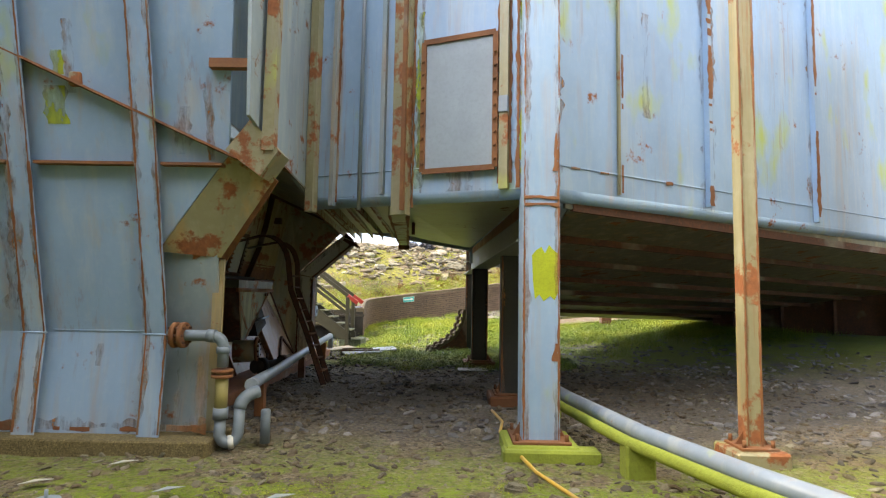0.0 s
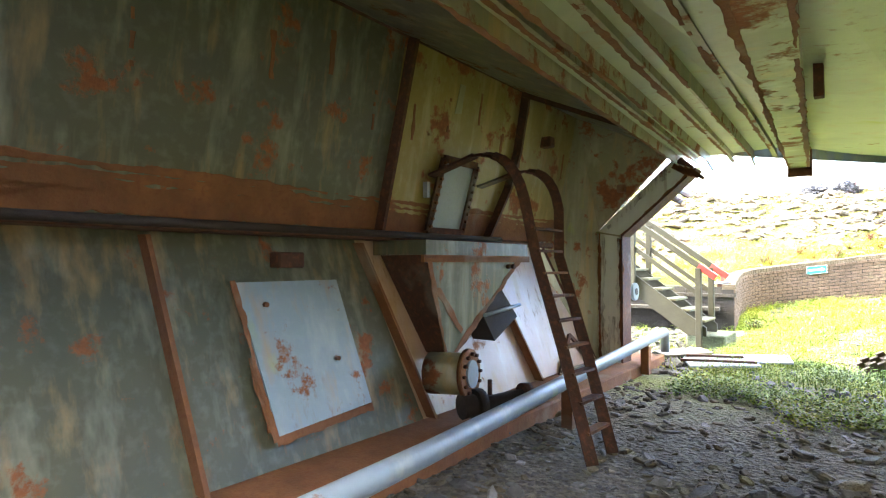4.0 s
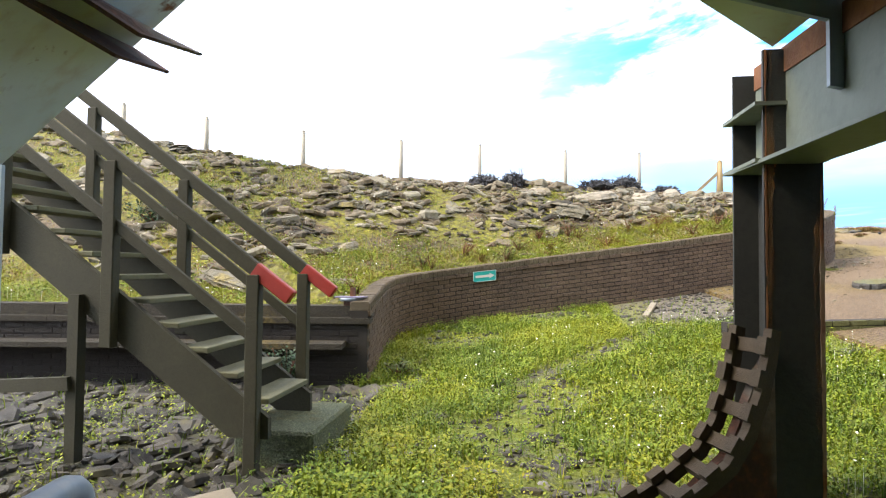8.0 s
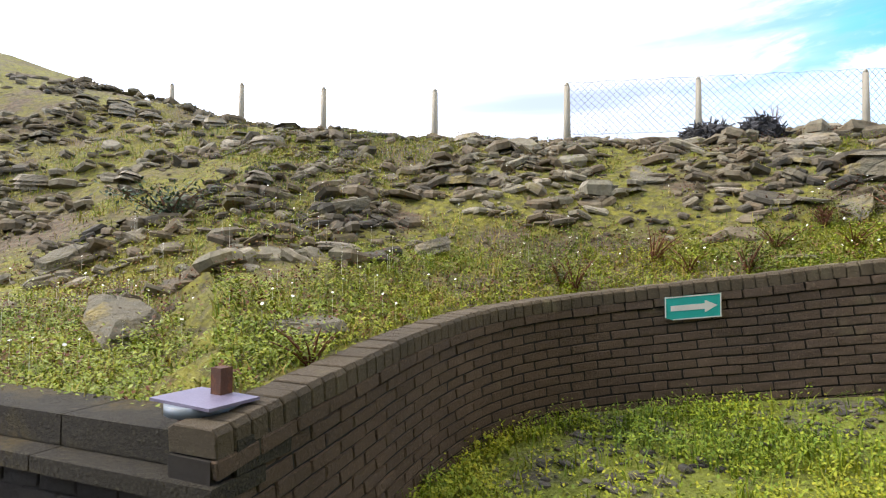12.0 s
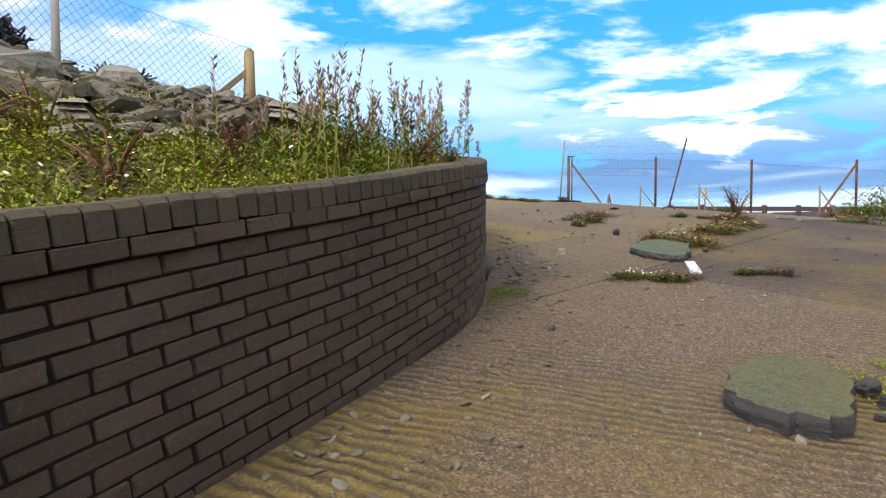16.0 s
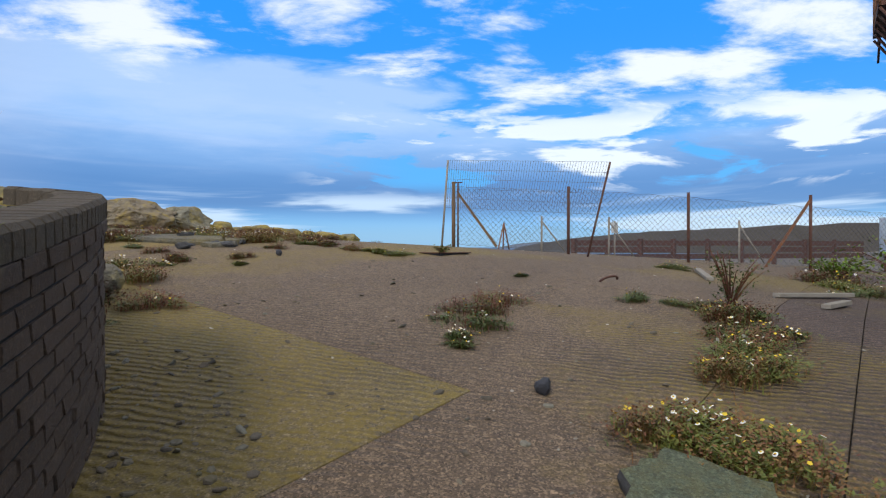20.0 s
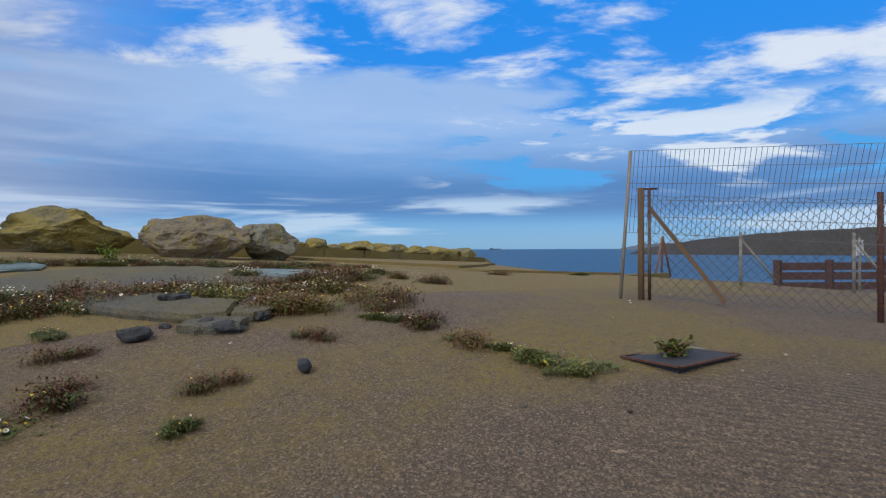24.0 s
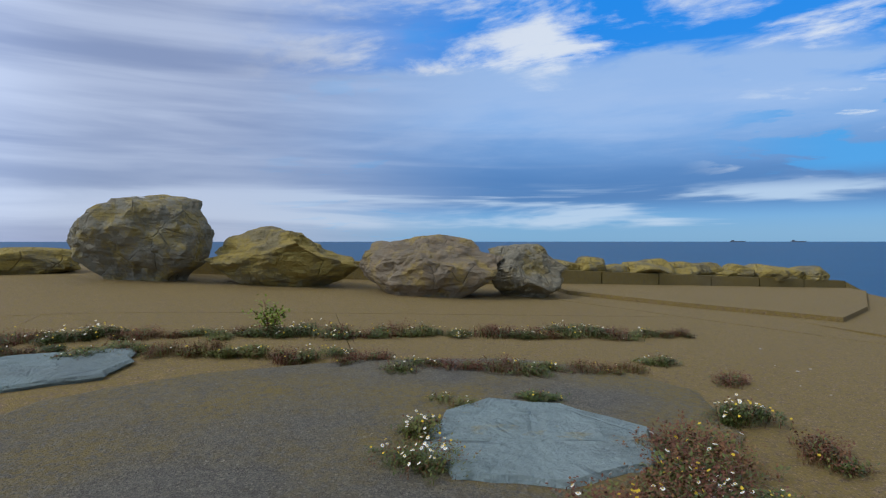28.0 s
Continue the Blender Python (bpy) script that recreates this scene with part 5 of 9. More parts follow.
    part("end_wall", prismed([(-5.3, 12.98, 0.1), (-3.26, 12.98, 0.1), (-3.26, 12.98, 1.85), (-2.34, 12.98, 2.75), (-2.34, 12.98, 3.0), (-5.3, 12.98, 3.0)], (0, 0.03, 0)), M_CREAM, t)
    part("ledge", boxed(-3.84, -3.56, 6.05, 12.2, 1.585, 1.645, 0.008), M_DARKRUST, t)
    part("ledge_pipe", tubed([(-3.53, 6.1, 1.62), (-3.53, 10.9, 1.64)], 0.028, 8), M_IRON, t)
    # loose hatch cover standing off the lower panel
    part("hatch_cover", prismed([(-3.60, 7.77, 1.26), (-3.60, 8.62, 1.26), (-3.29, 8.69, 0.37), (-3.27, 7.87, 0.32)], (0.02, 0, 0.008)), M_BLUE2, t, "grey-blue loose hatch cover sheet")
    for y, z in ((8.45, 0.72), (7.95, 1.12)):
        x = -3.60 + (1.26 - z) * 0.348 + 0.024
        part("cover_bolt", tubed([(x, y, z), (x + 0.03, y, z)], 0.018, 6), M_RUST, t)
    part("clip", boxed(-3.72, -3.60, 8.12, 8.34, 1.36, 1.47, 0.01), M_DARKRUST, t)
    bm = bmesh.new()
    for a, b, w in (((-3.275, 7.85, 0.30), (-3.295, 8.70, 0.35), 0.07), ((-3.61, 7.75, 1.28), (-3.27, 7.85, 0.30), 0.06), ((-3.47, 7.8, 0.80), (-3.30, 7.84, 0.36), 0.09)):
        ribbon(bm, Vector(a) + Vector((0.026, 0, 0)), Vector(b) + Vector((0.026, 0, 0)), w, (1, 0, 0.35), 0.003, w * 50, 0.03)
    tagged(part("rust_scale", bm, M_RUST, t), kind="stuff")
    # funnel below the ledge: tapering plates with a rolled rim and a chute box
    top = [Vector((-3.72, 9.25, 1.46)), Vector((-3.18, 9.22, 1.46)), Vector((-3.18, 10.72, 1.46)), Vector((-3.72, 10.75, 1.46))]
    low = [Vector((-3.46, 9.55, 0.62)), Vector((-3.22, 9.50, 0.62)), Vector((-3.22, 9.62, 0.62)), Vector((-3.46, 9.64, 0.62))]
    for k in range(4):
        a, b, c, d = top[k], top[(k + 1) % 4], low[(k + 1) % 4], low[k]
        part("funnel_plate", prismed([a, b, c, d], (0.012, 0, 0.004)), M_OLIVE if k % 2 else M_DARKRUST, t)
    part("funnel_rim", barred((-3.17, 9.15, 1.43), (-3.17, 10.85, 1.43), 0.035, 0.06), M_RUST, t)
    part("funnel_head", boxed(-3.74, -3.16, 9.18, 10.82, 1.46, 1.58), M_OLIVE, t)
    for k in range(2):
        part("bolt", tubed([(-3.16, 10.42 + 0.09 * k, 1.36), (-3.13, 10.42 + 0.09 * k, 1.36)], 0.022, 8), M_DARKRUST, t)
    bm = bmesh.new()
    for a, b, w in ((top[1], low[1], 0.06), (top[2], low[2], 0.07), (Vector((-3.2, 9.35, 1.2)), Vector((-3.2, 9.7, 0.8)), 0.10)):
        ribbon(bm, a + Vector((0.016, 0, 0)), b + Vector((0.016, 0, 0)), w, (1, 0, 0), 0.003, a.y, 0.03, 0.05)
    tagged(part("rust_scale", bm, M_RUST, t), kind="stuff")
    part("chute_box", prismed([(-3.20, 10.04, 0.94), (-3.20, 10.26, 0.66), (-3.20, 10.68, 0.86), (-3.20, 10.34, 1.18)], (-0.25, 0, 0)), M_IRON, t)
    part("chute_pin", tubed([(-3.16, 10.02, 0.92), (-3.16, 10.66, 0.98)], 0.018, 8), M_PIPE, t)
    # triangular angle-iron bracket near the portal
    for a, b in (((-3.38, 12.27, 0.50), (-3.24, 11.72, 0.10)), ((-3.38, 12.27, 0.50), (-3.22, 12.74, 0.10)), ((-3.24, 11.74, 0.13), (-3.22, 12.72, 0.13))):
        part("bracket_bar", barred(a, b, 0.05, 0.03, (1, 0, 0.3)), M_DARKRUST, t)
    # bolted inspection door on the upper panel
    def on(z, y, k=0.0):
        return Vector((up_x(z) + k, y, z - 0.2 * k))
    da, db, za, zb = 9.72, 10.25, 1.70, 2.36
    door = part("inspection_door", prismed([on(za, da, 0.02), on(za, db, 0.02), on(zb, db + 0.08, 0.02), on(zb, da + 0.08, 0.02)], (0.03, 0, -0.006)), M_SHEET, t, "pale bolted inspection door")
    ca, cb, cc, cd = on(za, da, 0.06), on(za, db, 0.06), on(zb, db + 0.08, 0.06), on(zb, da + 0.08, 0.06)
    for a, b in ((ca, cb), (cb, cc), (cc, cd), (cd, ca)):
        part("door_frame", barred(a, b, 0.07, 0.025, (1, 0, -0.2)), M_DARKRUST, t)
    for k in range(9):
        for a, b in ((ca, cd), (cb, cc)):
            p = a.lerp(b, 0.06 + 0.11 * k) + Vector((0.012, 0, 0))
            part("bolt", tubed([p, p + Vector((0.028, 0, -0.005))], 0.016, 6), M_RUST, door)
    part("latch", boxed(up_x(2.05) + 0.02, up_x(2.05) + 0.07, 9.62, 9.66, 1.98, 2.12), M_SHEET, door)
    # blind flange and valve low on the panel
    c = Vector((-3.05, 9.42, 0.50))
    ax = Vector((0.93, 0.20, 0.05)).normalized()
    for r, d0, d1, m in ((0.17, -0.22, 0.10, M_CREAM), (0.20, 0.10, 0.14, M_RUST), (0.11, 0.14, 0.16, M_SHEET)):
        part("nozzle", tubed([c + ax * d0, c + ax * d1], r, 18), m, t)
    for k in range(12):
        a = math.tau * k / 12
        p = c + ax * 0.14 + Vector((-0.2 * math.cos(a), math.cos(a), 0)) * 0.158 + Vector((0, 0, 0.158 * math.sin(a)))
        part("bolt", tubed([p, p + ax * 0.028], 0.015, 6), M_DARKRUST, t)
    for q, r, m in ((Vector((-2.86, 9.42, 0.27)), 0.13, M_IRON), (Vector((-2.66, 9.82, 0.30)), 0.105, M_DARKRUST)):
        part("valve_flange", tubed([q, q + Vector((0.03, 0.06, 0))], r, 16), m, t)
    part("valve_body", tubed([(-2.92, 9.32, 0.27), (-2.78, 9.58, 0.28), (-2.66, 9.84, 0.30)], [0.10, 0.06, 0.06], 12), M_IRON, t)
    part("valve_stem", tubed([(-2.80, 9.55, 0.30), (-2.80, 9.55, 0.46)], 0.02, 8), M_DARKRUST, t)
    return t


def plinths():
    single("hopper_plinth", boxed(-5.4, -2.06, 5.60, 6.2, -0.15, 0.10, 0.015), M_CONC_WALL, "low concrete plinth stained with rust", "plinth")
    single("hopper_plinth", boxed(-5.4, -2.72, 6.2, 13.95, -0.15, 0.11, 0.015), M_RUST, "rust-stained steel base rail on concrete", "plinth")


def portal_near():
    """The bent steel frame at the end of the hopper: web plate, two flanges and bolts."""
    t = thing("steel_portal", "white and blue bent steel portal leg with rust", "steel frame", "", (0, 12.93, 0))
    ins = [(-2.94, 0.05), (-2.94, 1.74), (-2.04, 2.52)]
    out = [(-3.27, 0.05), (-3.27, 1.80), (-2.33, 2.64)]
    bm = bmesh.new()
    for (a, b), (c, d) in zip(zip(ins, ins[1:]), zip(out, out[1:])):
        prism(bm, [(a[0], 0, a[1]), (b[0], 0, b[1]), (d[0], 0, d[1]), (c[0], 0, c[1])], (0, 0.02, 0))
    part("web", bm, M_PALE, t)
    for line, nm, w in ((ins, "inner_flange", 0.30), (out, "outer_flange", 0.20)):
        bm = bmesh.new()
        for a, b in zip(line, line[1:]):
            d = Vector((b[0] - a[0], 0, b[1] - a[1])).normalized()
            bar(bm, (a[0], 0.12, a[1]), Vector((b[0], 0.12, b[1])) + d * 0.008, w, 0.018, (d.z, 0, -d.x))
        part(nm, bm, M_DARKRUST if nm == "inner_flange" else M_BLUE2, t)
    part("knee_stiffener", prismed([(-2.95, -0.06, 1.75), (-3.27, -0.06, 1.81), (-3.27, -0.06, 1.79), (-2.95, -0.06, 1.73)], (0, 0.06, 0)), M_CREAM, t)
    part("foot_plate", boxed(-3.36, -2.84, -0.1, 0.34, 0.02, 0.05), M_RUST, t)
    bm = bmesh.new()
    ribbon(bm, (-3.25, -0.003, 0.1), (-3.25, -0.003, 1.8), 0.05, (0, -1, 0), 0.003, 2)
    ribbon(bm, (-2.96, -0.003, 0.1), (-2.96, -0.003, 1.7), 0.06, (0, -1, 0), 0.003, 5)
    ribbon(bm, (-2.96, -0.003, 1.75), (-2.1, -0.003, 2.49), 0.06, (0, -1, 0), 0.003, 8)
    tagged(part("rust_scale", bm, M_RUST, t), kind="stuff")
    bm = bmesh.new()
    for x0, z0, x1, z1, w in ((-3.22, 0.1, -3.22, 1.8, 0.12), (-2.99, 0.1, -2.99, 1.72, 0.09), (-3.10, 0.1, -3.08, 0.7, 0.16), (-3.14, 1.85, -2.34, 2.56, 0.10)):
        ribbon(bm, (x0, -0.002, z0), (x1, -0.002, z1), w, (0, -1, 0), 0.0012, x0 + z0, 0.03)
    tagged(part("rust_stain", bm, M_STAIN, t), kind="stuff")
    for k in range(4):
        p0 = Vector((-2.26 + 0.06 * k, -0.10, 2.60 - 0.02 * k))
        part("gusset_fin", prismed([p0, p0 + Vector((0.16, 0, -0.14)), p0 + Vector((0.14, 0, -0.17)), p0 + Vector((-0.04, 0, -0.05))], (0, 0.03, 0)), M_RUST, t)
    return t


def portal_far():
    """The broad pale plate behind it, bent the same way."""
    t = thing("steel_portal", "pale blue bent steel plate behind the portal leg", "steel frame")
    near = [Vector((-3.12, 13.36, 0.05)), Vector((-3.12, 13.36, 1.82)), Vector((-2.14, 13.36, 2.60))]
    far = [Vector((-3.36, 14.28, 0.05)), Vector((-3.36, 14.28, 1.85)), Vector((-2.22, 14.28, 2.77))]
    for k, nm in ((0, "leg_plate"), (1, "slope_plate")):
        part(nm, prismed([near[k], near[k + 1], far[k + 1], far[k]], (-0.025, 0, 0.012)), M_PALE, t)
    part("end_flange", prismed([far[0], far[1], far[1] + Vector((-0.3, 0, 0)), far[0] + Vector((-0.3, 0, 0))], (0, 0.02, 0)), M_BLUE2, t)
    part("edge_flange", prismed([near[0], near[1], near[1] + Vector((-0.22, 0, 0.02)), near[0] + Vector((-0.22, 0, 0))], (0, 0.02, 0)), M_DARKRUST, t)
    part("edge_flange", prismed([near[1], near[2], near[2] + Vector((-0.18, 0, 0.16)), near[1] + Vector((-0.18, 0, 0.16))], (0, 0.02, 0)), M_DARKRUST, t)
    bm = bmesh.new()
    ribbon(bm, (-3.30, 13.95, 0.3), (-3.30, 13.95, 1.5), 0.05, (1, 0.35, 0), 0.003, 4)
    tagged(part("rust_scale", bm, M_RUST, t), kind="stuff")
    # stiffener blades across the slope, reaching past its free edge
    for x, z, tip in ((-2.48, 2.36, 0.12), (-2.58, 2.28, 0.05)):
        part("stiffener_blade", prismed([(x, 13.36, z), (x - 0.10, 14.28, z + 0.10), (x + tip - 0.04, 14.38, z + 0.02), (x + 0.10, 13.9, z - 0.08)], (0.014, 0, 0.010)), M_DARKRUST, t)
    return t


def ladder():
    t = thing("fixed_ladder", "rusty steel ladder with hooped rails leaning on the hopper", "ladder")
    right = [Vector((-1.87, 9.74, 0.02)), Vector((-2.20, 10.02, 0.75)), Vector((-2.57, 10.33, 1.45)), Vector((-2.62, 10.43, 1.88))]
    right += arc(right[-1], (-2.70, 10.46, 2.30), (-3.02, 10.42, 2.26), 7)[1:] + [Vector((-3.50, 10.46, 2.16))]
    left = [Vector((-1.88, 9.40, 0.02)), Vector((-2.22, 9.66, 0.75)), Vector((-2.57, 9.90, 1.45)), Vector((-2.58, 9.72, 1.92))]
    left += arc(left[-1], (-2.66, 9.66, 2.34), (-3.02, 9.66, 2.30), 7)[1:] + [Vector((-3.50, 9.68, 2.18))]
    for pts in (left, right):
        bm = bmesh.new()
        for a, b in zip(pts, pts[1:]):
            d = (b - a).normalized()
            bar(bm, a - d * 0.006, b + d * 0.006, 0.022, 0.085, Vector((0.75, 0.62, 0.1)).cross(d).cross(d))
        part("rail", bm, M_DARKRUST, t)
    rl = [(p.z, p) for p in left[:4]]
    rr2 = [(p.z, p) for p in right[:4]]

    def at(table, z):
        return Vector((lerp([(k, p.x) for k, p in table], z), lerp([(k, p.y) for k, p in table], z), z))
    for k in range(9):
        z = 0.20 + 0.185 * k
        part("rung", barred(at(rl, z), at(rr2, z), 0.075, 0.02), M_DARKRUST if k % 3 else M_RUST, t)
    return t


def column(name, x, y, top, w=0.30, material=None, label="", pad=True, mat_pad=None, z0=0.0, dp=None):
    """An I-section column with base plate, bolts and pad."""
    t = thing(name, label, "column", "columns under the silo", (x, y, z0))
    m = material or M_COLUMN
    h = w / 2
    zb = 0.12 if pad else 0.02
    e = (dp or w) / 2
    part("flange", boxed(-h, h, -e, -e + 0.02, zb, top - z0), m, t)
    part("flange", boxed(-h, h, e - 0.02, e, zb, top - z0), m, t)
    part("web", boxed(-0.008, 0.008, -e + 0.02, e - 0.02, zb, top - z0), m, t)
    if dp is None:
        part("side_plate", boxed(h - 0.014, h - 0.002, -h + 0.02, h - 0.02, zb, top - z0), m, t)
        part("side_plate", boxed(-h + 0.002, -h + 0.014, -h + 0.02, h - 0.02, zb, top - z0), m, t)
    bm = bmesh.new()
    for k, sx in enumerate((-1, 1)):
        ribbon(bm, (sx * (h - 0.012), -e - 0.002, zb), (sx * (h - 0.012), -e - 0.002, top - z0), 0.024, (0, -1, 0), 0.003, x * 7 + k, 0.03, 0.1)
    tagged(part("rust_scale", bm, M_RUST, t), kind="stuff")
    bm = bmesh.new()
    for k, (sx, ww) in enumerate(((-0.8, 0.22), (0.8, 0.2))):
        ribbon(bm, (sx * h, -e - 0.0025, zb), (sx * h, -e - 0.0025, top - z0), w * ww, (0, -1, 0), 0.0012, x * 3 + k, 0.03)
    tagged(part("rust_stain", bm, M_STAIN, t), kind="stuff")
    part("base_plate", boxed(-h - 0.09, h + 0.09, -e - 0.09, e + 0.09, zb - 0.025, zb, 0.004), M_RUST, t)
    for i in (-1, 1):
        for j in (-1, 1):
            part("anchor_bolt", tubed([(i * (h + 0.05), j * (e + 0.05), zb), (i * (h + 0.05), j * (e + 0.05), zb + 0.06)], 0.018, 6), M_RUST, t)
        part("base_gusset", prismed([(i * h, -0.01, zb), (i * (h + 0.07), -0.01, zb), (i * h, -0.01, zb + 0.12)], (0, 0.02, 0)), M_RUST, t)
    if pad:
        part("pad", boxed(-h - 0.16, h + 0.16, -h - 0.16, h + 0.16, -0.2, zb - 0.025, 0.02), mat_pad or M_RUST, t)
    return t


def silo():
    t = thing("steel_silo", "pale blue steel silo carried on columns, streaked with rust", "silo")
    ZB = 2.44
    L0, C, R0 = Vector((-1.62, 6.98, ZB)), Vector((0.78, 6.02, ZB)), Vector((13.2, 13.19, ZB))
    up = Vector((0, 0, 4.6))
    for a, b, m in ((L0, C, M_BLUE), (C, R0, M_BLUE)):
        d = (b - a).normalized()
        nrm = Vector((d.y, -d.x, 0))
        part("wall_panel", prismed([a, b, b + up, a + up], -nrm * 0.03), m, t)
        # rolled lower edge
        part("bottom_edge", tubed([a - nrm * 0.097 + Vector((0, 0, 0.01)), b - nrm * 0.10 + Vector((0, 0, 0.01))], 0.10, 14), m, t)
        part("weld_bead", tubed([a + nrm * 0.003 + Vector((0, 0, 0.27)), b + nrm * 0.003 + Vector((0, 0, 0.27))], 0.008, 6), M_BLUE, t)
    d = (C - L0).normalized()
    n = Vector((d.y, -d.x, 0))

    def on(k, z, o=0.0):
        return L0 + d * k + n * o + Vector((0, 0, z - ZB))
    ln = (C - L0).length
    # stiffeners of the left face
    for k, w, dp, z0, m in ((0.05, 0.10, 0.10, 2.30, M_CREAM), (0.34, 0.05, 0.07, 2.36, M_BLUE2), (0.95, 0.05, 0.05, 2.46, M_BLUE2), (1.14, 0.17, 0.12, 2.22, M_CREAM), (1.26, 0.04, 0.16, 2.26, M_RUST), (2.28, 0.09, 0.06, 2.44, M_CREAM)):
        part("stiffener", prismed([on(k, z0, 0.002), on(k + w, z0, 0.002), on(k + w, 7.0, 0.002), on(k, 7.0, 0.002)], n * dp), m, t)
    part("conduit", tubed([on(0.72, 2.30, 0.06), on(0.72, 7.0, 0.06)], 0.022, 8), M_PIPE, t)
    bm = bmesh.new()
    for k, z0 in ((0.40, 2.40), (1.12, 2.3), (1.33, 2.3), (2.27, 2.5), (2.38, 2.5), (2.46, 2.45)):
        ribbon(bm, on(k, z0, 0.012), on(k, 6.9, 0.012), 0.045, n, 0.004, k, 0.03, 0.12)
    tagged(part("rust_scale", bm, M_RUST, t), kind="stuff")
    bm = bmesh.new()
    for k, z0, z1, w in ((0.10, 2.35, 6.9, 0.09), (0.37, 2.4, 6.9, 0.08), (1.22, 2.25, 6.9, 0.14), (1.42, 2.45, 6.9, 0.10), (2.33, 2.45, 6.9, 0.12), (2.48, 2.5, 5.0, 0.16), (1.85, 2.45, 2.66, 0.5)):
        ribbon(bm, on(k, z0, 0.006), on(k, z1, 0.006), w, n, 0.0012, k + 9, 0.03)
    tagged(part("rust_stain", bm, M_STAIN, t), kind="stuff")
    bm = bmesh.new()
    for k, z0, z1, w in ((1.40, 2.5, 4.4, 0.12), (2.52, 2.5, 4.6, 0.10)):
        ribbon(bm, on(k, z0, 0.008), on(k, z1, 0.008), w, n, 0.0012, k + 5, 0.03)
    tagged(part("algae_streak", bm, M_ALGAE, t), kind="stuff")
    # bolted door
    k0, k1, z0, z1 = 1.46, 2.24, 2.66, 4.03
    door = part("inspection_door", prismed([on(k0, z0, 0.02), on(k1, z0, 0.02), on(k1, z1, 0.02), on(k0, z1, 0.02)], n * 0.03), M_SHEET, t, "pale bolted steel door with rusty frame")
    for a, b in (((k0, z0), (k1, z0)), ((k0, z1), (k1, z1)), ((k0, z0), (k0, z1)), ((k1, z0), (k1, z1))):
        part("door_frame", barred(on(*a, 0.06), on(*b, 0.06), 0.055, 0.02, n), M_RUST, t)
    for i in range(9):
        for k in (k0, k1):
            p = on(k, z0 + 0.08 + 0.135 * i, 0.072)
            part("bolt", tubed([p, p + n * 0.03], 0.016, 6), M_RUST, door)
    part("latch", prismed([on(k1 + 0.04, 3.20, 0.03), on(k1 + 0.13, 3.20, 0.03), on(k1 + 0.13, 3.36, 0.03), on(k1 + 0.04, 3.36, 0.03)], n * 0.05), M_PIPE, door)
    # stiffeners of the right face
    d2 = (R0 - C).normalized()
    n2 = Vector((d2.y, -d2.x, 0))
    for k, w, dp, m in ((1.15, 0.03, 0.03, M_CREAM), (2.6, 0.06, 0.07, M_BLUE), (4.9, 0.06, 0.07, M_BLUE)):
        a = C + d2 * k + n2 * 0.002
        part("stiffener", prismed([a + Vector((0, 0, 0.05)), a + d2 * w + Vector((0, 0, 0.05)), a + d2 * w + up, a + up], n2 * dp), m, t)
    bm = bmesh.new()
    for k, z0, z1, w in ((2.63, 2.5, 5.5, 0.10), (1.16, 2.5, 4.0, 0.04), (4.93, 2.5, 6.0, 0.08)):
        a = C + d2 * k + n2 * 0.075
        ribbon(bm, (a.x, a.y, z0), (a.x, a.y, z1), w, n2, 0.003, k, 0.03, 0.42)
    st = bmesh.new()
    for k, z0, z1, w in ((2.63, 2.45, 6.0, 0.30), (2.75, 2.7, 5.0, 0.16), (0.30, 2.5, 5.5, 0.22), (3.6, 2.5, 3.3, 0.10), (4.93, 2.5, 6.0, 0.2), (1.6, 3.4, 4.6, 0.12)):
        a = C + d2 * k + n2 * 0.005
        ribbon(st, (a.x, a.y, z0), (a.x, a.y, z1), w, n2, 0.0012, k, 0.03)
    tagged(part("rust_stain", st, M_STAIN, t), kind="stuff")
    for k in (0.5, 0.9, 1.9, 3.2, 3.4):
        a = C + d2 * k + n2 * 0.012
        ribbon(bm, (a.x, a.y, 2.70), (a.x + d2.x * 0.12, a.y + d2.y * 0.12, 2.70), 0.04, n2, 0.003, k, 0.02)
    tagged(part("rust_scale", bm, M_RUST, t), kind="stuff")
    # soffit over the passage, peaked, with plate ribs
    fr = [(-1.62, 7.05, 2.50), (-1.20, 6.95, 2.49), (-0.7, 6.76, 2.46), (0.84, 6.10, 2.42)]
    bk = [(-2.42, 13.78, 2.80), (-1.15, 13.86, 2.84), (-0.7, 14.05, 2.74), (0.50, 15.15, 2.60)]
    for i in range(3):
        part("soffit_plate", prismed([fr[i], fr[i + 1], bk[i + 1], bk[i]], (0, 0, 0.03)), M_UNDER, t)
    for k, (xa, xb, dp) in enumerate(((-1.62, -2.42, 0.11), (-1.53, -2.26, 0.05), (-1.40, -2.07, 0.10), (-1.26, -1.84, 0.05), (-1.10, -1.57, 0.10), (-0.95, -1.36, 0.05))):
        za, zb = 2.50, lerp([(-2.42, 2.80), (-1.15, 2.84)], xb)
        bm = prismed([(xa, 7.0, za + 0.01), (xb, 13.80, zb + 0.01), (xb, 13.95, zb - dp * 1.9), (xb, 13.6, zb - dp), (xa, 7.0, za - dp)], (0.018 if k % 2 == 0 else 0.05, 0, 0))
        part("soffit_rib", bm, M_CREAM, t)
        rb = bmesh.new()
        ribbon(rb, (xa + 0.01, 7.0, za - dp - 0.001), (xb + 0.01, 13.6, zb - dp - 0.001), 0.045, (0, 0, -1), 0.003, k, 0.05, 0.22)
        tagged(part("rust_scale", rb, M_RUST, t), kind="stuff")
    part("soffit_channel", barred((-0.55, 6.75, 2.36), (-1.06, 13.75, 2.64), 0.22, 0.20), M_CREAM, t)
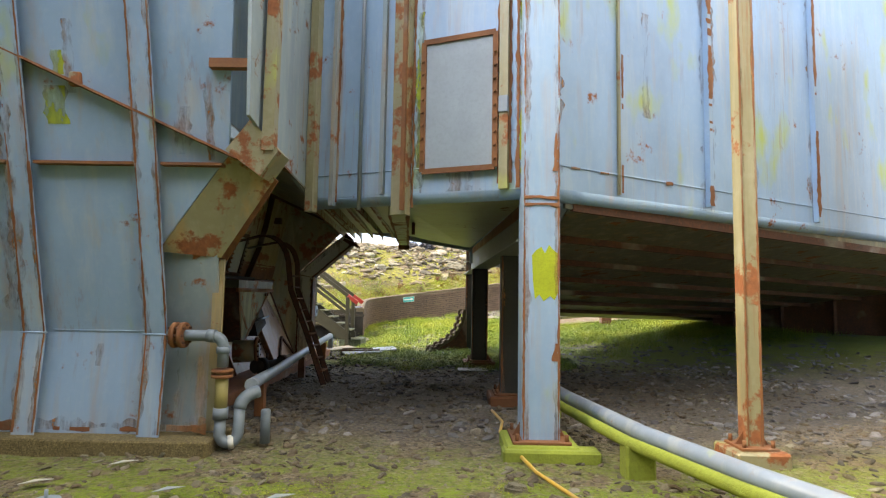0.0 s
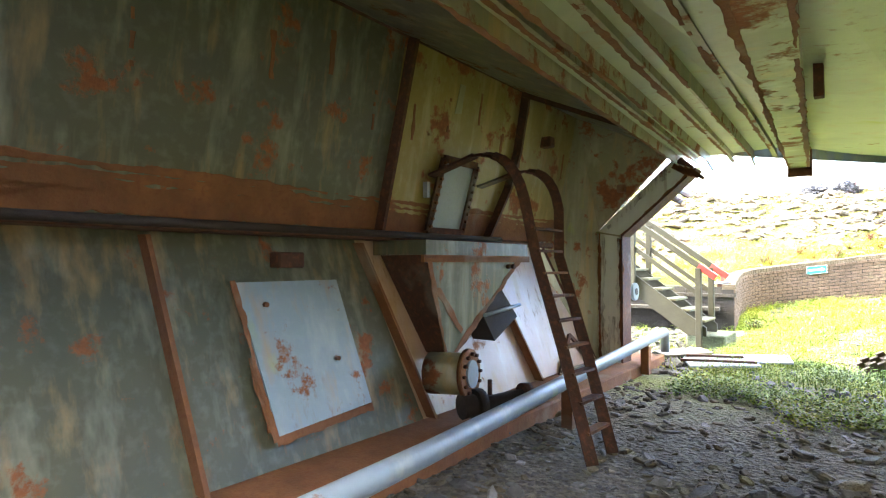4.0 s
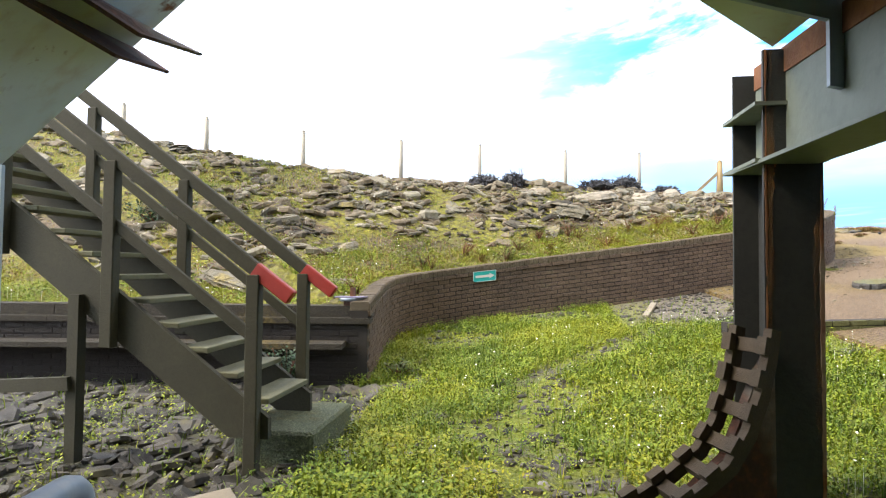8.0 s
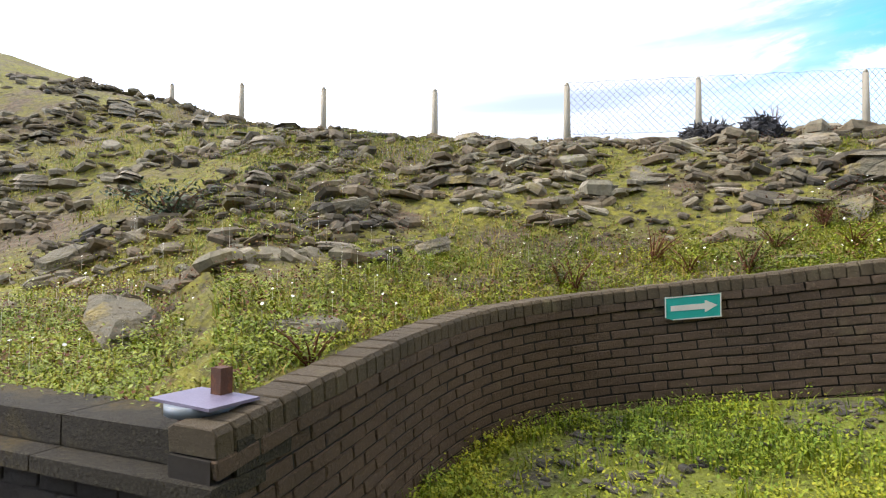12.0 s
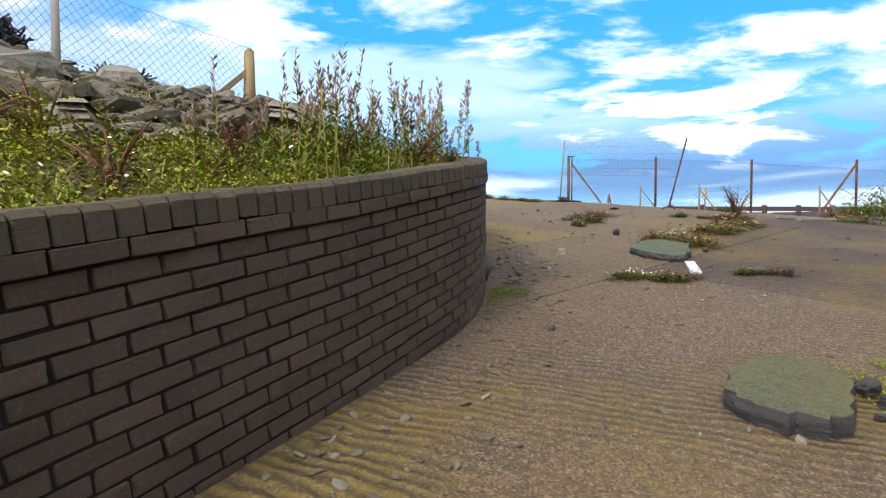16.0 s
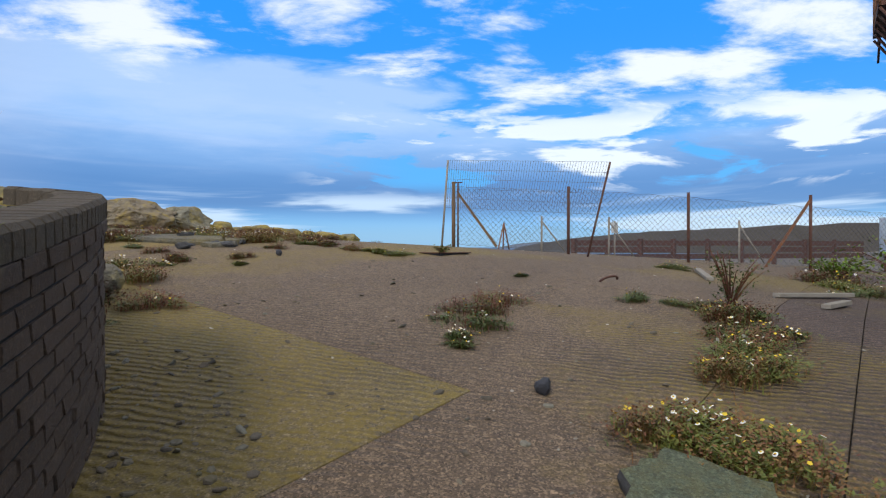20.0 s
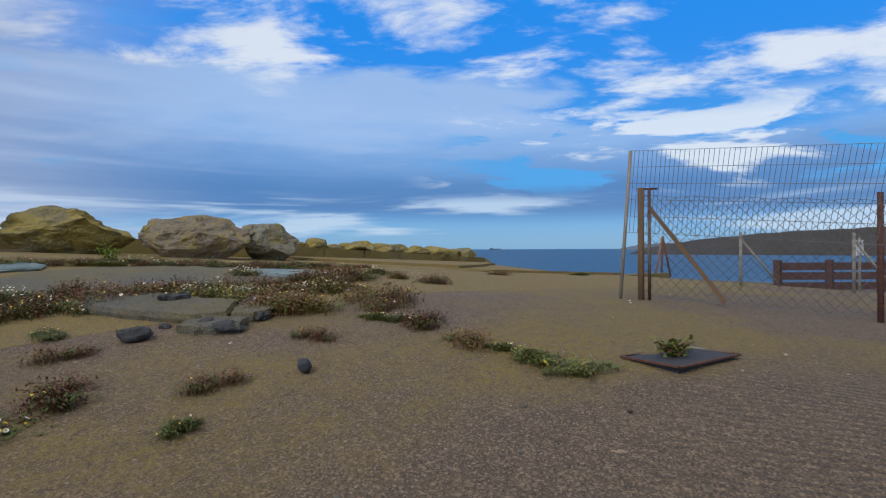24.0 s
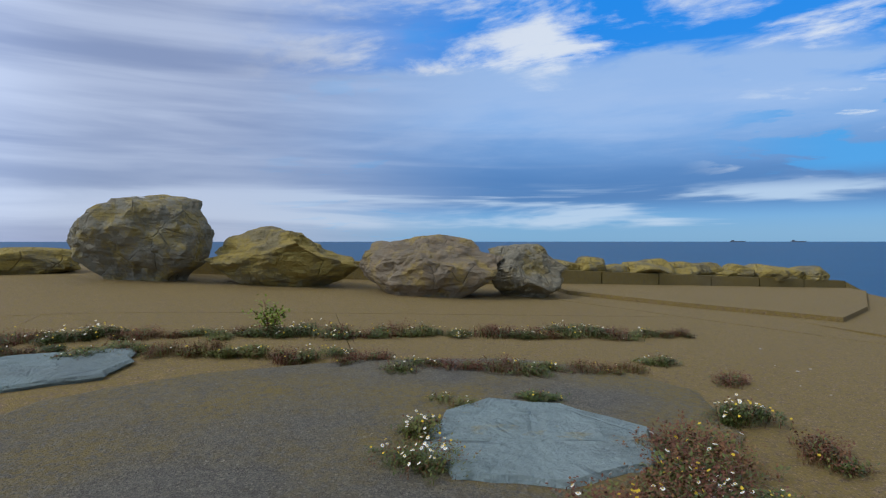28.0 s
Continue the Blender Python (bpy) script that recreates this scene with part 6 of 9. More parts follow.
    part("channel_end", boxed(-1.18, -0.93, 13.72, 13.80, 2.44, 2.76), M_RUST, t)
    rb = bmesh.new()
    for o in (-0.10, 0.10):
        ribbon(rb, (-0.55 + o, 6.75, 2.258), (-1.06 + o, 13.7, 2.538), 0.05, (0, 0, -1), 0.003, 4 + o, 0.05, 0.1)
    tagged(part("rust_scale", rb, M_RUST, t), kind="stuff")
    part("hanging_bracket", boxed(-0.60, -0.55, 9.6, 9.68, 2.36, 2.60), M_DARKRUST, t)
    # main beam along the columns, and the sheeting behind it
    for nm, x0, x1, z0, z1, m in (("beam_flange", 0.68, 1.00, 1.95, 1.97, M_BEAM), ("beam_web", 0.835, 0.85, 1.97, 2.42, M_BEAM), ("web_stain", 0.826, 0.834, 2.28, 2.42, M_RUST)):
        rise = 0.0 if nm == "beam_flange" else 0.18
        bm = bmesh.new()
        a0, b0 = Vector((x0, 6.3, z0)), Vector((x0 - 0.29, 15.5, z0 + (rise if nm == "web_stain" else 0)))
        wv = Vector((x1 - x0, 0, 0))
        vs = [bm.verts.new(q) for q in (a0, a0 + wv, b0 + wv, b0, a0 + Vector((0, 0, z1 - z0)), a0 + wv + Vector((0, 0, z1 - z0)), b0 + wv + Vector((0, 0, z1 - b0.z + rise)), b0 + Vector((0, 0, z1 - b0.z + rise)))]
        for f in ((3, 2, 1, 0), (4, 5, 6, 7), (0, 1, 5, 4), (1, 2, 6, 5), (2, 3, 7, 6), (3, 0, 4, 7)):
            bm.faces.new([vs[i] for i in f])
        part(nm, bm, m, t)
    # dark plate added to close a bright slit behind the lower edge
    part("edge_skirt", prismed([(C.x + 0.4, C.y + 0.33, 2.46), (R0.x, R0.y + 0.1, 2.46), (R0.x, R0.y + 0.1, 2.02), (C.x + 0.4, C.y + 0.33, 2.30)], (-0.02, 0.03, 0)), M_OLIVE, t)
    # underside of the right part, sloping down to the back; shade is in its dark olive
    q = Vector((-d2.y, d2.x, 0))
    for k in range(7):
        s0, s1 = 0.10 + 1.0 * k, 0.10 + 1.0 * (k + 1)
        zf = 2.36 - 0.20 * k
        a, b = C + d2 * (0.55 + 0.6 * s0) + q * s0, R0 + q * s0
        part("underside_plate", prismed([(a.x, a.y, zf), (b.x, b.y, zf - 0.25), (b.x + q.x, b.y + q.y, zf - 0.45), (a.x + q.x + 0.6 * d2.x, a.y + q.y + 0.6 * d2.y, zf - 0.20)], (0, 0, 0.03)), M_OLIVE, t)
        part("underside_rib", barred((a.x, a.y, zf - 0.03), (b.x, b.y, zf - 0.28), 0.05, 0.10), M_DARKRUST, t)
    # dark ribbed wall, added to shut out light and give the void its shade
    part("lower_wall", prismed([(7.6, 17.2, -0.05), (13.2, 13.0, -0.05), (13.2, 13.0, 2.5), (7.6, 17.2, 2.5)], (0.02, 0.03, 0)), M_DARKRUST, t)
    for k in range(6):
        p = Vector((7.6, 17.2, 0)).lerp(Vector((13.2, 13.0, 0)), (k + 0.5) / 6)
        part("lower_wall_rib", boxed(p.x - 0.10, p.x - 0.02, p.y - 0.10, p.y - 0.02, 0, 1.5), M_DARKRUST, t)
    # vessel wall between the hopper and the front
    part("wall_panel", prismed([(-1.66, 5.2, 2.86), (-1.62, 6.98, 2.5), (-1.62, 6.98, 7.0), (-1.70, 5.0, 7.0)], (-0.03, 0, 0)), M_BLUE2, t)
    part("upper_side", prismed([(-2.44, 6.0, 3.3), (-2.44, 13.8, 3.0), (-2.44, 13.8, 7.0), (-2.44, 6.0, 7.0)], (-0.03, 0, 0)), M_BLUE2, t)
    # top and far sides close the vessel
    part("roof_plate", prismed([(-2.3, 7.0, 7.04), (0.78, 6.0, 7.04), (13.2, 13.19, 7.04), (7.6, 17.2, 7.04), (-2.3, 14.0, 7.04)], (0, 0, 0.03)), M_BLUE2, t)
    part("rear_wall", prismed([(-2.3, 13.75, 2.86), (0.5, 14.6, 2.5), (0.5, 14.6, 7.0), (-2.3, 13.75, 7.0)], (0, -0.03, 0)), M_BLUE2, t)
    part("rear_wall", prismed([(0.5, 14.6, 2.2), (7.6, 17.2, 1.5), (7.6, 17.2, 7.0), (0.5, 14.6, 7.0)], (0, -0.03, 0)), M_BLUE2, t)
    return t


def pipe_run(name, label, pts, r, material, supports=(), flanges=()):
    t = thing(name, label, "pipe")
    part("pipe", tubed(pts, r, 12), material, t)
    for s in supports:
        part("support", boxed(s[0] - 0.05, s[0] + 0.05, s[1] - 0.05, s[1] + 0.05, 0.0, s[2]), M_RUST, t)
    for p, q, rr in flanges:
        part("flange", tubed([p, q], rr, 14), M_RUST, t)
    return t


def plant():
    hopper()
    plinths()
    portal_near()
    portal_far()
    ladder()
    silo()
    column("silo_column", 0.86, 6.02, 6.9, 0.34, M_BLUE, "pale blue steel column with lime algae patch on mossy pad", True, M_MOSSBLOCK)
    c1 = [o for o in bpy.data.objects if o.name == "silo_column"][0]
    bm = bmesh.new()
    out = [(-0.06, 1.38), (-0.02, 1.42), (0.02, 1.36), (0.08, 1.41), (0.12, 1.37), (0.15, 1.44), (0.15, 1.80), (0.10, 1.84), (0.07, 1.88), (0.03, 1.80), (0.00, 1.86), (-0.05, 1.83), (-0.09, 1.78), (-0.08, 1.56)]
    prism(bm, [(x, -0.1705, z) for x, z in out], (0, -0.0025, 0))
    part("algae_patch", bm, M_LIME, c1, "bright lime algae patch")
    bm = bmesh.new()
    for z in (2.26, 2.32):
        ribbon(bm, (-0.16, -0.175, z), (0.16, -0.175, z), 0.06, (0, -1, 0), 0.006, z, 0.03)
    for z, w in ((0.9, 0.08), (2.75, 0.18)):
        ribbon(bm, (0.13, -0.174, z - w), (0.135, -0.174, z + w), 0.06, (0, -1, 0), 0.004, z, 0.02)
    part("rust_band", bm, M_RUST, c1)
    column("silo_column", 0.86, 8.45, 1.95, 0.28, M_COLUMN, "weathered steel column on rusty base, darkened for the silo's shade")
    column("silo_column", 0.64, 12.38, 1.95, 0.32, M_COLUMN, "weathered steel column on rusty base, darkened for the silo's shade")
    ca = column("silo_column", 0.59, 15.36, 2.58, 0.30, M_COLUMN, "weathered steel column on rusty base, darkened for the silo's shade", False, None, -0.03, 0.46)
    for z in (1.99, 2.30):
        part("stiffener", boxed(-0.20, 0.17, -0.25, 0.25, z, z + 0.02), M_BEAM, ca)
    column("silo_column", 2.16, 16.0, 2.3, 0.17, M_RUST, "slim rusty steel column", True)
    column("silo_column", 4.9, 18.6, 1.62, 0.30, M_DARKRUST, "short dark rusted column", False)
    column("silo_column", 2.74, 5.86, 6.9, 0.15, M_CREAM, "slim pale column flaking with rust", True, M_CREAM)
    # stub flange on the far portal
    st = thing("pipe_stub", "rusty flanged pipe stub on the portal", "pipe")
    part("stub", tubed([(-3.22, 13.56, 1.0), (-3.02, 13.56, 1.0)], 0.06, 12), M_RUST, st)
    part("stub_flange", tubed([(-3.02, 13.56, 1.0), (-2.98, 13.56, 1.0)], 0.12, 16), M_PIPE, st)
    # black disc on the flange face stands in for the bore's shade
    part("bore", tubed([(-2.979, 13.56, 1.0), (-2.972, 13.56, 1.0)], 0.05, 12), M_BLACK, st)
    # drain pipework at the hopper's foot
    d = thing("drain_pipe", "grey plastic drain pipe with a yellowed length and rusty flanges", "pipe")
    e = [(-2.52, 5.78, 1.00), (-2.30, 5.78, 1.00)] + arc((-2.14, 5.78, 1.00), (-2.02, 5.79, 1.00), (-2.02, 5.80, 0.88), 6) + [(-2.02, 5.80, 0.72)]
    part("upper_bend", tubed(e, 0.050, 14), M_PLASTIC, d)
    part("elbow_socket", tubed([(-2.16, 5.78, 1.00), (-2.09, 5.78, 0.995)], 0.060, 14), M_PLASTIC, d)
    part("elbow_socket", tubed([(-2.02, 5.80, 0.90), (-2.02, 5.80, 0.84)], 0.060, 14), M_PLASTIC, d)
    part("yellowed_length", tubed([(-2.02, 5.80, 0.66), (-2.02, 5.80, 0.34)], 0.056, 14), M_YELLOWED, d, "yellowed pipe length")
    part("coupling", tubed([(-2.02, 5.80, 0.36), (-2.02, 5.80, 0.26)], 0.066, 14), M_PLASTIC, d)
    part("trap", tubed([(-2.02, 5.80, 0.26), (-2.02, 5.80, 0.14)] + arc((-2.02, 5.80, 0.12), (-2.00, 5.80, 0.04), (-1.93, 5.82, 0.05), 5) + arc((-1.93, 5.82, 0.05), (-1.87, 5.84, 0.06), (-1.87, 5.85, 0.16), 5)[1:] + [(-1.87, 5.86, 0.36)], 0.050, 14), M_PLASTIC, d)
    part("trap_collar", tubed([(-1.945, 5.815, 0.05), (-1.90, 5.83, 0.055)], 0.062, 14), M_WHITE, d)
    part("outlet_bend", tubed(arc((-1.87, 5.86, 0.34), (-1.87, 5.88, 0.46), (-1.74, 5.98, 0.48), 6), 0.058, 14), M_PLASTIC, d)
    for x0, x1, z0, z1, r in ((-2.47, -2.43, 1, 1, 0.115), (-2.40, -2.36, 1, 1, 0.115)):
        part("flange", tubed([(x0, 5.78, z0), (x1, 5.78, z1)], r, 18), M_RUST, d)
    for z in (0.70, 0.655):
        part("flange", tubed([(-2.02, 5.80, z), (-2.02, 5.80, z - 0.03)], 0.095, 18), M_RUST, d)
    for k in range(8):
        a = math.tau * k / 8
        part("bolt", tubed([(-2.49, 5.78 + 0.09 * math.cos(a), 1 + 0.09 * math.sin(a)), (-2.34, 5.78 + 0.09 * math.cos(a), 1 + 0.09 * math.sin(a))], 0.012, 6), M_DARKRUST, d)
    single("pipe_stub_upright", tubed([(-1.68, 6.02, 0.0), (-1.68, 6.02, 0.30), (-1.68, 6.02, 0.31)], [0.045, 0.045, 0.036], 12), M_PLASTIC, "short grey pipe stub standing in the dirt", "pipe")
    main = [(-1.90, 6.22, 0.50), (-2.02, 6.9, 0.46), (-2.2, 8.0, 0.40), (-2.5, 11.0, 0.40), (-2.74, 13.95, 0.42)] + arc((-2.75, 14.0, 0.42), (-2.77, 14.14, 0.42), (-2.77, 14.14, 0.30), 5) + [(-2.77, 14.14, 0.12)]
    pipe_run("ground_pipe", "blue-grey pipe running low along the hopper", main, 0.062, M_PIPE, ((-2.12, 7.2, 0.36), (-2.42, 10.2, 0.34), (-2.66, 12.95, 0.35)))
    gp = [(2.35, 3.6, 0.26), (2.0, 4.4, 0.27), (1.62, 5.35, 0.30), (1.35, 7.0, 0.30), (1.2, 8.6, 0.30)]
    pipe_run("mossy_pipe", "blue-grey pipe on low mossy blocks", gp, 0.070, M_PIPE)
    gp2 = [(p[0] - 0.14, p[1] - 0.02, p[2] - 0.06) for p in gp]
    pipe_run("mossy_pipe", "algae-covered channel beside a pipe", gp2, 0.050, M_MOSSBLOCK)
    for x, y in ((1.56, 5.35), (1.25, 7.6)):
        single("support_block", boxed(x - 0.12, x + 0.12, y - 0.10, y + 0.10, -0.1, 0.24, 0.02), M_MOSSBLOCK, "mossy concrete block under a pipe", "block", "pipe blocks")
    single("mossy_step", boxed(0.5, 1.35, 5.62, 5.84, -0.05, 0.08, 0.02), M_MOSSBLOCK, "moss-covered concrete kerb at a column foot", "kerb")
    hose = [(0.55, 7.6, 0.03), (0.62, 7.0, 0.03), (0.55, 6.5, 0.03), (0.60, 6.0, 0.03), (0.72, 5.2, 0.03), (1.05, 4.2, 0.03), (1.3, 3.2, 0.03)]
    single("hose", tubed(hose, 0.016, 8), M_YELLOW, "thin orange hose lying on the ground", "hose", smooth=True)
    # leaning chain track, boards and sheet on the ground
    bt = thing("bucket_chain", "rusty toothed track leaning against a column", "chain")
    prof = [(0.36, 15.06, 1.06), (0.33, 15.04, 0.90), (0.29, 15.02, 0.74), (0.22, 14.99, 0.56), (0.12, 14.95, 0.41), (-0.03, 14.90, 0.30), (-0.18, 14.84, 0.21), (-0.34, 14.78, 0.13), (-0.50, 14.72, 0.05)]
    for i, (a, b) in enumerate(zip(prof, prof[1:])):
        pa, pb = Vector(a), Vector(b)
        dd = (pb - pa).normalized()
        side = dd.cross(Vector((-0.6, -0.4, 0.8))).normalized()
        nn = side.cross(dd).normalized()
        for f in (-1, 1):
            part("side_strap", barred(pa + side * 0.10 * f - dd * 0.01, pb + side * 0.10 * f + dd * 0.01, 0.045, 0.075, nn), M_TRACK, bt)
            part("track_tooth", barred((pa + pb) / 2 + side * 0.10 * f, (pa + pb) / 2 + side * 0.10 * f + nn * 0.075, 0.05, 0.09, dd), M_TRACK, bt)
        part("cross_cleat", barred(pa.lerp(pb, 0.5) - side * 0.10, pa.lerp(pb, 0.5) + side * 0.10, 0.07, 0.05, nn), M_TRACK, bt)
    part("backing_sheet", prismed([(0.44, 15.10, 0.02), (-0.40, 14.80, 0.02), (-0.08, 14.93, 0.22), (0.16, 15.01, 0.42), (0.33, 15.07, 0.80), (0.44, 15.12, 0.98)], (0.03, -0.03, 0)), M_DARKRUST, bt)
    single("ground_sheet", boxed(0.2, 0.75, 11.35, 11.75, 0.012, 0.02), M_WHITE, "white sheet lying on the ground", "sheet")


plant()


def shed():
    """The algae-green shed beside the hopper."""
    t = thing("green_shed", "timber shed wall thick with green algae", "shed", "", (-4.36, 5.38, 0), 8)
    part("wall_core", boxed(-2.6, -0.02, 0.0, 0.06, 0, 1.92), M_WOODDARK, t)
    for k in range(12):
        w = 0.19 + 0.02 * ((k * 7) % 3)
        x0 = -2.6 + 0.215 * k
        part("plank", boxed(x0, x0 + w, -0.022 - 0.006 * (k % 2), 0.0, 0.01, 1.92 + 0.012 * ((k * 5) % 4), 0.004), M_WOODGREEN, t)
    part("dark_plank", boxed(-0.36, -0.19, -0.036, -0.029, 0.02, 1.90), M_WOODDARK, t, "bare dark board where the algae has gone")
    part("corner_post", boxed(-0.08, 0.0, 0.0, 0.16, 0, 1.96, 0.006), M_WOODGREEN, t)
    for k in range(3):
        a, b = Vector((-0.03, 0.06, 0)) + Vector((-0.51, 0.86, 0)) * 0.19 * k, Vector((-0.03, 0.06, 0)) + Vector((-0.51, 0.86, 0)) * (0.19 * k + 0.18)
        part("side_plank", prismed([a, b, b + Vector((0, 0, 1.90 - 0.02 * k)), a + Vector((0, 0, 1.90 - 0.02 * k))], (-0.03, -0.02, 0)), M_WOODDARK if k == 0 else M_WOODGREEN, t)
    part("top_rail", boxed(-2.6, 0.0, -0.03, 0.08, 1.94, 2.0, 0.006), M_WOODGREEN, t)
    part("panel_joint", boxed(-2.6, -0.72, -0.034, -0.028, 0.84, 0.855), M_WOODDARK, t)
    for x in (-0.62, -2.05):
        part("post", boxed(x, x + 0.10, -0.20, -0.10, 0, 3.9, 0.008), M_LIME, t, "bright green algae-covered post")
    for z in (1.30, 2.62):
        part("post_bolt", tubed([(-0.61, -0.205, z), (-0.61, -0.222, z)], 0.016, 8), M_IRON, t)
    part("brace", barred((-1.75, -0.17, 2.15), (-0.66, -0.17, 1.32), 0.06, 0.06), M_LIME, t)
    part("rail", barred((-2.4, -0.14, 2.95), (-0.5, -0.14, 2.70), 0.07, 0.16), M_WOODGREEN, t)
    part("rail", barred((-2.4, 0.34, 2.62), (0.0, 0.42, 2.44), 0.09, 0.18), M_WOODGREEN, t)
    for k in range(8):
        part("upper_board", boxed(-2.6 + 0.25 * k, -2.6 + 0.25 * k + 0.235, 0.52 + 0.012 * (k % 2), 0.56, 1.3, 4.6), M_WOODGREEN if k % 4 == 1 else M_WOODDARK, t)
    part("beam", barred((-0.56, 0.1, 2.62), (-0.02, 0.30, 1.86), 0.05, 0.09), M_WOODDARK, t)
    part("beam", barred((-0.50, 0.10, 2.95), (-0.04, 0.28, 2.48), 0.05, 0.10), M_WOODGREEN, t)
    part("beam", barred((-1.2, 0.30, 2.30), (-0.02, 0.30, 2.36), 0.05, 0.07), M_WOODDARK, t)
    part("back_post", boxed(-0.14, -0.04, 0.24, 0.33, 1.6, 3.8, 0.006), M_WOODDARK, t)
    part("duct", tubed([(-0.46, 0.62, 2.34), (-0.14, 0.66, 2.34)], 0.15, 18), M_PALE, t, "pale round duct end in the dark")
    part("duct_box", boxed(-0.36, -0.20, 0.44, 0.50, 2.18, 2.32, 0.006), M_BLACK, t)
    part("lamp_bracket", barred((-0.40, 0.05, 2.55), (-0.22, 0.02, 2.62), 0.02, 0.02), M_LIME, t)
    for k in range(3):
        part("cable", tubed(arc((-0.95, 0.05, 2.72 - 0.06 * k), (-0.55, 0.02, 2.25 - 0.1 * k), (-0.12, 0.2, 2.66), 8), 0.007, 6), M_BLACK, t)
    part("flue", tubed([(-0.86, 0.1, 2.3), (-0.84, 0.1, 2.62)], 0.06, 10), M_WHITE, t)
    part("old_rag", rock_mesh("old_rag", 66, 0.08, 0.05, 0.13, M_GREYWOOD, 9, 0.3, 2), None, t).location = (-0.92, 0.06, 2.05)
    part("roof_sheet", prismed([(-2.8, -0.5, 3.3), (0.1, -0.5, 3.2), (0.1, 1.6, 3.6), (-2.8, 1.6, 3.7)], (0, 0, 0.03)), M_WOODDARK, t)
    part("rusted_sheet", prismed([(-0.10, 0.36, 1.6), (0.06, 0.42, 1.55), (0.08, 0.44, 2.6), (-0.08, 0.38, 2.5)], (0.01, 0.02, 0)), M_DARKRUST, t)
    b = thing("switch_box", "orange wooden box with a small electric switch", "electrical box", "", (-4.61, 5.345, 0), 8)
    for x0, x1, z0, z1 in ((-1.42, -1.38, 0.98, 1.36), (-1.12, -1.08, 0.98, 1.36), (-1.42, -1.08, 1.32, 1.36), (-1.42, -1.08, 0.98, 1.02)):
        part("box_side", boxed(x0, x1, -0.16, -0.02, z0, z1), M_ORANGE, b)
    part("back", boxed(-1.38, -1.12, -0.05, -0.03, 1.02, 1.32), M_BLACK, b)
    part("cover", boxed(-1.36, -1.14, -0.10, -0.06, 1.16, 1.31), M_RED, b)
    part("switch", boxed(-1.31, -1.21, -0.12, -0.06, 1.035, 1.085, 0.008), M_CREAM, b)
    for k in range(5):
        part("wire", tubed(arc((-1.35 + 0.02 * k, -0.07, 1.13), (-1.29 + 0.025 * k, -0.12, 1.02 + 0.02 * (k % 2)), (-1.16 - 0.015 * k, -0.07, 1.11), 6), 0.005, 5), M_WHITE if k % 2 else M_CREAM, b)
    part("box_shelf", boxed(-1.36, -1.02, -0.14, -0.03, 0.80, 0.83, 0.004), M_WOODGREEN, b)
    part("bracket", boxed(-1.32, -1.10, -0.08, -0.03, 0.84, 0.97), M_IRON, b)
    hose = [(-0.9, -0.2, 3.0), (-0.82, -0.22, 2.0), (-0.75, -0.24, 1.2), (-0.58, -0.30, 0.5), (-0.5, -0.35, 0.04), (-0.3, -0.4, 0.03), (-0.12, -0.30, 0.03), (-0.1, -0.15, 0.03)]
    hs = single("hose", tubed([pose(-4.36, 5.38, 0, 0, 0, 8) @ Vector(p) for p in hose], 0.016, 8), M_YELLOW, "orange hose hanging down a green post", "hose")


shed()


def skylight_blockers():
    """Plain unseen walls, added behind and beside the start to cut its skylight."""
    for nm, x0, x1, y0, y1, h in (("blocker_south", -16, 16, -4.4, -4.0, 10.0), ("blocker_west", -7.8, -7.4, -4.0, 5.2, 9.5), ("blocker_east", 6.5, 6.9, -4.0, 8.8, 5.5)):
        w = tagged(new(nm), "plain grey wall added out of view to block skylight", "wall", "", "structure")
        n = max(2, int(max(x1 - x0, y1 - y0) / 4))
        for k in range(n):
            if x1 - x0 > y1 - y0:
                part("bay", boxed(x0 + (x1 - x0) * k / n, x0 + (x1 - x0) * (k + 1) / n - 0.01, y0, y1, -0.2, h), M_BLOCKER, w)
            else:
                part("bay", boxed(x0, x1, y0 + (y1 - y0) * k / n, y0 + (y1 - y0) * (k + 1) / n - 0.01, -0.2, h), M_BLOCKER, w)


skylight_blockers()

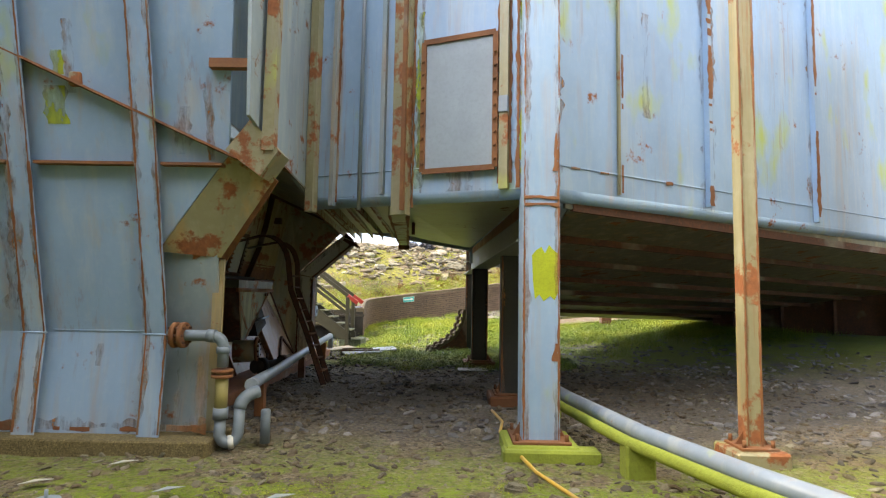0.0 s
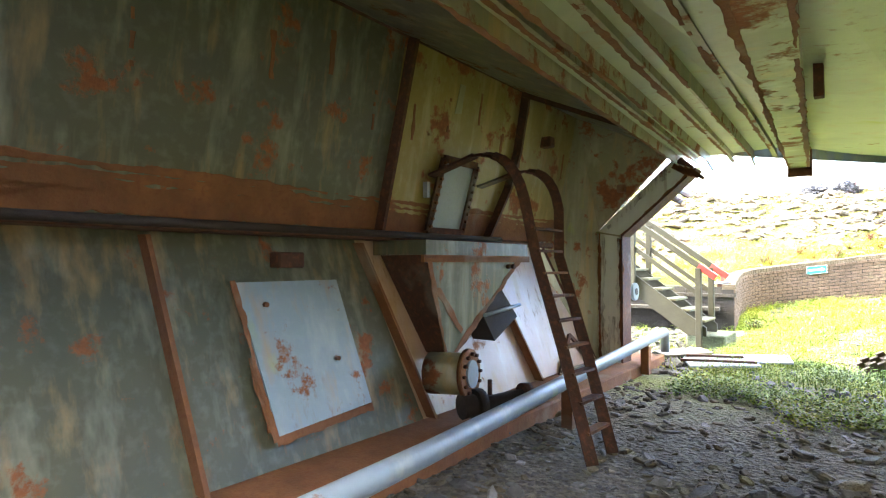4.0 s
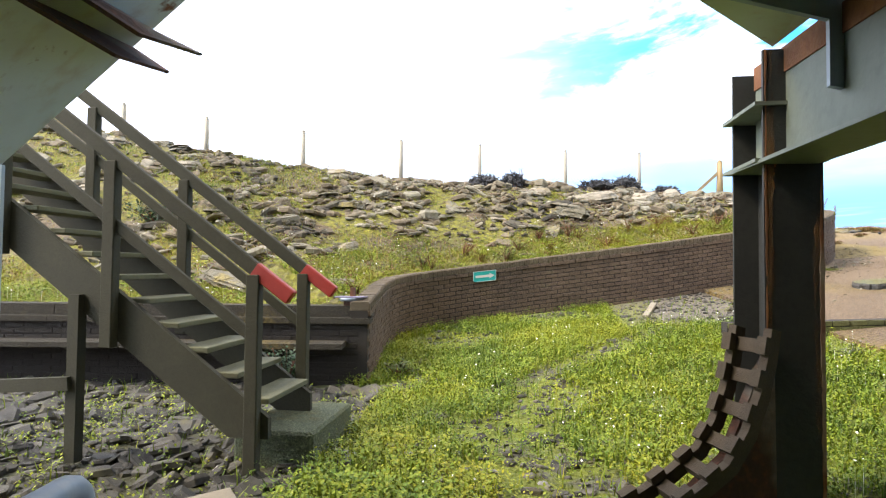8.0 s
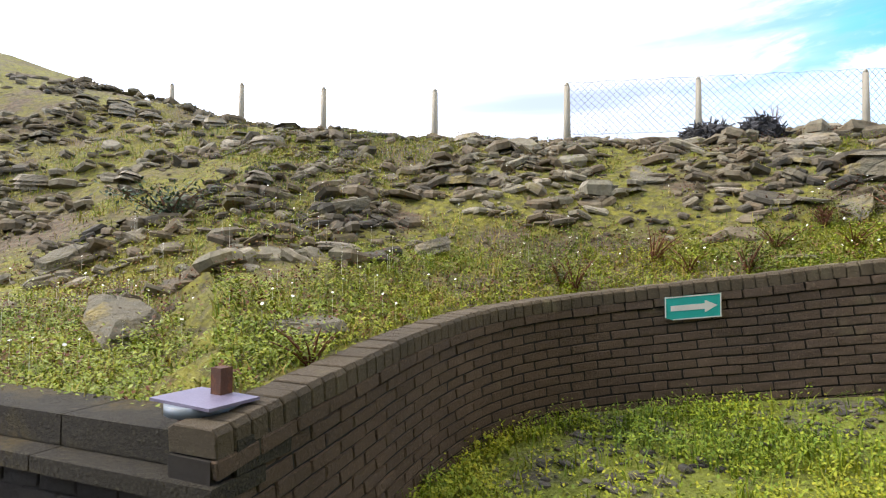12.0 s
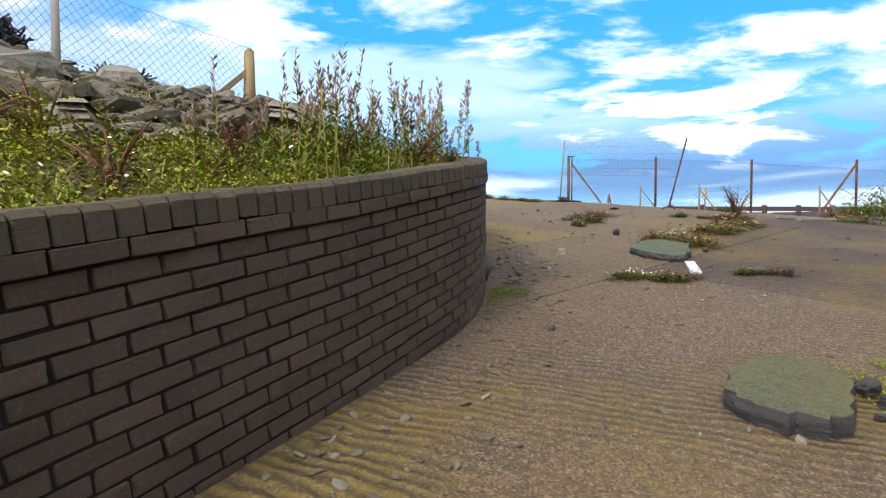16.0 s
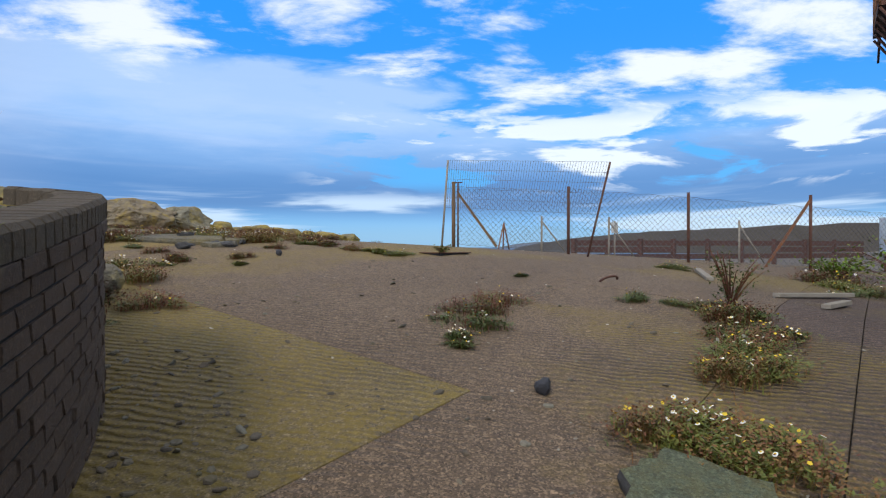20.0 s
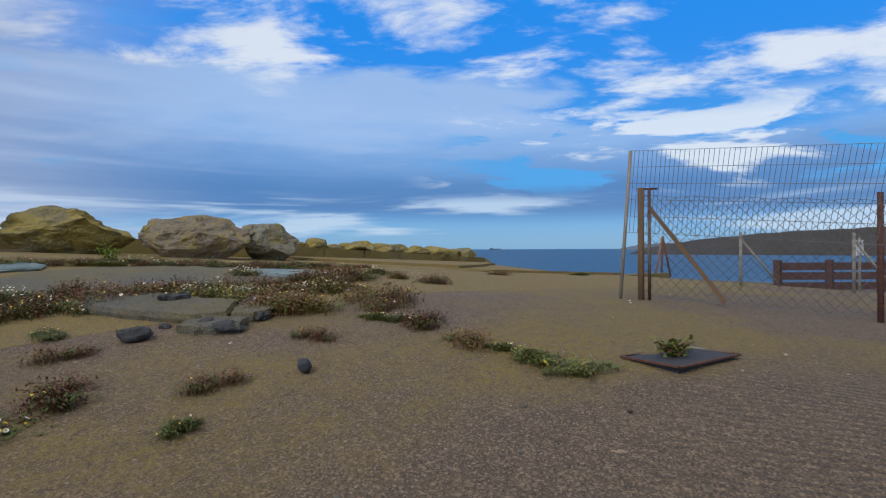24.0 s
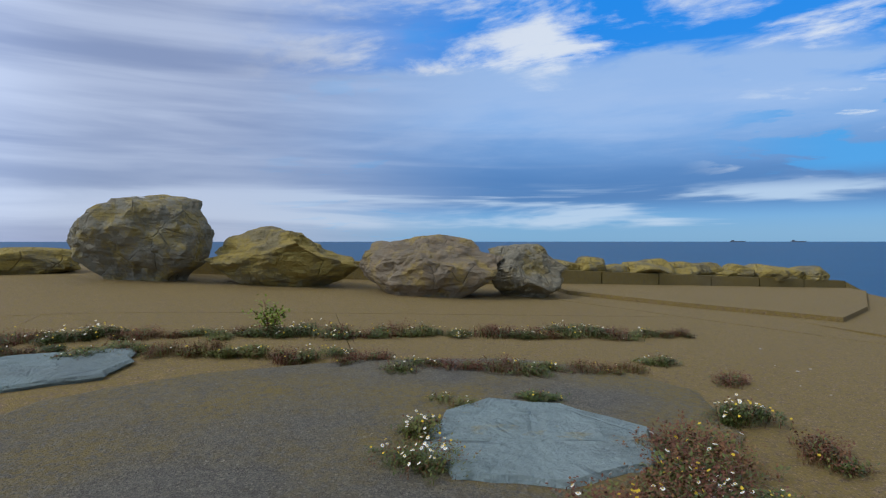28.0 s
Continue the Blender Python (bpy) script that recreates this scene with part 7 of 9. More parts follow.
# ---- stairs, sign, fence posts, quay ----
def stair():
    t = thing("timber_stair", "weathered green timber stair with red-tipped handrails", "stair")
    n, rise, go = 13, 0.165, 0.2235
    ya, yb = 15.48, 16.24

    def at(k):
        return -2.65 - go * k, 0.458 + rise * k
    for y in (ya, yb):
        part("stringer", prismed([(-2.52, y, 0.22), (-2.52, y, 0.36), (-5.5, y, 2.56), (-5.5, y, 2.22), (-2.80, y, 0.22)], (0, 0.045, 0)), M_WOOD, t)
    for k in range(0, n):
        x, z = at(k)
        part("tread", boxed(x - 0.12, x + 0.11, ya + 0.045, yb, z - 0.02, z + 0.018, 0.005), M_TREAD, t)
    slope = 0.735
    for y in (ya - 0.03, yb + 0.075):
        def rail(x, off):
            return Vector((x, y, 1.36 - slope * (x + 2.63) + off))
        part("handrail", barred(rail(-2.50, 0), rail(-5.3, 0), 0.055, 0.095, (0, 0, 1), 0.008), M_WOOD, t)
        part("rail_tip", barred(rail(-2.36, 0), rail(-2.62, 0), 0.060, 0.10, (0, 0, 1), 0.008), M_RED, t, "red painted handrail end")
        part("midrail", barred(rail(-2.60, -0.46), rail(-5.3, -0.46), 0.035, 0.075, (0, 0, 1), 0.005), M_WOOD, t)
        for x in (-2.62, -3.68, -4.55):
            z = 0.458 + rise * (-2.65 - x) / go
            foot = 0.0 if x > -3 else z - 0.42
            part("baluster_post", boxed(x - 0.045, x + 0.045, y - 0.04, y + 0.04, foot, rail(x, -0.04).z, 0.006), M_WOOD, t)
    part("support_post", boxed(-3.98, -3.90, ya - 0.05, ya + 0.03, 0, 1.16), M_WOOD, t)
    part("support_rail", barred((-3.94, ya - 0.06, 0.55), (-5.4, ya - 0.06, 0.45), 0.045, 0.09), M_WOOD, t)
    st = single("concrete_step", boxed(-2.86, -2.28, 15.66, 16.58, -0.1, 0.22, 0.02), M_GREENSLAB, "worn concrete bottom step edged with moss", "step")
    return st


def signs():
    s = thing("direction_sign", "green sign with a white arrow on the brick wall", "sign")
    p, d = along(WP, SIGN_S)
    n = Vector((d.y, -d.x, 0))
    o = p + n * 0.030 + Vector((0, 0, wtop(SIGN_S) - 0.10))
    e = Vector((d.x, d.y, 0.11)).normalized()
    u = Vector((0, 0, 1))

    def q(a, b, k):
        return o + e * a + u * b + n * k
    part("plate", prismed([q(-0.15, -0.095, 0), q(-0.21, -0.07, 0), q(-0.215, 0.095, 0), q(0.215, 0.095, 0), q(0.215, -0.095, 0)], n * 0.008), M_SIGN, s)
    part("arrow_shaft", prismed([q(-0.17, -0.022, 0.009), q(0.09, -0.022, 0.009), q(0.09, 0.022, 0.009), q(-0.17, 0.022, 0.009)], n * 0.002), M_WHITE, s)
    part("arrow_head", prismed([q(0.09, -0.05, 0.009), q(0.185, 0.0, 0.009), q(0.09, 0.05, 0.009)], n * 0.002), M_WHITE, s)
    for a0, b0, a1, b1 in ((-0.215, 0.09, 0.215, 0.09), (0.21, -0.095, 0.21, 0.095), (-0.15, -0.09, 0.215, -0.09), (-0.21, -0.07, -0.21, 0.09)):
        part("border", barred(q(a0, b0, 0.010), q(a1, b1, 0.010), 0.008, 0.003, n), M_WHITE, s)


SIGN_S = min(range(len(WP)), key=lambda i: (WP[i].x + 1.54) ** 2 + (WP[i].y - 22.2) ** 2) * 0.05


def hill_posts():
    tops = [(-15.2, 26.8, 6.55), (-12.05, 26.5, 5.98), (-9.7, 26.8, 5.6), (-6.95, 27.1, 5.22), (-4.13, 27.03, 4.88), (-2.03, 27.75, 4.87), (0.37, 28.33, 4.77), (2.77, 30.2, 5.05), (5.44, 31.1, 4.92)]
    for i, (x, y, z) in enumerate(tops):
        t = thing("fence_post", "tall pale concrete fence post with pointed top", "fence post", "posts along the hill crest", (x, y, 0))
        b = hill_z(x, y) - 0.3 if i < 8 else hill_z(x, y) - 0.1
        w = 0.055 if i < 8 else 0.085
        bm = bmesh.new()
        tube(bm, [(0, 0, b), (0, 0, z - 0.06)], [w * 1.5, w * 1.05], 4)
        part("shaft", bm, M_POST if i < 8 else M_TIMBER, t)
        part("tip", tubed([(0, 0, z - 0.062), (0, 0, z)], [w * 1.06, w * 0.4], 4), M_POST if i < 8 else M_TIMBER, t)
        if i == 8:
            part("brace", barred((-0.75, 0, b + 0.35), (-0.05, 0, z - 0.40), 0.09, 0.09), M_TIMBER, t)
    # chain-link between the posts
    for a, b in zip(tops[4:], tops[5:]):
        chain_link("hill_fence", Vector((a[0], a[1], a[2] - 0.95)), Vector((b[0], b[1], b[2] - 0.95)), 0.95, 0.06, "sagging chain-link fence between concrete posts", 0.003)


def wire_mesh(segs, r):
    """Thin three-sided wires."""
    vs, fs = [], []
    for a, b in segs:
        d = (b - a).normalized()
        s = d.orthogonal().normalized()
        o = d.cross(s)
        k = len(vs)
        for p in (a, b):
            for i in range(3):
                w = math.tau * i / 3
                vs.append(tuple(p + (s * math.cos(w) + o * math.sin(w)) * r))
        fs += [(k, k + 1, k + 4, k + 3), (k + 1, k + 2, k + 5, k + 4), (k + 2, k, k + 3, k + 5)]
    return vs, fs


def chain_link(name, a, b, h, mesh, label, r=0.0035, parent=None):
    """Diamond mesh on the strip from a to b, h high."""
    d = b - a
    ln = Vector((d.x, d.y, 0)).length
    n = int(ln / mesh)
    m = int(h / mesh)
    segs = []

    def p(i, j):
        f = i / n
        return a + d * f + Vector((0, 0, h * j / m + 0.01 * math.sin(i * 0.7)))
    for i in range(n):
        for j in range(m):
            if (i + j) % 2 == 0:
                segs.append((p(i, j), p(i + 1, j + 1)))
            else:
                segs.append((p(i, j + 1), p(i + 1, j)))
    for j in (0, m):
        segs += [(p(i, j), p(i + 1, j)) for i in range(0, n)]
    vs, fs = wire_mesh(segs, r)
    me = raw("wire", vs, fs, M_WIRE)
    if parent:
        return part("wire_mesh", me, None, parent)
    return tagged(part(name, me, None), label, "fence")


def quay_fence():
    pts = [(15.55, 33.15, 4.15), (16.72, 31.0, 3.98), (18.45, 29.2, 3.86), (20.45, 27.4, 3.83), (23.2, 25.2, 3.75)]
    f = thing("yard_fence", "rusty chain-link fence with steel posts across the quay", "fence")
    for i, (x, y, z) in enumerate(pts):
        g = ramp_z(x, y)
        part("post", tubed([(x, y, g - 0.2), (x, y, z)], 0.032 if i else 0.04, 8), M_DARKRUST if i else M_POSTWOOD, f)
    for (xa, ya, za), (xb, yb, zb) in zip(pts, pts[1:]):
        ga, gb = ramp_z(xa, ya) + 0.05, ramp_z(xb, yb) + 0.05
        h = 1.26 if za > 4 else 1.3
        chain_link("wire", Vector((xa, ya, ga)), Vector((xb, yb, gb)), h, 0.058, "", 0.0036, f)
    x, y, z = pts[0]
    g = ramp_z(x, y)
    dv = (Vector((16.72, 31.0, 0)) - Vector((15.55, 33.15, 0))).normalized()
    q = Vector((x, y, 0)) + dv * 0.10
    part("gate_upright", tubed([(q.x, q.y, g), (q.x, q.y, z - 0.02)], 0.02, 8), M_DARKRUST, f)
    e = Vector((x, y, 0)) + dv * 0.95
    part("stay", barred((q.x, q.y, z - 0.25), (e.x, e.y, g), 0.05, 0.05), M_POSTWOOD, f)
    part("top_hook", barred((x, y, z - 0.02), (q.x + dv.x * 0.1, q.y + dv.y * 0.1, z - 0.02), 0.025, 0.025), M_DARKRUST, f)
    x, y, z = pts[3]
    part("stay", barred((x, y, z - 0.1), (x - dv.x * 0.9, y - dv.y * 0.9, ramp_z(x, y)), 0.05, 0.05), M_RUST, f)
    w = thing("mesh_panel", "tall welded wire panel on leaning poles behind the fence", "fence")
    a0, a1 = Vector((15.36, 33.32, ramp_z(15.4, 33.3))), Vector((15.47, 33.24, 4.62))
    b0, b1 = Vector((16.36, 30.36, ramp_z(16.4, 30.3))), Vector((16.62, 30.02, 4.38))
    part("pole", tubed([a0, a1], 0.022, 8), M_GREYWOOD, w)
    part("pole", tubed([b0, b1], 0.022, 8), M_DARKRUST, w)
    segs = []
    lo = 0.45
    for i in range(64):
        t = i / 63
        segs.append((a0.lerp(a1, lo).lerp(b0.lerp(b1, lo), t), a1.lerp(b1, t)))
    for k in range(6):
        f2 = lo + (1 - lo) * k / 5
        segs.append((a0.lerp(a1, f2), b0.lerp(b1, f2)))
    vs, fs = wire_mesh(segs, 0.0036)
    part("welded_mesh", raw("welded_mesh", vs, fs, M_WIRE), None, w)


def boulders():
    spec = [("armour_boulder", 7.25, 45.45, 1.24, 1.0, 1.66, 21, M_BOULDER2, "large grey angular boulder with white bird streaks"),
            ("armour_boulder", 9.92, 45.4, 1.46, 0.95, 1.16, 34, M_BOULDER, "yellow lichen-covered boulder on the quay"),
            ("armour_boulder", 12.74, 44.55, 1.36, 1.0, 1.14, 55, M_BOULDER3, "ochre and grey banded boulder on the quay"),
            ("armour_boulder", 14.68, 44.75, 0.84, 0.8, 1.04, 12, M_BOULDER2, "small grey boulder with an orange face")]
    for nm, x, y, hx, hy, top, seed, m, lab in spec:
        me = rock_mesh(nm, seed, 1, 1, 1, m, 15, 0.13, 4, 0.55, 0.85)
        xs = [v.co.x for v in me.vertices]
        ys = [v.co.y for v in me.vertices]
        zs = [v.co.z for v in me.vertices]
        cx, cy = (max(xs) + min(xs)) / 2, (max(ys) + min(ys)) / 2
        for v in me.vertices:
            f = max(0.0, ((v.co.z - min(zs)) / (max(zs) - min(zs)) - 0.24) / 0.62)
            pinch = 0.74 + 0.26 * smooth01(0.0, 0.30, f)
            v.co.x = (v.co.x - cx) * 2 * hx / (max(xs) - min(xs)) * pinch
            v.co.y = (v.co.y - cy) * 2 * hy / (max(ys) - min(ys)) * pinch
            v.co.z = min(f, 1.0 + 0.4 * (f - 1.0)) / 1.09 * (top + 0.06)
        ob = tagged(part(nm, me, None), lab, "boulder", "boulders along the quay")
        ob.matrix_basis = pose(x, y, ramp_z(x, y) - 0.06)


def boulder_marks():
    """Bird lime on the big boulder."""
    ob = [o for o in bpy.data.objects if o.name == "armour_boulder"][0]
    me = ob.data
    tops = sorted(me.vertices, key=lambda v: -v.co.z + 0.3 * abs(v.co.y + 0.3) + 0.2 * abs(v.co.x))[:60]
    me.materials.append(M_WHITE)
    pick = {v.index for v in tops[:26]}
    for f in me.polygons:
        if all(i in pick for i in f.vertices):
            f.material_index = 1


def sea_and_far():
    bm = bmesh.new()
    vs = [bm.verts.new(p) for p in ((-4600, -3000, -3.6), (4600, -3000, -3.6), (4600, 4600, -3.6), (-4600, 4600, -3.6))]
    bm.faces.new(vs)
    single("sea", bm, M_SEA, "deep blue rippled sea to the horizon", "water", "", "structure")
    # quay face
    q = tagged(new("quay_wall"), "concrete quay face dropping to the sea", "wall", "", "structure")
    part("face", boxed(18.6, 26.6, 39.92, 40.3, -4.5, 2.55), M_CONC_WALL, q)
    part("face", boxed(27.3, 27.7, 36, 40.3, -4.5, 2.3), M_CONC_WALL, q)
    part("face", boxed(27.7, 400, 36, 36.6, -4.5, 1.98), M_CONC_WALL, q)
    part("face", boxed(-60, 20.2, 50.5, 52, -4.5, 3.0), M_CONC_WALL, q)
    # raised apron and sea wall at the end of the quay
    s = tagged(new("sea_wall"), "low weathered concrete sea wall with rocks behind", "wall", "", "structure")
    a, b = Vector((15.6, 46.6, 0)), Vector((26.0, 48.9, 0))
    for k in range(6):
        p, r = a.lerp(b, k / 6), a.lerp(b, (k + 1) / 6 - 0.004)
        z0, z1 = lerp([(15, 3.55), (26, 2.98)], p.x), lerp([(15, 3.55), (26, 2.98)], r.x)
        part("wall_block", prismed([(p.x, p.y, 1.5), (r.x, r.y, 1.5), (r.x, r.y, z1), (p.x, p.y, z0)], (-0.12, 0.6, 0)), M_CONC_WALL, s)
    part("end_block", prismed([(26.0, 48.9, 1.2), (26.6, 48.6, 1.2), (26.6, 48.6, 2.55), (26.0, 48.9, 2.95)], (-0.1, 0.7, 0)), M_CONC_WALL, s)
    fill = [(14.6, 44.8), (18.5, 39.85), (22.0, 39.85), (23.2, 42.5), (25.8, 47.9), (26.0, 48.9), (15.6, 46.6)]
    part("quay_corner", prismed([(x, y, ramp_z(x, y) + 0.006) for x, y in fill], (0, 0, -6)), M_CONC_OCHRE, s)
    rim = [(15.7, 45.1), (17.2, 43.7), (19.42, 42.1), (21.7, 43.9), (25.7, 47.9), (26.0, 48.8), (15.7, 46.7)]
    part("apron", prismed([(x, y, ramp_z(x, y) + 0.09) for x, y in rim], (0, 0, -0.4)), M_CONC_OCHRE, s)
    part("back_wall", prismed([(6.2, 46.9, 1.5), (15.6, 46.9, 1.5), (15.6, 46.9, 3.6), (6.2, 46.9, 3.85)], (0, 0.6, 0)), M_CONC_WALL, s)
    for i in range(14):
        me = rock_mesh("shore_rock", 60 + i, RNG.uniform(0.5, 1.1), RNG.uniform(0.4, 0.7), RNG.uniform(0.18, 0.32), M_BOULDER, 8, 0.08, 2)
        ob = tagged(part("shore_rock", me, None), "flat lichen-covered shore rock on the sea wall", "rock", "shore rocks")
        t = i / 13
        x, y = 15.8 + 9.4 * t, 47.4 + 2.0 * t
        ob.matrix_basis = pose(x, y, lerp([(15, 3.38), (26, 2.80)], x), 0, 0, RNG.uniform(0, 180))
    for i in range(9):
        me = rock_mesh("shore_rock", 90 + i, RNG.uniform(0.9, 1.8), 0.8, RNG.uniform(0.24, 0.36), M_BOULDER, 9, 0.08, 2)
        ob = tagged(part("shore_rock", me, None), "lichen-covered shore rock beyond the boulders", "rock", "shore rocks")
        ob.matrix_basis = pose(4.6 - i * 2.0, 46.4 + 0.3 * (i % 2), ramp_z(4.6 - i * 2.0, 46) - 0.08, 0, 0, RNG.uniform(0, 180))

    def ridge(name, label, pts, depth, m, base=-3.6):
        bm = bmesh.new()
        fr, tp, bk = [], [], []
        for i, (x, y, z) in enumerate(pts):
            n2 = z * (1 + 0.12 * noise.noise(Vector((i * 0.8, 1, 0))))
            fr.append(bm.verts.new((x, y, base)))
            tp.append(bm.verts.new((x + depth[0] * 0.4, y + depth[1] * 0.4, n2)))
            bk.append(bm.verts.new((x + depth[0], y + depth[1], base)))
        for i in range(len(pts) - 1):
            bm.faces.new((fr[i], fr[i + 1], tp[i + 1], tp[i]))
            bm.faces.new((tp[i], tp[i + 1], bk[i + 1], bk[i]))
        single(name, bm, m, label, "headland", "", "structure")
    ridge("backdrop", "dark heath headland across the bay", [(534 + 1.5 * k, 420 - 14 * k, lerp([(0, -3.5), (0.6, 2), (3, 7), (6, 13), (12, 20), (20, 22), (44, 34)], k)) for k in range(45)], (240, 160), M_HEADLAND)
    ridge("backdrop", "far headland on the horizon, pale with painted haze", [(1650 + 22 * k, 1310 - 26 * k, lerp([(0, -3), (2, 12), (5, 22), (8, 18), (12, 24), (20, 30)], k)) for k in range(20)], (200, 150), M_FAR)
    ridge("backdrop", "distant hills inland", [(600 - 2 * k, 300 - 40 * k, 20 + 6 * math.sin(k * 0.6)) for k in range(24)], (300, 0), M_HEADLAND)


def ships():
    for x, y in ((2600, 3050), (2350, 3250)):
        t = thing("cargo_ship", "tiny ship on the horizon, grey with painted haze", "ship", "", (x, y, -3.6))
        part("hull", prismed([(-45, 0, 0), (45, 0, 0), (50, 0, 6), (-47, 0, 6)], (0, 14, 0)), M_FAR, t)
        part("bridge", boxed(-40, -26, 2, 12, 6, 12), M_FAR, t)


def tower():
    cx, cy, r = TOWER
    t = thing("grain_tower", "tall ribbed concrete silo tower streaked brown and white", "tower", "", (cx, cy, 0))
    n, h = 26, 34
    bm = bmesh.new()
    ring = []
    prof = []
    for i in range(n):
        for f, q in ((0.0, 0.0), (0.34, 0.0), (0.40, -0.28), (0.94, -0.28)):
            prof.append((math.tau * (i + f) / n, r + q))
    for z in (1.0, h):
        ring.append([bm.verts.new((k * math.cos(a), k * math.sin(a), z)) for a, k in prof])
    m = len(prof)
    for i in range(m):
        bm.faces.new((ring[0][i], ring[0][(i + 1) % m], ring[1][(i + 1) % m], ring[1][i]))
    bm.faces.new(ring[1])
    part("shaft", bm, M_TOWER, t)
    part("plinth", tubed([(0, 0, 0.3), (0, 0, 1.7)], r + 0.5, 60), M_CONC_WALL, t)
    # downpipes on the side facing the yard
    for a in (TANG + 6, TANG + 13, TANG + 30):
        c, s = math.cos(radians(a)), math.sin(radians(a))
        part("downpipe", tubed([((r + 0.2) * c, (r + 0.2) * s, 1.2), ((r + 0.2) * c, (r + 0.2) * s, h)], 0.14, 8), M_PIPE, t)
    # platform with railing
    a = radians(TANG + 1.5)
    o = Vector((r * math.cos(a), r * math.sin(a), 0))
    e = Vector((math.cos(a), math.sin(a), 0))
    g = Vector((-e.y, e.x, 0))
    z0 = 15.6
    part("platform", prismed([o - g * 3, o + g * 3, o + g * 3 + e * 1.45, o - g * 3 + e * 1.45], (0, 0, 0.3)), M_DARKRUST, t).location = (0, 0, z0)
    for k in range(6):
        p = o + g * (-3 + 1.2 * k) + e * 1.4 + Vector((0, 0, z0))
        part("rail_post", tubed([p, p + Vector((0, 0, 2.6))], 0.06, 6), M_RUST, t)
        part("strut", tubed([p - Vector((0, 0, 0.1)), p - e * 1.4 - Vector((0, 0, 2.2))], 0.08, 6), M_DARKRUST, t)
    for z in (1.0, 1.8, 2.6):
        p = o + e * 1.4 + Vector((0, 0, z0 + z))
        part("rail", tubed([p - g * 3, p + g * 3], 0.05, 6), M_RUST, t)
    for k in range(3):
        p = o + e * 1.1 + g * (-2.8 + 0.4 * k) + Vector((0, 0, z0 + 0.3 + 0.9 * k))
        part("loose_bar", tubed([p, p - g * 2.2 + Vector((0, 0, -1.3 + 0.2 * k))], 0.07, 6), M_DARKRUST, t)


def trestle():
    """Three-legged steel stay at the edge of the quay, with sagging net."""
    x, y = 27.0, 40.45
    g = ramp_z(x, y) - 0.05
    t = thing("fence_trestle", "rusty three-legged steel post at the quay edge", "fence post", "", (x, y, g))
    apex = Vector((0, 0, 1.42))
    for p in ((-0.75, -0.2), (0.62, 0.1), (0.0, 0.05)):
        part("leg", tubed([(p[0], p[1], 0), apex], 0.035, 6), M_RUST, t)
    chain_link("net", Vector((0.05, 0, 0.25)), Vector((2.6, -2.0, 0.1)), 1.1, 0.10, "", 0.003, t)

TOWER, TANG = (49.7, 13.9, 14.0), 97
stair()
signs()
hill_posts()
quay_fence()
boulders()
boulder_marks()
sea_and_far()
ships()
tower()
trestle()

# ---- low right wall, boards, litter ----
RP = smooth_path([(1.78, 19.65), (2.6, 19.75), (8.2, 20.6)])


def inside_hill(x, y):
    """True on the bank behind the retaining walls."""
    if x < -2.7:
        return y > front_y(x) - 0.1
    return x < 7.4 and y > front_y(x) - 0.12


def on_yard(x, y):
    u, v = (x + 0.1 * y) / 1.01, (y - 0.1 * x) / 1.01
    return (v > 18.4 and u > 4.95) or (v > 24.15 and u > 1.7)


def ground_z(x, y):
    if inside_hill(x, y):
        return hill_z(x, y)
    return ramp_z(x, y) if on_yard(x, y) else low_z(x, y)


def irregular(cx, cy, rx, ry, n, seed, rz=0.0):
    rnd = random.Random(seed)
    out = []
    for i in range(n):
        a = math.tau * i / n
        k = rnd.uniform(0.8, 1.12)
        x, y = rx * k * math.cos(a), ry * k * math.sin(a)
        out.append((cx + x * math.cos(rz) - y * math.sin(rz), cy + x * math.sin(rz) + y * math.cos(rz)))
    return out


def lying_slab(name, label, category, outline, thick, material, lift=0.0, tilt=(0, 0), edge=None):
    """A broken slab that follows the ground, with a rough edge."""
    bm = bmesh.new()
    cx = sum(p[0] for p in outline) / len(outline)
    cy = sum(p[1] for p in outline) / len(outline)
    rnd = random.Random(len(outline) * 7 + int(cx * 10))
    fine = []
    for a, b in zip(outline, outline[1:] + outline[:1]):
        for k in range(5):
            f = k / 5
            fine.append((a[0] + (b[0] - a[0]) * f + rnd.gauss(0, 0.012), a[1] + (b[1] - a[1]) * f + rnd.gauss(0, 0.012)))
    rings = []
    for sc, dz in ((0.97, -0.02), (1.02, thick * 0.45), (0.985, thick), (0.6, thick * 1.02), (0.25, thick * 1.05)):
        ring = []
        for x, y in fine:
            px, py = cx + (x - cx) * sc, cy + (y - cy) * sc
            ring.append(bm.verts.new((px, py, ground_z(px, py) + lift + dz + (px - cx) * tilt[0] + (py - cy) * tilt[1] + rnd.uniform(-0.004, 0.004))))
        rings.append(ring)
    n = len(fine)
    for a, b in zip(rings, rings[1:]):
        for i in range(n):
            bm.faces.new((a[i], a[(i + 1) % n], b[(i + 1) % n], b[i]))
    for f in bm.faces:
        f.material_index = 1 if edge and min(rings[2].count(v) + rings[3].count(v) + rings[4].count(v) for v in f.verts) == 0 else 0
    bm.faces.new(rings[-1])
    bm.faces.new(rings[0][::-1])
    bmesh.ops.recalc_face_normals(bm, faces=bm.faces[:])
    ob = single(name, bm, material, label, category)
    if edge:
        ob.data.materials.append(edge)
    return ob


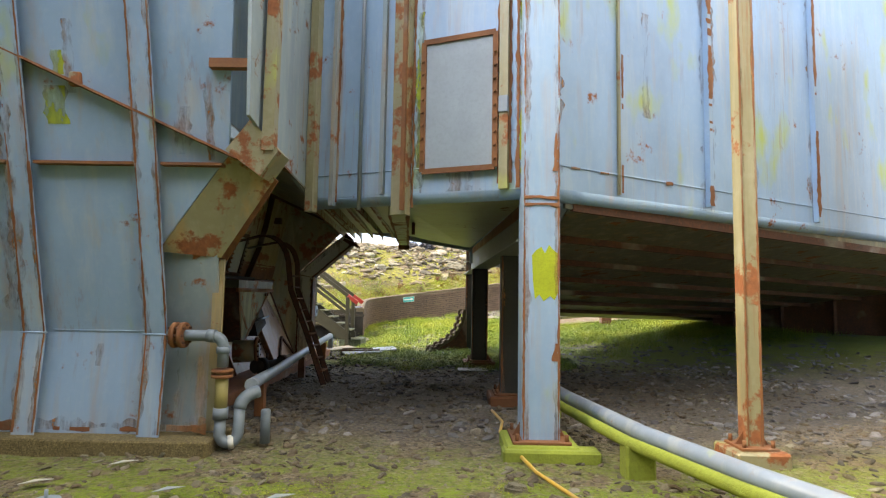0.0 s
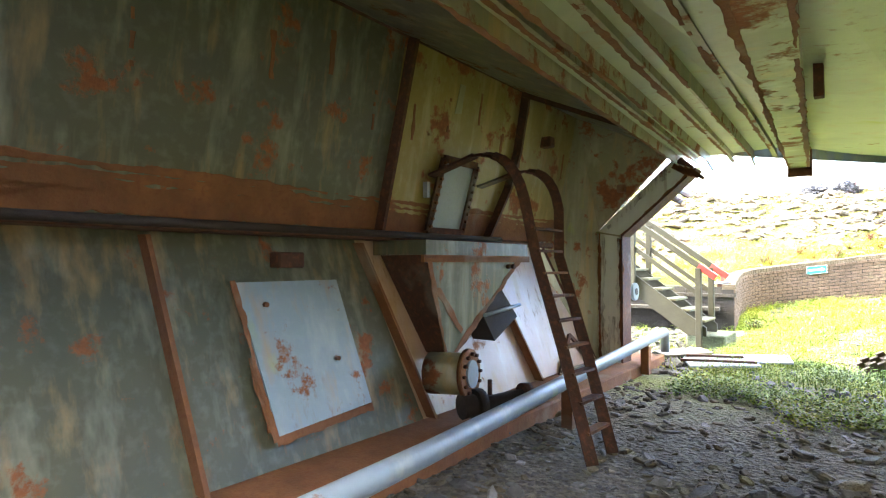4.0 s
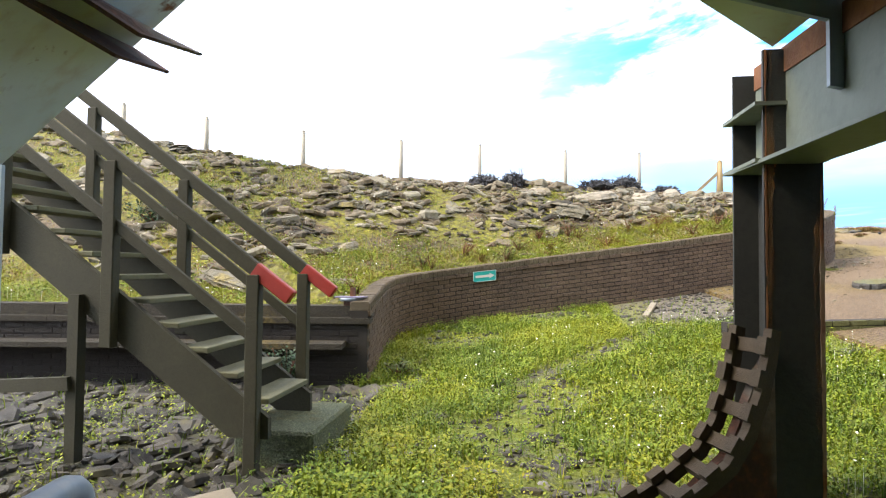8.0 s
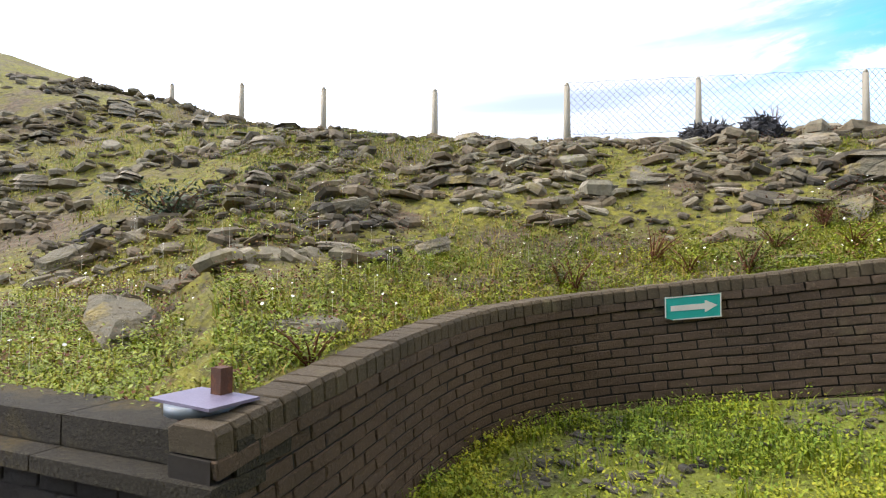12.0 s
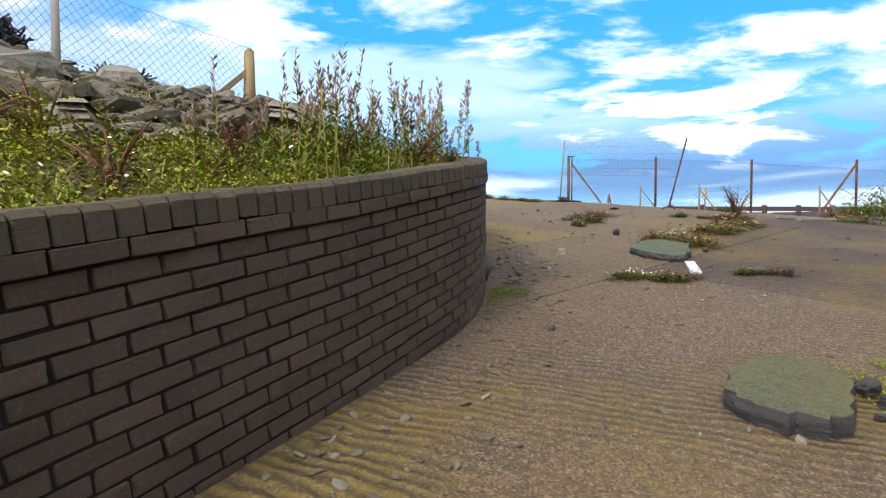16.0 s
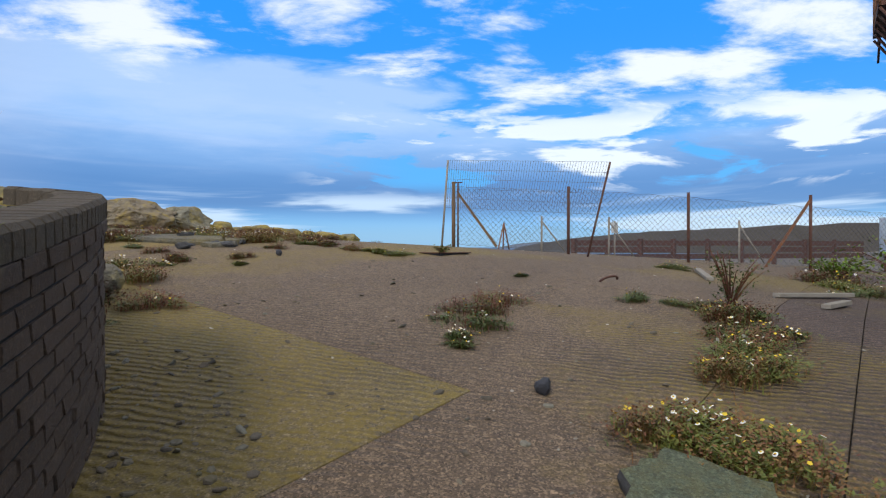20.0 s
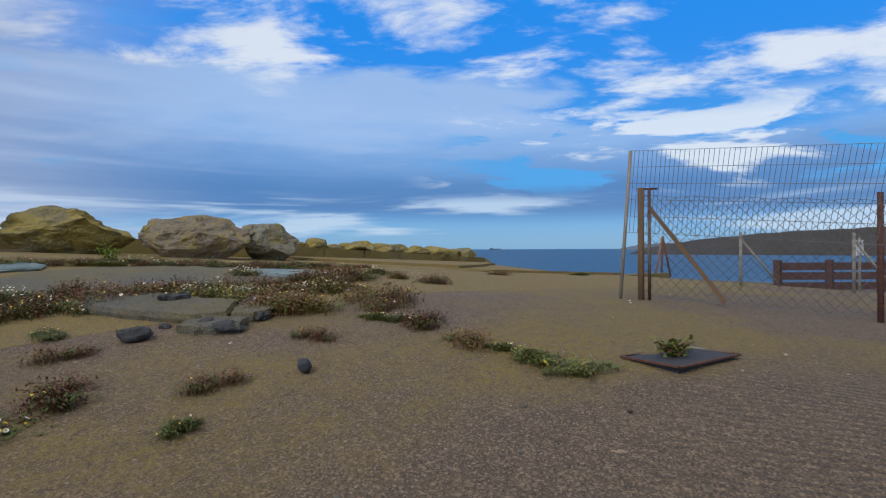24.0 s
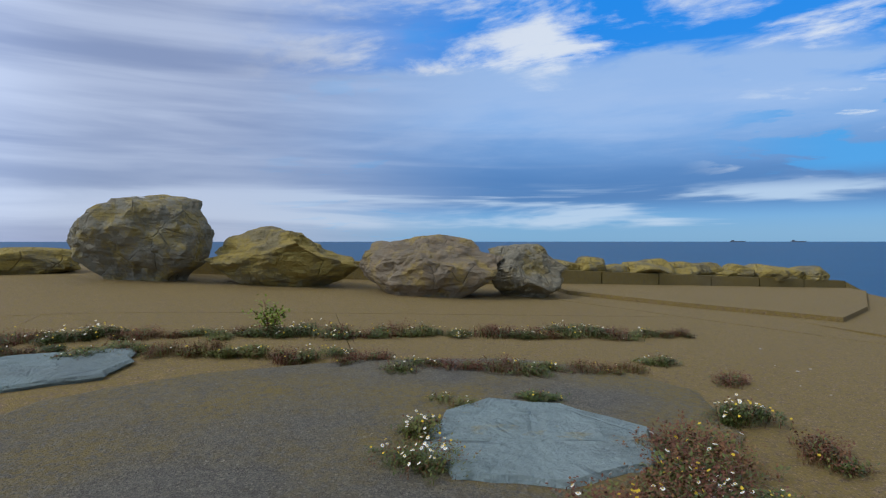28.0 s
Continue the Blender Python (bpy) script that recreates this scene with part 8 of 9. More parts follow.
def yard_things():
    lying_slab("broken_slab", "broken green-topped concrete slab lying on the ramp", "slab", [(5.22, 23.03), (5.55, 23.04), (5.79, 22.87), (5.60, 22.64), (5.21, 22.48), (5.04, 22.55), (4.93, 22.74), (5.01, 22.94)], 0.09, M_GREENSLAB, 0.005, (0, 0), M_DARKSTONE)
    lying_slab("broken_slab", "broken green-topped concrete slab edged with weeds", "slab", [(8.08, 25.66), (8.6, 25.88), (8.92, 25.84), (8.93, 25.42), (8.55, 25.2), (8.15, 25.0), (8.0, 25.07), (7.97, 25.38)], 0.07, M_GREENSLAB, 0.005, (0, 0), M_DARKSTONE)
    for k, out in enumerate(([(9.63, 34.93), (9.87, 35.40), (10.34, 35.02), (10.62, 34.58), (10.86, 34.26), (10.66, 33.80), (10.40, 33.86), (10.0, 34.3)], [(10.90, 34.24), (11.12, 34.04), (11.02, 33.73), (10.84, 33.62), (10.70, 33.78)], [(10.36, 33.82), (10.62, 33.74), (10.76, 33.56), (10.62, 33.34), (10.34, 33.48), (10.24, 33.66)])):
        lying_slab("flat_slab", "cracked piece of grey slab among brown weeds", "slab", out, 0.085 - 0.01 * k, M_PATCH, 0.0, (0.01 * k, -0.02 * k))
    lying_slab("asphalt_scab", "rough dark asphalt scab on the grey slab", "rubble", irregular(10.4, 34.6, 0.16, 0.08, 8, 14, 0.3), 0.13, M_DARKSTONE)
    lying_slab("asphalt_patch", "wide patch of dark asphalt on the concrete", "patch", [(8.4, 36.6), (9.2, 37.9), (10.0, 38.35), (11.4, 38.8), (12.8, 38.95), (13.7, 38.5), (14.0, 37.9), (13.7, 36.9), (12.9, 36.2), (11.6, 35.7), (10.2, 35.6), (9.0, 35.7)], 0.035, M_PATCH)
    lying_slab("blue_rock", "smooth blue-grey bedrock showing through the concrete", "rock", [(11.66, 36.75), (11.9, 37.3), (12.25, 37.55), (12.7, 37.4), (13.1, 36.95), (12.95, 36.45), (12.3, 36.25), (11.8, 36.4)], 0.06, M_BLUESLAB, 0.01)
    lying_slab("blue_rock", "patch of blue-grey bedrock with weeds", "rock", irregular(8.3, 38.6, 1.3, 0.6, 9, 8, 0.2), 0.05, M_BLUESLAB, 0.0)
    g = ramp_z(7.5, 24.6)
    single("white_plank", barred((7.59, 24.56, g + 0.03), (8.10, 24.93, g + 0.10), 0.10, 0.028, (0, 0, 1), 0.004), M_WHITE, "short white painted plank", "plank")
    single("grey_plank", barred((1.15, 21.52, low_z(1.15, 21.52) + 0.04), (1.48, 22.43, low_z(1.48, 22.43) + 0.06), 0.10, 0.045, (0, 0, 1), 0.006), M_GREYWOOD, "weathered grey plank lying on gravel", "plank")
    for x, y, x2, y2 in ((14.55, 27.49, 15.73, 28.07), (13.3, 25.95, 13.9, 25.85), (13.7, 26.5, 14.9, 25.95)):
        single("batten", barred((x, y, ramp_z(x, y) + 0.03), (x2, y2, ramp_z(x2, y2) + 0.05), 0.09, 0.05, (0, 0, 1), 0.006), M_GREYWOOD, "grey timber batten lying on the concrete", "batten", "battens")
    hk = [(12.5 + 0.20 * math.cos(a), 27.95 + 0.05 * math.sin(a), ramp_z(12.5, 27.95) + 0.02 + 0.10 * (1 - math.sin(a)) * 0.5) for a in (i * 0.35 + 3.0 for i in range(10))]
    single("bent_rod", tubed(hk, 0.014, 6), M_DARKRUST, "rusty bent rod curving up from a joint", "rod")
    for i, (x, y, s, m, lab) in enumerate(((5.66, 25.5, 0.16, M_BLACK, "crumpled black plastic bag by the wall"), (9.2, 26.68, 0.075, M_BLACK, "small dark stone on the concrete"), (10.72, 32.2, 0.07, M_BLACK, "small square dark stone"), (8.05, 30.9, 0.24, M_SLATE, "dark stone half hidden by dry weeds"), (13.1, 35.3, 0.06, M_BOULDER2, "grey pebble on cracked concrete"))):
        ob = tagged(part("stone", rock_mesh("stone", 200 + i, s, s * 0.8, s * 0.75, m, 8, 0.10, 1), None), lab, "stone")
        ob.matrix_basis = pose(x, y, ramp_z(x, y) - 0.01, 0, 0, 40 * i)
    # open drain flush in the concrete; a solid black block paints its dark depth
    d = thing("drain_opening", "open square drain hole, its dark a black block, with a rusty lip", "drain")
    x0, y0 = 12.98, 31.0
    g = ramp_z(x0, y0)
    part("pit", boxed(x0 - 0.34, x0 + 0.34, y0 - 0.20, y0 + 0.20, g - 0.06, g + 0.006), M_BLACK, d)
    for a, b in (((-0.36, -0.22), (0.36, -0.22)), ((-0.36, 0.22), (0.36, 0.22)), ((0.36, -0.22), (0.36, 0.22)), ((-0.36, -0.22), (-0.36, 0.22))):
        part("lip", barred((x0 + a[0], y0 + a[1], g + 0.006), (x0 + b[0], y0 + b[1], g + 0.006), 0.03, 0.012), M_DARKRUST, d)
    bush("drain_fern", x0 - 0.06, y0, g, 0.15, 0.12, 260, M_LEAF, "bright green weed growing out of a drain", 0.05, 71)
    for i, (x, y, sz) in enumerate(((5.70, 22.60, 0.075), (5.62, 22.50, 0.05), (5.78, 22.68, 0.04), (5.45, 22.47, 0.035), (5.83, 22.98, 0.04), (6.9, 24.95, 0.05), (8.9, 25.2, 0.05))):
        ob = tagged(part("asphalt_lump", rock_mesh("asphalt_lump", 260 + i, sz, sz * 0.8, sz * 0.7, M_DARKSTONE, 8, 0.2, 2), None), "dark crumbled lump broken off a slab", "rubble", "asphalt lumps")
        ob.matrix_basis = pose(x, y, ramp_z(x, y) - 0.008, 0, 0, 50 * i)
    # dark lumps of broken asphalt round the flat slab
    rnd = random.Random(90)
    for i in range(12):
        x, y = rnd.choice(((9.9, 34.2), (11.0, 33.9), (11.3, 34.4), (10.5, 33.6), (9.2, 34.4)))
        x, y, sz = x + rnd.gauss(0, 0.25), y + rnd.gauss(0, 0.2), rnd.uniform(0.05, 0.15)
        ob = tagged(part("asphalt_lump", rock_mesh("asphalt_lump", 240 + i, sz, sz * 0.7, sz * 0.4, M_DARKSTONE, 8, 0.15, 2), None), "dark crumbled asphalt lump beside the slab", "rubble", "asphalt lumps")
        ob.matrix_basis = pose(x, y, ramp_z(x, y) - 0.01, 0, 0, rnd.uniform(0, 180))


yard_things()
TUFT_SPOTS = [
    ("daisyC", 6.98, 24.86, 0.75), ("daisyA", 7.16, 24.62, 0.9), ("brownC", 7.32, 24.55, 1.0), ("greenA", 8.1, 24.3, 1.0), ("brownC", 8.3, 24.15, 0.8),
    ("brownB", 9.12, 25.95, 1.2), ("daisyB", 9.1, 25.7, 1.2), ("brownA", 9.35, 25.55, 1.3), ("daisyC", 9.3, 25.8, 1.3), ("greenB", 9.25, 25.68, 1.2),
    ("daisyA", 9.62, 27.72, 0.8), ("daisyB", 10.0, 27.95, 1.2), ("brownB", 10.45, 28.15, 1.1), ("brownA", 10.8, 28.35, 1.1), ("greenA", 9.52, 27.6, 0.7),
    ("brownB", 10.26, 25.91, 1.3), ("greenB", 10.55, 26.0, 1.1), ("daisyC", 10.85, 26.06, 1.2), ("brownA", 11.2, 26.16, 1.3), ("daisyB", 11.5, 26.25, 1.2), ("brownB", 11.85, 26.4, 1.4), ("greenB", 12.2, 26.55, 1.3),
    ("daisyA", 12.08, 27.43, 0.9), ("greenB", 12.14, 27.12, 0.7), ("daisyB", 12.29, 26.82, 0.8), ("greenA", 12.2, 29.0, 0.6),
    ("greenA", 12.05, 31.55, 1.2), ("greenB", 12.18, 31.25, 0.9), ("brownC", 12.0, 32.1, 1.1), ("greenA", 12.1, 31.85, 0.7), ("brownC", 12.0, 32.8, 1.2), ("daisyA", 11.9, 33.0, 0.7),
    ("brownB", 12.35, 33.9, 1.4), ("brownA", 12.0, 33.6, 1.0), ("greenA", 11.8, 33.2, 0.8), ("daisyC", 11.4, 34.1, 0.9), ("brownB", 11.15, 34.35, 1.0),
    ("brownB", 10.2, 35.3, 1.4), ("brownA", 9.8, 35.2, 1.5), ("daisyB", 9.4, 35.1, 1.2), ("brownB", 9.0, 34.9, 1.4), ("brownA", 8.5, 34.6, 1.3), ("brownC", 9.5, 33.4, 1.0), ("daisyA", 9.4, 34.1, 0.7),
    ("daisyC", 11.65, 36.55, 0.9), ("daisyA", 11.7, 36.95, 1.0), ("daisyB", 12.0, 37.5, 0.7), ("greenA", 12.6, 37.6, 0.9), ("brownB", 12.3, 35.9, 1.2), ("brownA", 12.0, 35.7, 1.1), ("daisyB", 12.6, 35.8, 1.1), ("brownB", 13.1, 36.3, 1.3), ("brownA", 13.3, 36.7, 1.2), ("daisyC", 13.0, 36.05, 0.9), ("daisyA", 13.9, 37.2, 1.1), ("brownC", 14.0, 36.6, 1.2), ("brownB", 14.1, 35.5, 1.1), ("brownB", 11.4, 35.3, 1.3), ("daisyB", 11.0, 35.5, 1.2), ("brownA", 10.6, 35.6, 1.2),
    ("brownC", 8.0, 33.0, 1.5), ("brownB", 7.9, 30.7, 1.6), ("brownA", 8.3, 30.3, 1.2), ("brownB", 8.6, 31.6, 1.3), ("daisyB", 8.8, 32.4, 1.3), ("brownC", 9.4, 32.6, 1.2), ("brownB", 7.6, 31.8, 1.4), ("greenB", 7.5, 29.9, 1.3),
    ("brownC", 11.1, 32.9, 0.9), ("brownC", 10.2, 32.3, 0.9), ("greenA", 9.9, 31.8, 0.7),
    ("daisyA", 14.3, 38.9, 0.9), ("brownC", 14.6, 38.2, 1.0), ("brownC", 17.75, 38.4, 1.2), ("greenA", 21.3, 39.2, 1.4),
    ("greenB", 15.9, 28.5, 1.3), ("daisyB", 15.7, 25.9, 1.4), ("greenB", 16.3, 26.4, 1.5), ("brownB", 16.9, 26.7, 1.7),
]
for i, (kd, x, y, s) in enumerate(TUFT_SPOTS):
    weed(kd, x, y, ramp_z(x, y) + (0.03 if 8.4 < x < 14 and 35.6 < y < 39 else 0.0), s, (i * 73) % 360, "", "weeds in the joints")
bush("woody_weed", 12.4, 26.6, ramp_z(12.4, 26.6), 0.34, 0.62, 900, M_LEAF, "tall straggly brown-stemmed weed standing in a joint", 0.034, 44, 18)
# thick hedge of weeds behind the slab and along its broken edge
hd = random.Random(33)
for i in range(30):
    f = i / 29
    x, y = lerp([(0, 8.9), (0.35, 10.3), (0.6, 11.2), (0.8, 12.1), (1, 12.9)], f), lerp([(0, 35.6), (0.35, 35.35), (0.6, 34.75), (0.8, 35.0), (1, 36.2)], f)
    x, y = x + hd.gauss(0, 0.12), y + hd.gauss(0, 0.14)
    weed(hd.choice(("brownB", "brownA", "brownB", "daisyC", "daisyB", "greenB")), x, y, ramp_z(x, y) + (0.03 if 8.4 < x < 14 and 35.6 < y < 39 else 0.0), hd.uniform(0.8, 1.25), hd.uniform(0, 360), "", "weeds in the joints")
for i in range(5):
    x, y = 11.25 + hd.gauss(0, 0.10), 33.85 + hd.gauss(0, 0.18)
    weed(hd.choice(("brownB", "brownA", "brownB", "daisyC")), x, y, ramp_z(x, y), hd.uniform(1.0, 1.5), hd.uniform(0, 360), "", "weeds in the joints")
# weed rows along the far joints of the quay
rr = random.Random(12)
for i in range(46):
    f = i / 45
    x = 4.5 + 11 * f
    y = 39.6 + 0.9 * f + rr.gauss(0, 0.10)
    weed(rr.choice(("daisyB", "daisyA", "brownC", "greenB", "brownA")), x, y, ramp_z(x, y), rr.uniform(0.7, 1.3), rr.uniform(0, 360), "", "weeds along a far joint")
for i in range(34):
    f = i / 33
    x = 5.2 + 8.6 * f
    y = 38.9 + 0.5 * math.sin(f * 5) + rr.gauss(0, 0.08) + (0.1 if f > 0.5 else 0)
    weed(rr.choice(("daisyB", "brownC", "greenA", "brownA")), x, y, ramp_z(x, y) + 0.02, rr.uniform(0.6, 1.1), rr.uniform(0, 360), "", "weeds along a far joint")
bush("yellow_bush", 10.35, 40.3, ramp_z(10.3, 40.3), 0.35, 0.34, 500, M_YELLEAF, "yellow-green flowering weed on the quay", 0.05, 31)
for i, (x, y, r, h) in enumerate(((13.2, 23.4, 0.55, 0.55), (14.3, 23.9, 0.6, 0.5), (15.6, 25.2, 0.9, 0.75), (17.2, 25.4, 1.0, 0.9), (19.0, 24.6, 1.0, 0.8), (21.0, 24.4, 1.1, 0.8), (18.2, 26.6, 0.7, 0.4), (24.0, 23.5, 1.3, 0.9), (12.2, 22.7, 0.6, 0.42))):
    bush("weed_bush", x, y, ramp_z(x, y), r, h, 900, M_LEAF if i % 2 else M_GRASS, "straggly green weed bush by the fence", 0.07, 80 + i, 16)


# ---- hollow, bank and hill: grass, flowers, stones ----
def cover(n, x0, x1, y0, y1, test, seed):
    rnd = random.Random(seed)
    out = []
    while len(out) < n:
        x, y = rnd.uniform(x0, x1), rnd.uniform(y0, y1)
        k = test(x, y)
        if k > 0 and rnd.random() < k:
            out.append((x, y, ground_z(x, y)))
    return out


def n2(x, y, s, o=0.0):
    return 0.5 + 0.5 * noise.noise(Vector((x * s, y * s, o)))


def hollow(x, y):
    if inside_hill(x, y) or on_yard(x, y):
        return 0
    if y > 20.6 + 0.5 * n2(x, y, 1.1, 3) and x > 0.7:
        return 0.04
    edge = smooth01(12.0 + 2.2 * smooth01(0.9, 2.0, x), 15.0 + 2.0 * smooth01(0.9, 2.0, x), y + 1.5 * (n2(x, y, 0.8) - 0.5) * 2)
    if x < -2.3 and y < 18.3:
        edge *= 0.10
    return edge * (1.0 if n2(x, y, 0.75, 4) > 0.36 else 0.2) * (1.0 if n2(x, y, 3.0, 6) > 0.38 else 0.35)


def turf_bank(x, y):
    """Grass: thick on the shelf by the wall, in patches between the scree."""
    if not inside_hill(x, y) or x > 7.3:
        return 0
    d = wall_dist(x, y)
    if d < 0.34:
        return 0
    edge = 1.5 + 1.6 * (n2(x, y, 0.7, 2) - 0.5)
    if d < edge:
        return 1.0 if n2(x, y, 1.6, 5) > 0.42 else 0.45
    patch = n2(x, y, 0.55, 9)
    west = smooth01(-1.0, -6.0, x)
    return 0.75 if patch > 0.60 - 0.14 * west else 0.10


def bankside(x, y):
    if not inside_hill(x, y) or x > 7.3:
        return 0
    d = wall_dist(x, y)
    if d < 0.34:
        return 0
    return (1.0 if d < 2.6 else 0.45) * (1.0 if n2(x, y, 0.6, 9) > 0.40 else 0.15)


meadow("grass", cover(46000, -7, 11, 11.5, 23.0, hollow, 1), M_GRASS, "bright green grass in the hollow below the wall", 0.06, 0.20, 1, 0.9, 0.010)
meadow("grass", cover(30000, -12, 7.3, 17.5, 29, turf_bank, 2), M_GRASS, "green grass on the bank behind the wall", 0.03, 0.10, 2, 1.0, 0.013)
meadow("dry_grass", cover(22000, -14, 7.3, 17.5, 29, turf_bank, 3), M_DRYGRASS, "yellow and reddish dry grass on the bank", 0.04, 0.15, 3, 0.9, 0.010)


def herb(name, spots, material, label, size, seed, rise=0.06, per=7):
    """Low broad-leaved herbs as rosettes of leaflets."""
    rnd = random.Random(seed)
    vs, fs = [], []
    for x, y, z in spots:
        h = rnd.uniform(0.3, 1.0) * rise
        for k in range(per):
            a = rnd.random() * math.tau
            leaflet(vs, fs, (x + rnd.gauss(0, 0.03), y + rnd.gauss(0, 0.03), z + h * rnd.random()), (math.cos(a), math.sin(a), rnd.uniform(0.1, 0.9)), size * rnd.uniform(0.6, 1.3), size * 0.35)
    return tagged(part(name, raw(name, vs, fs, material), None), label, "plants", "", "stuff")


herb("low_herbs", cover(17000, -5, 9, 12, 23.0, hollow, 4), M_YELLEAF, "yellow-green low herbs in the hollow", 0.026, 4, 0.15, 10)
herb("low_herbs", cover(9000, -6, 9, 10.5, 23.0, hollow, 5), M_GRASS, "green low herbs in the hollow", 0.028, 5, 0.20, 10)
herb("bank_herbs", cover(4500, -9, 7.3, 17.5, 27, turf_bank, 6), M_YELLEAF, "yellow-green herbs on the bank", 0.03, 6, 0.18)
def shelf(x, y):
    """Thick turf on the level strip behind the coping."""
    if not inside_hill(x, y) or x > 4.5:
        return 0
    d = wall_dist(x, y)
    return smooth01(0.28, 0.4, d) * smooth01(2.1, 1.2, d - 0.9 * (n2(x, y, 0.8, 2) - 0.5)) * (1.0 if n2(x, y, 1.3, 8) > 0.40 else 0.35)


herb("shelf_turf", cover(15000, -9, 4.5, 17.5, 27, shelf, 18), M_YELLEAF, "thick yellow-green turf behind the coping", 0.020, 18, 0.09, 8)
herb("bank_herbs", cover(3800, -9, 7.3, 17.5, 29, bankside, 16), M_BROWN, "reddish-brown dry herbs on the bank", 0.03, 7, 0.2)


def clumps(x, y):
    """Feathery green patches on the gravel at the mouth of the passage."""
    if inside_hill(x, y) or on_yard(x, y) or y > 15.5 or x < -2.3:
        return 0
    return smooth01(10.6, 12.6, y) if n2(x, y, 0.85, 12) > 0.54 else 0.0


herb("gravel_herbs", cover(3600, -2.2, 2.6, 10.4, 15.4, clumps, 17), M_GRASS, "feathery bright green herbs on the gravel", 0.032, 17, 0.16, 9)


def flowers(name, spots, label, seed, r=0.016, rise=0.16):
    rnd = random.Random(seed)
    vs, fs = [], []
    for x, y, z in spots:
        h = rnd.uniform(0.5, 1.1) * rise
        disc(vs, fs, (x, y, z + h), (rnd.gauss(0, 0.5), rnd.gauss(-0.4, 0.4), 1), r * rnd.uniform(0.7, 1.2), 6)
        blade(vs, fs, x, y, z, h, 0.004, 0, 0)
    return tagged(part(name, raw(name, vs, fs, M_PETAL), None), label, "flowers", "", "stuff")


flowers("wild_flowers", cover(260, -1.5, 7, 13, 21, lambda x, y: hollow(x, y) * (1 if n2(x, y, 0.5, 1) > 0.5 else 0.1), 8), "small white flowers in the grass", 8, 0.009, 0.24)
flowers("wild_flowers", cover(260, -8, 6, 18, 25, bankside, 9), "small white flowers on the bank", 9, 0.011, 0.2)


def stones_at(n, x0, x1, y0, y1, test, lo, hi, seed):
    rnd = random.Random(seed)
    return [(x, y, z, lo + (hi - lo) * rnd.random() ** 3) for x, y, z in cover(n, x0, x1, y0, y1, test, seed)]


def floor_mask(x, y):
    return 0 if inside_hill(x, y) or on_yard(x, y) else (1.0 if n2(x, y, 0.9, 3) > 0.5 else 0.35) * (1 if y < 14.5 or x < -2.6 else 0.3)


def scree(x, y):
    if not inside_hill(x, y):
        return 0
    f = wall_dist(x, y)
    west = smooth01(-3.0, -7.0, x)
    return smooth01(1.3, 2.8, f) * (1 if n2(x, y, 0.5, 7) > 0.34 + 0.16 * west else 0.15) * (1 - 0.35 * west)


scatter_flakes("gravel", stones_at(6500, -6, 9, 6.5, 16.5, floor_mask, 0.012, 0.11, 29), M_RUBBLE_GREY, "grey slate gravel under the silo", "gravel", 29)
scatter_flakes("gravel", stones_at(14000, -3.5, 6, 1.2, 13, floor_mask, 0.008, 0.075, 21), M_RUBBLE, "small broken slate gravel on the plant floor", "gravel", 21)
scatter_flakes("slate_rubble", stones_at(5200, -9, -2.3, 13.2, 18.3, lambda x, y: 0 if inside_hill(x, y) else 1, 0.03, 0.19, 22), M_RUBBLE_DARK, "dark broken slate rubble beside the stair", "rubble", 22)
scatter_flakes("slate_scree", stones_at(11000, -18, 7, 19.5, 31, scree, 0.05, 0.26, 23), M_RUBBLE, "broken slate scree on the hillside", "rubble", 23)
scatter_flakes("slate_scree", stones_at(900, -18, 7, 20, 31, scree, 0.16, 0.42, 26), M_RUBBLE, "larger broken slate slabs on the hillside", "rubble", 26)
scatter_flakes("slate_rubble", stones_at(2600, -2.4, 4.8, 14, 24.5, lambda x, y: 0 if inside_hill(x, y) or on_yard(x, y) else (1 if (x > 0.8 and y > 20.8) or n2(x, y, 0.75, 4) < 0.42 or wall_dist(x, y) < 0.8 else 0.05), 0.015, 0.10, 27), M_RUBBLE_DARK, "broken slate among the herbs below the wall", "rubble", 27)
scatter_flakes("grit", stones_at(2600, -2.6, 12, 16, 31, lambda x, y: 0 if inside_hill(x, y) else (1 if wall_dist(x, y) < 0.7 else 0.10), 0.010, 0.05, 24), M_RUBBLE, "grit and small stones along the wall foot", "gravel", 24)
scatter_flakes("pale_chips", stones_at(420, 5.5, 22, 22, 40, lambda x, y: 1 if on_yard(x, y) and not inside_hill(x, y) else 0, 0.006, 0.028, 25), M_CHIP, "small pale stone chips strewn over the concrete", "gravel", 25)
rk = random.Random(40)
SLABS = [slate_mesh("slate_block", 300 + k, M_PALESLATE if k % 3 == 0 else M_SLATE) for k in range(8)]
spots = cover(150, -15, 6.5, 20, 30.5, scree, 41)
for i, (x, y, z) in enumerate(spots):
    ob = tagged(part("slate_block", SLABS[i % 8], None), "large angular slate block on the hillside", "rock", "slate blocks on the hill")
    s = rk.uniform(0.16, 0.44)
    ob.matrix_basis = pose(x, y, z - 0.06 * s, rk.gauss(0, 14), rk.gauss(0, 14), rk.uniform(0, 360)) @ Matrix.Diagonal((s, s, s * rk.uniform(0.7, 1.3), 1))
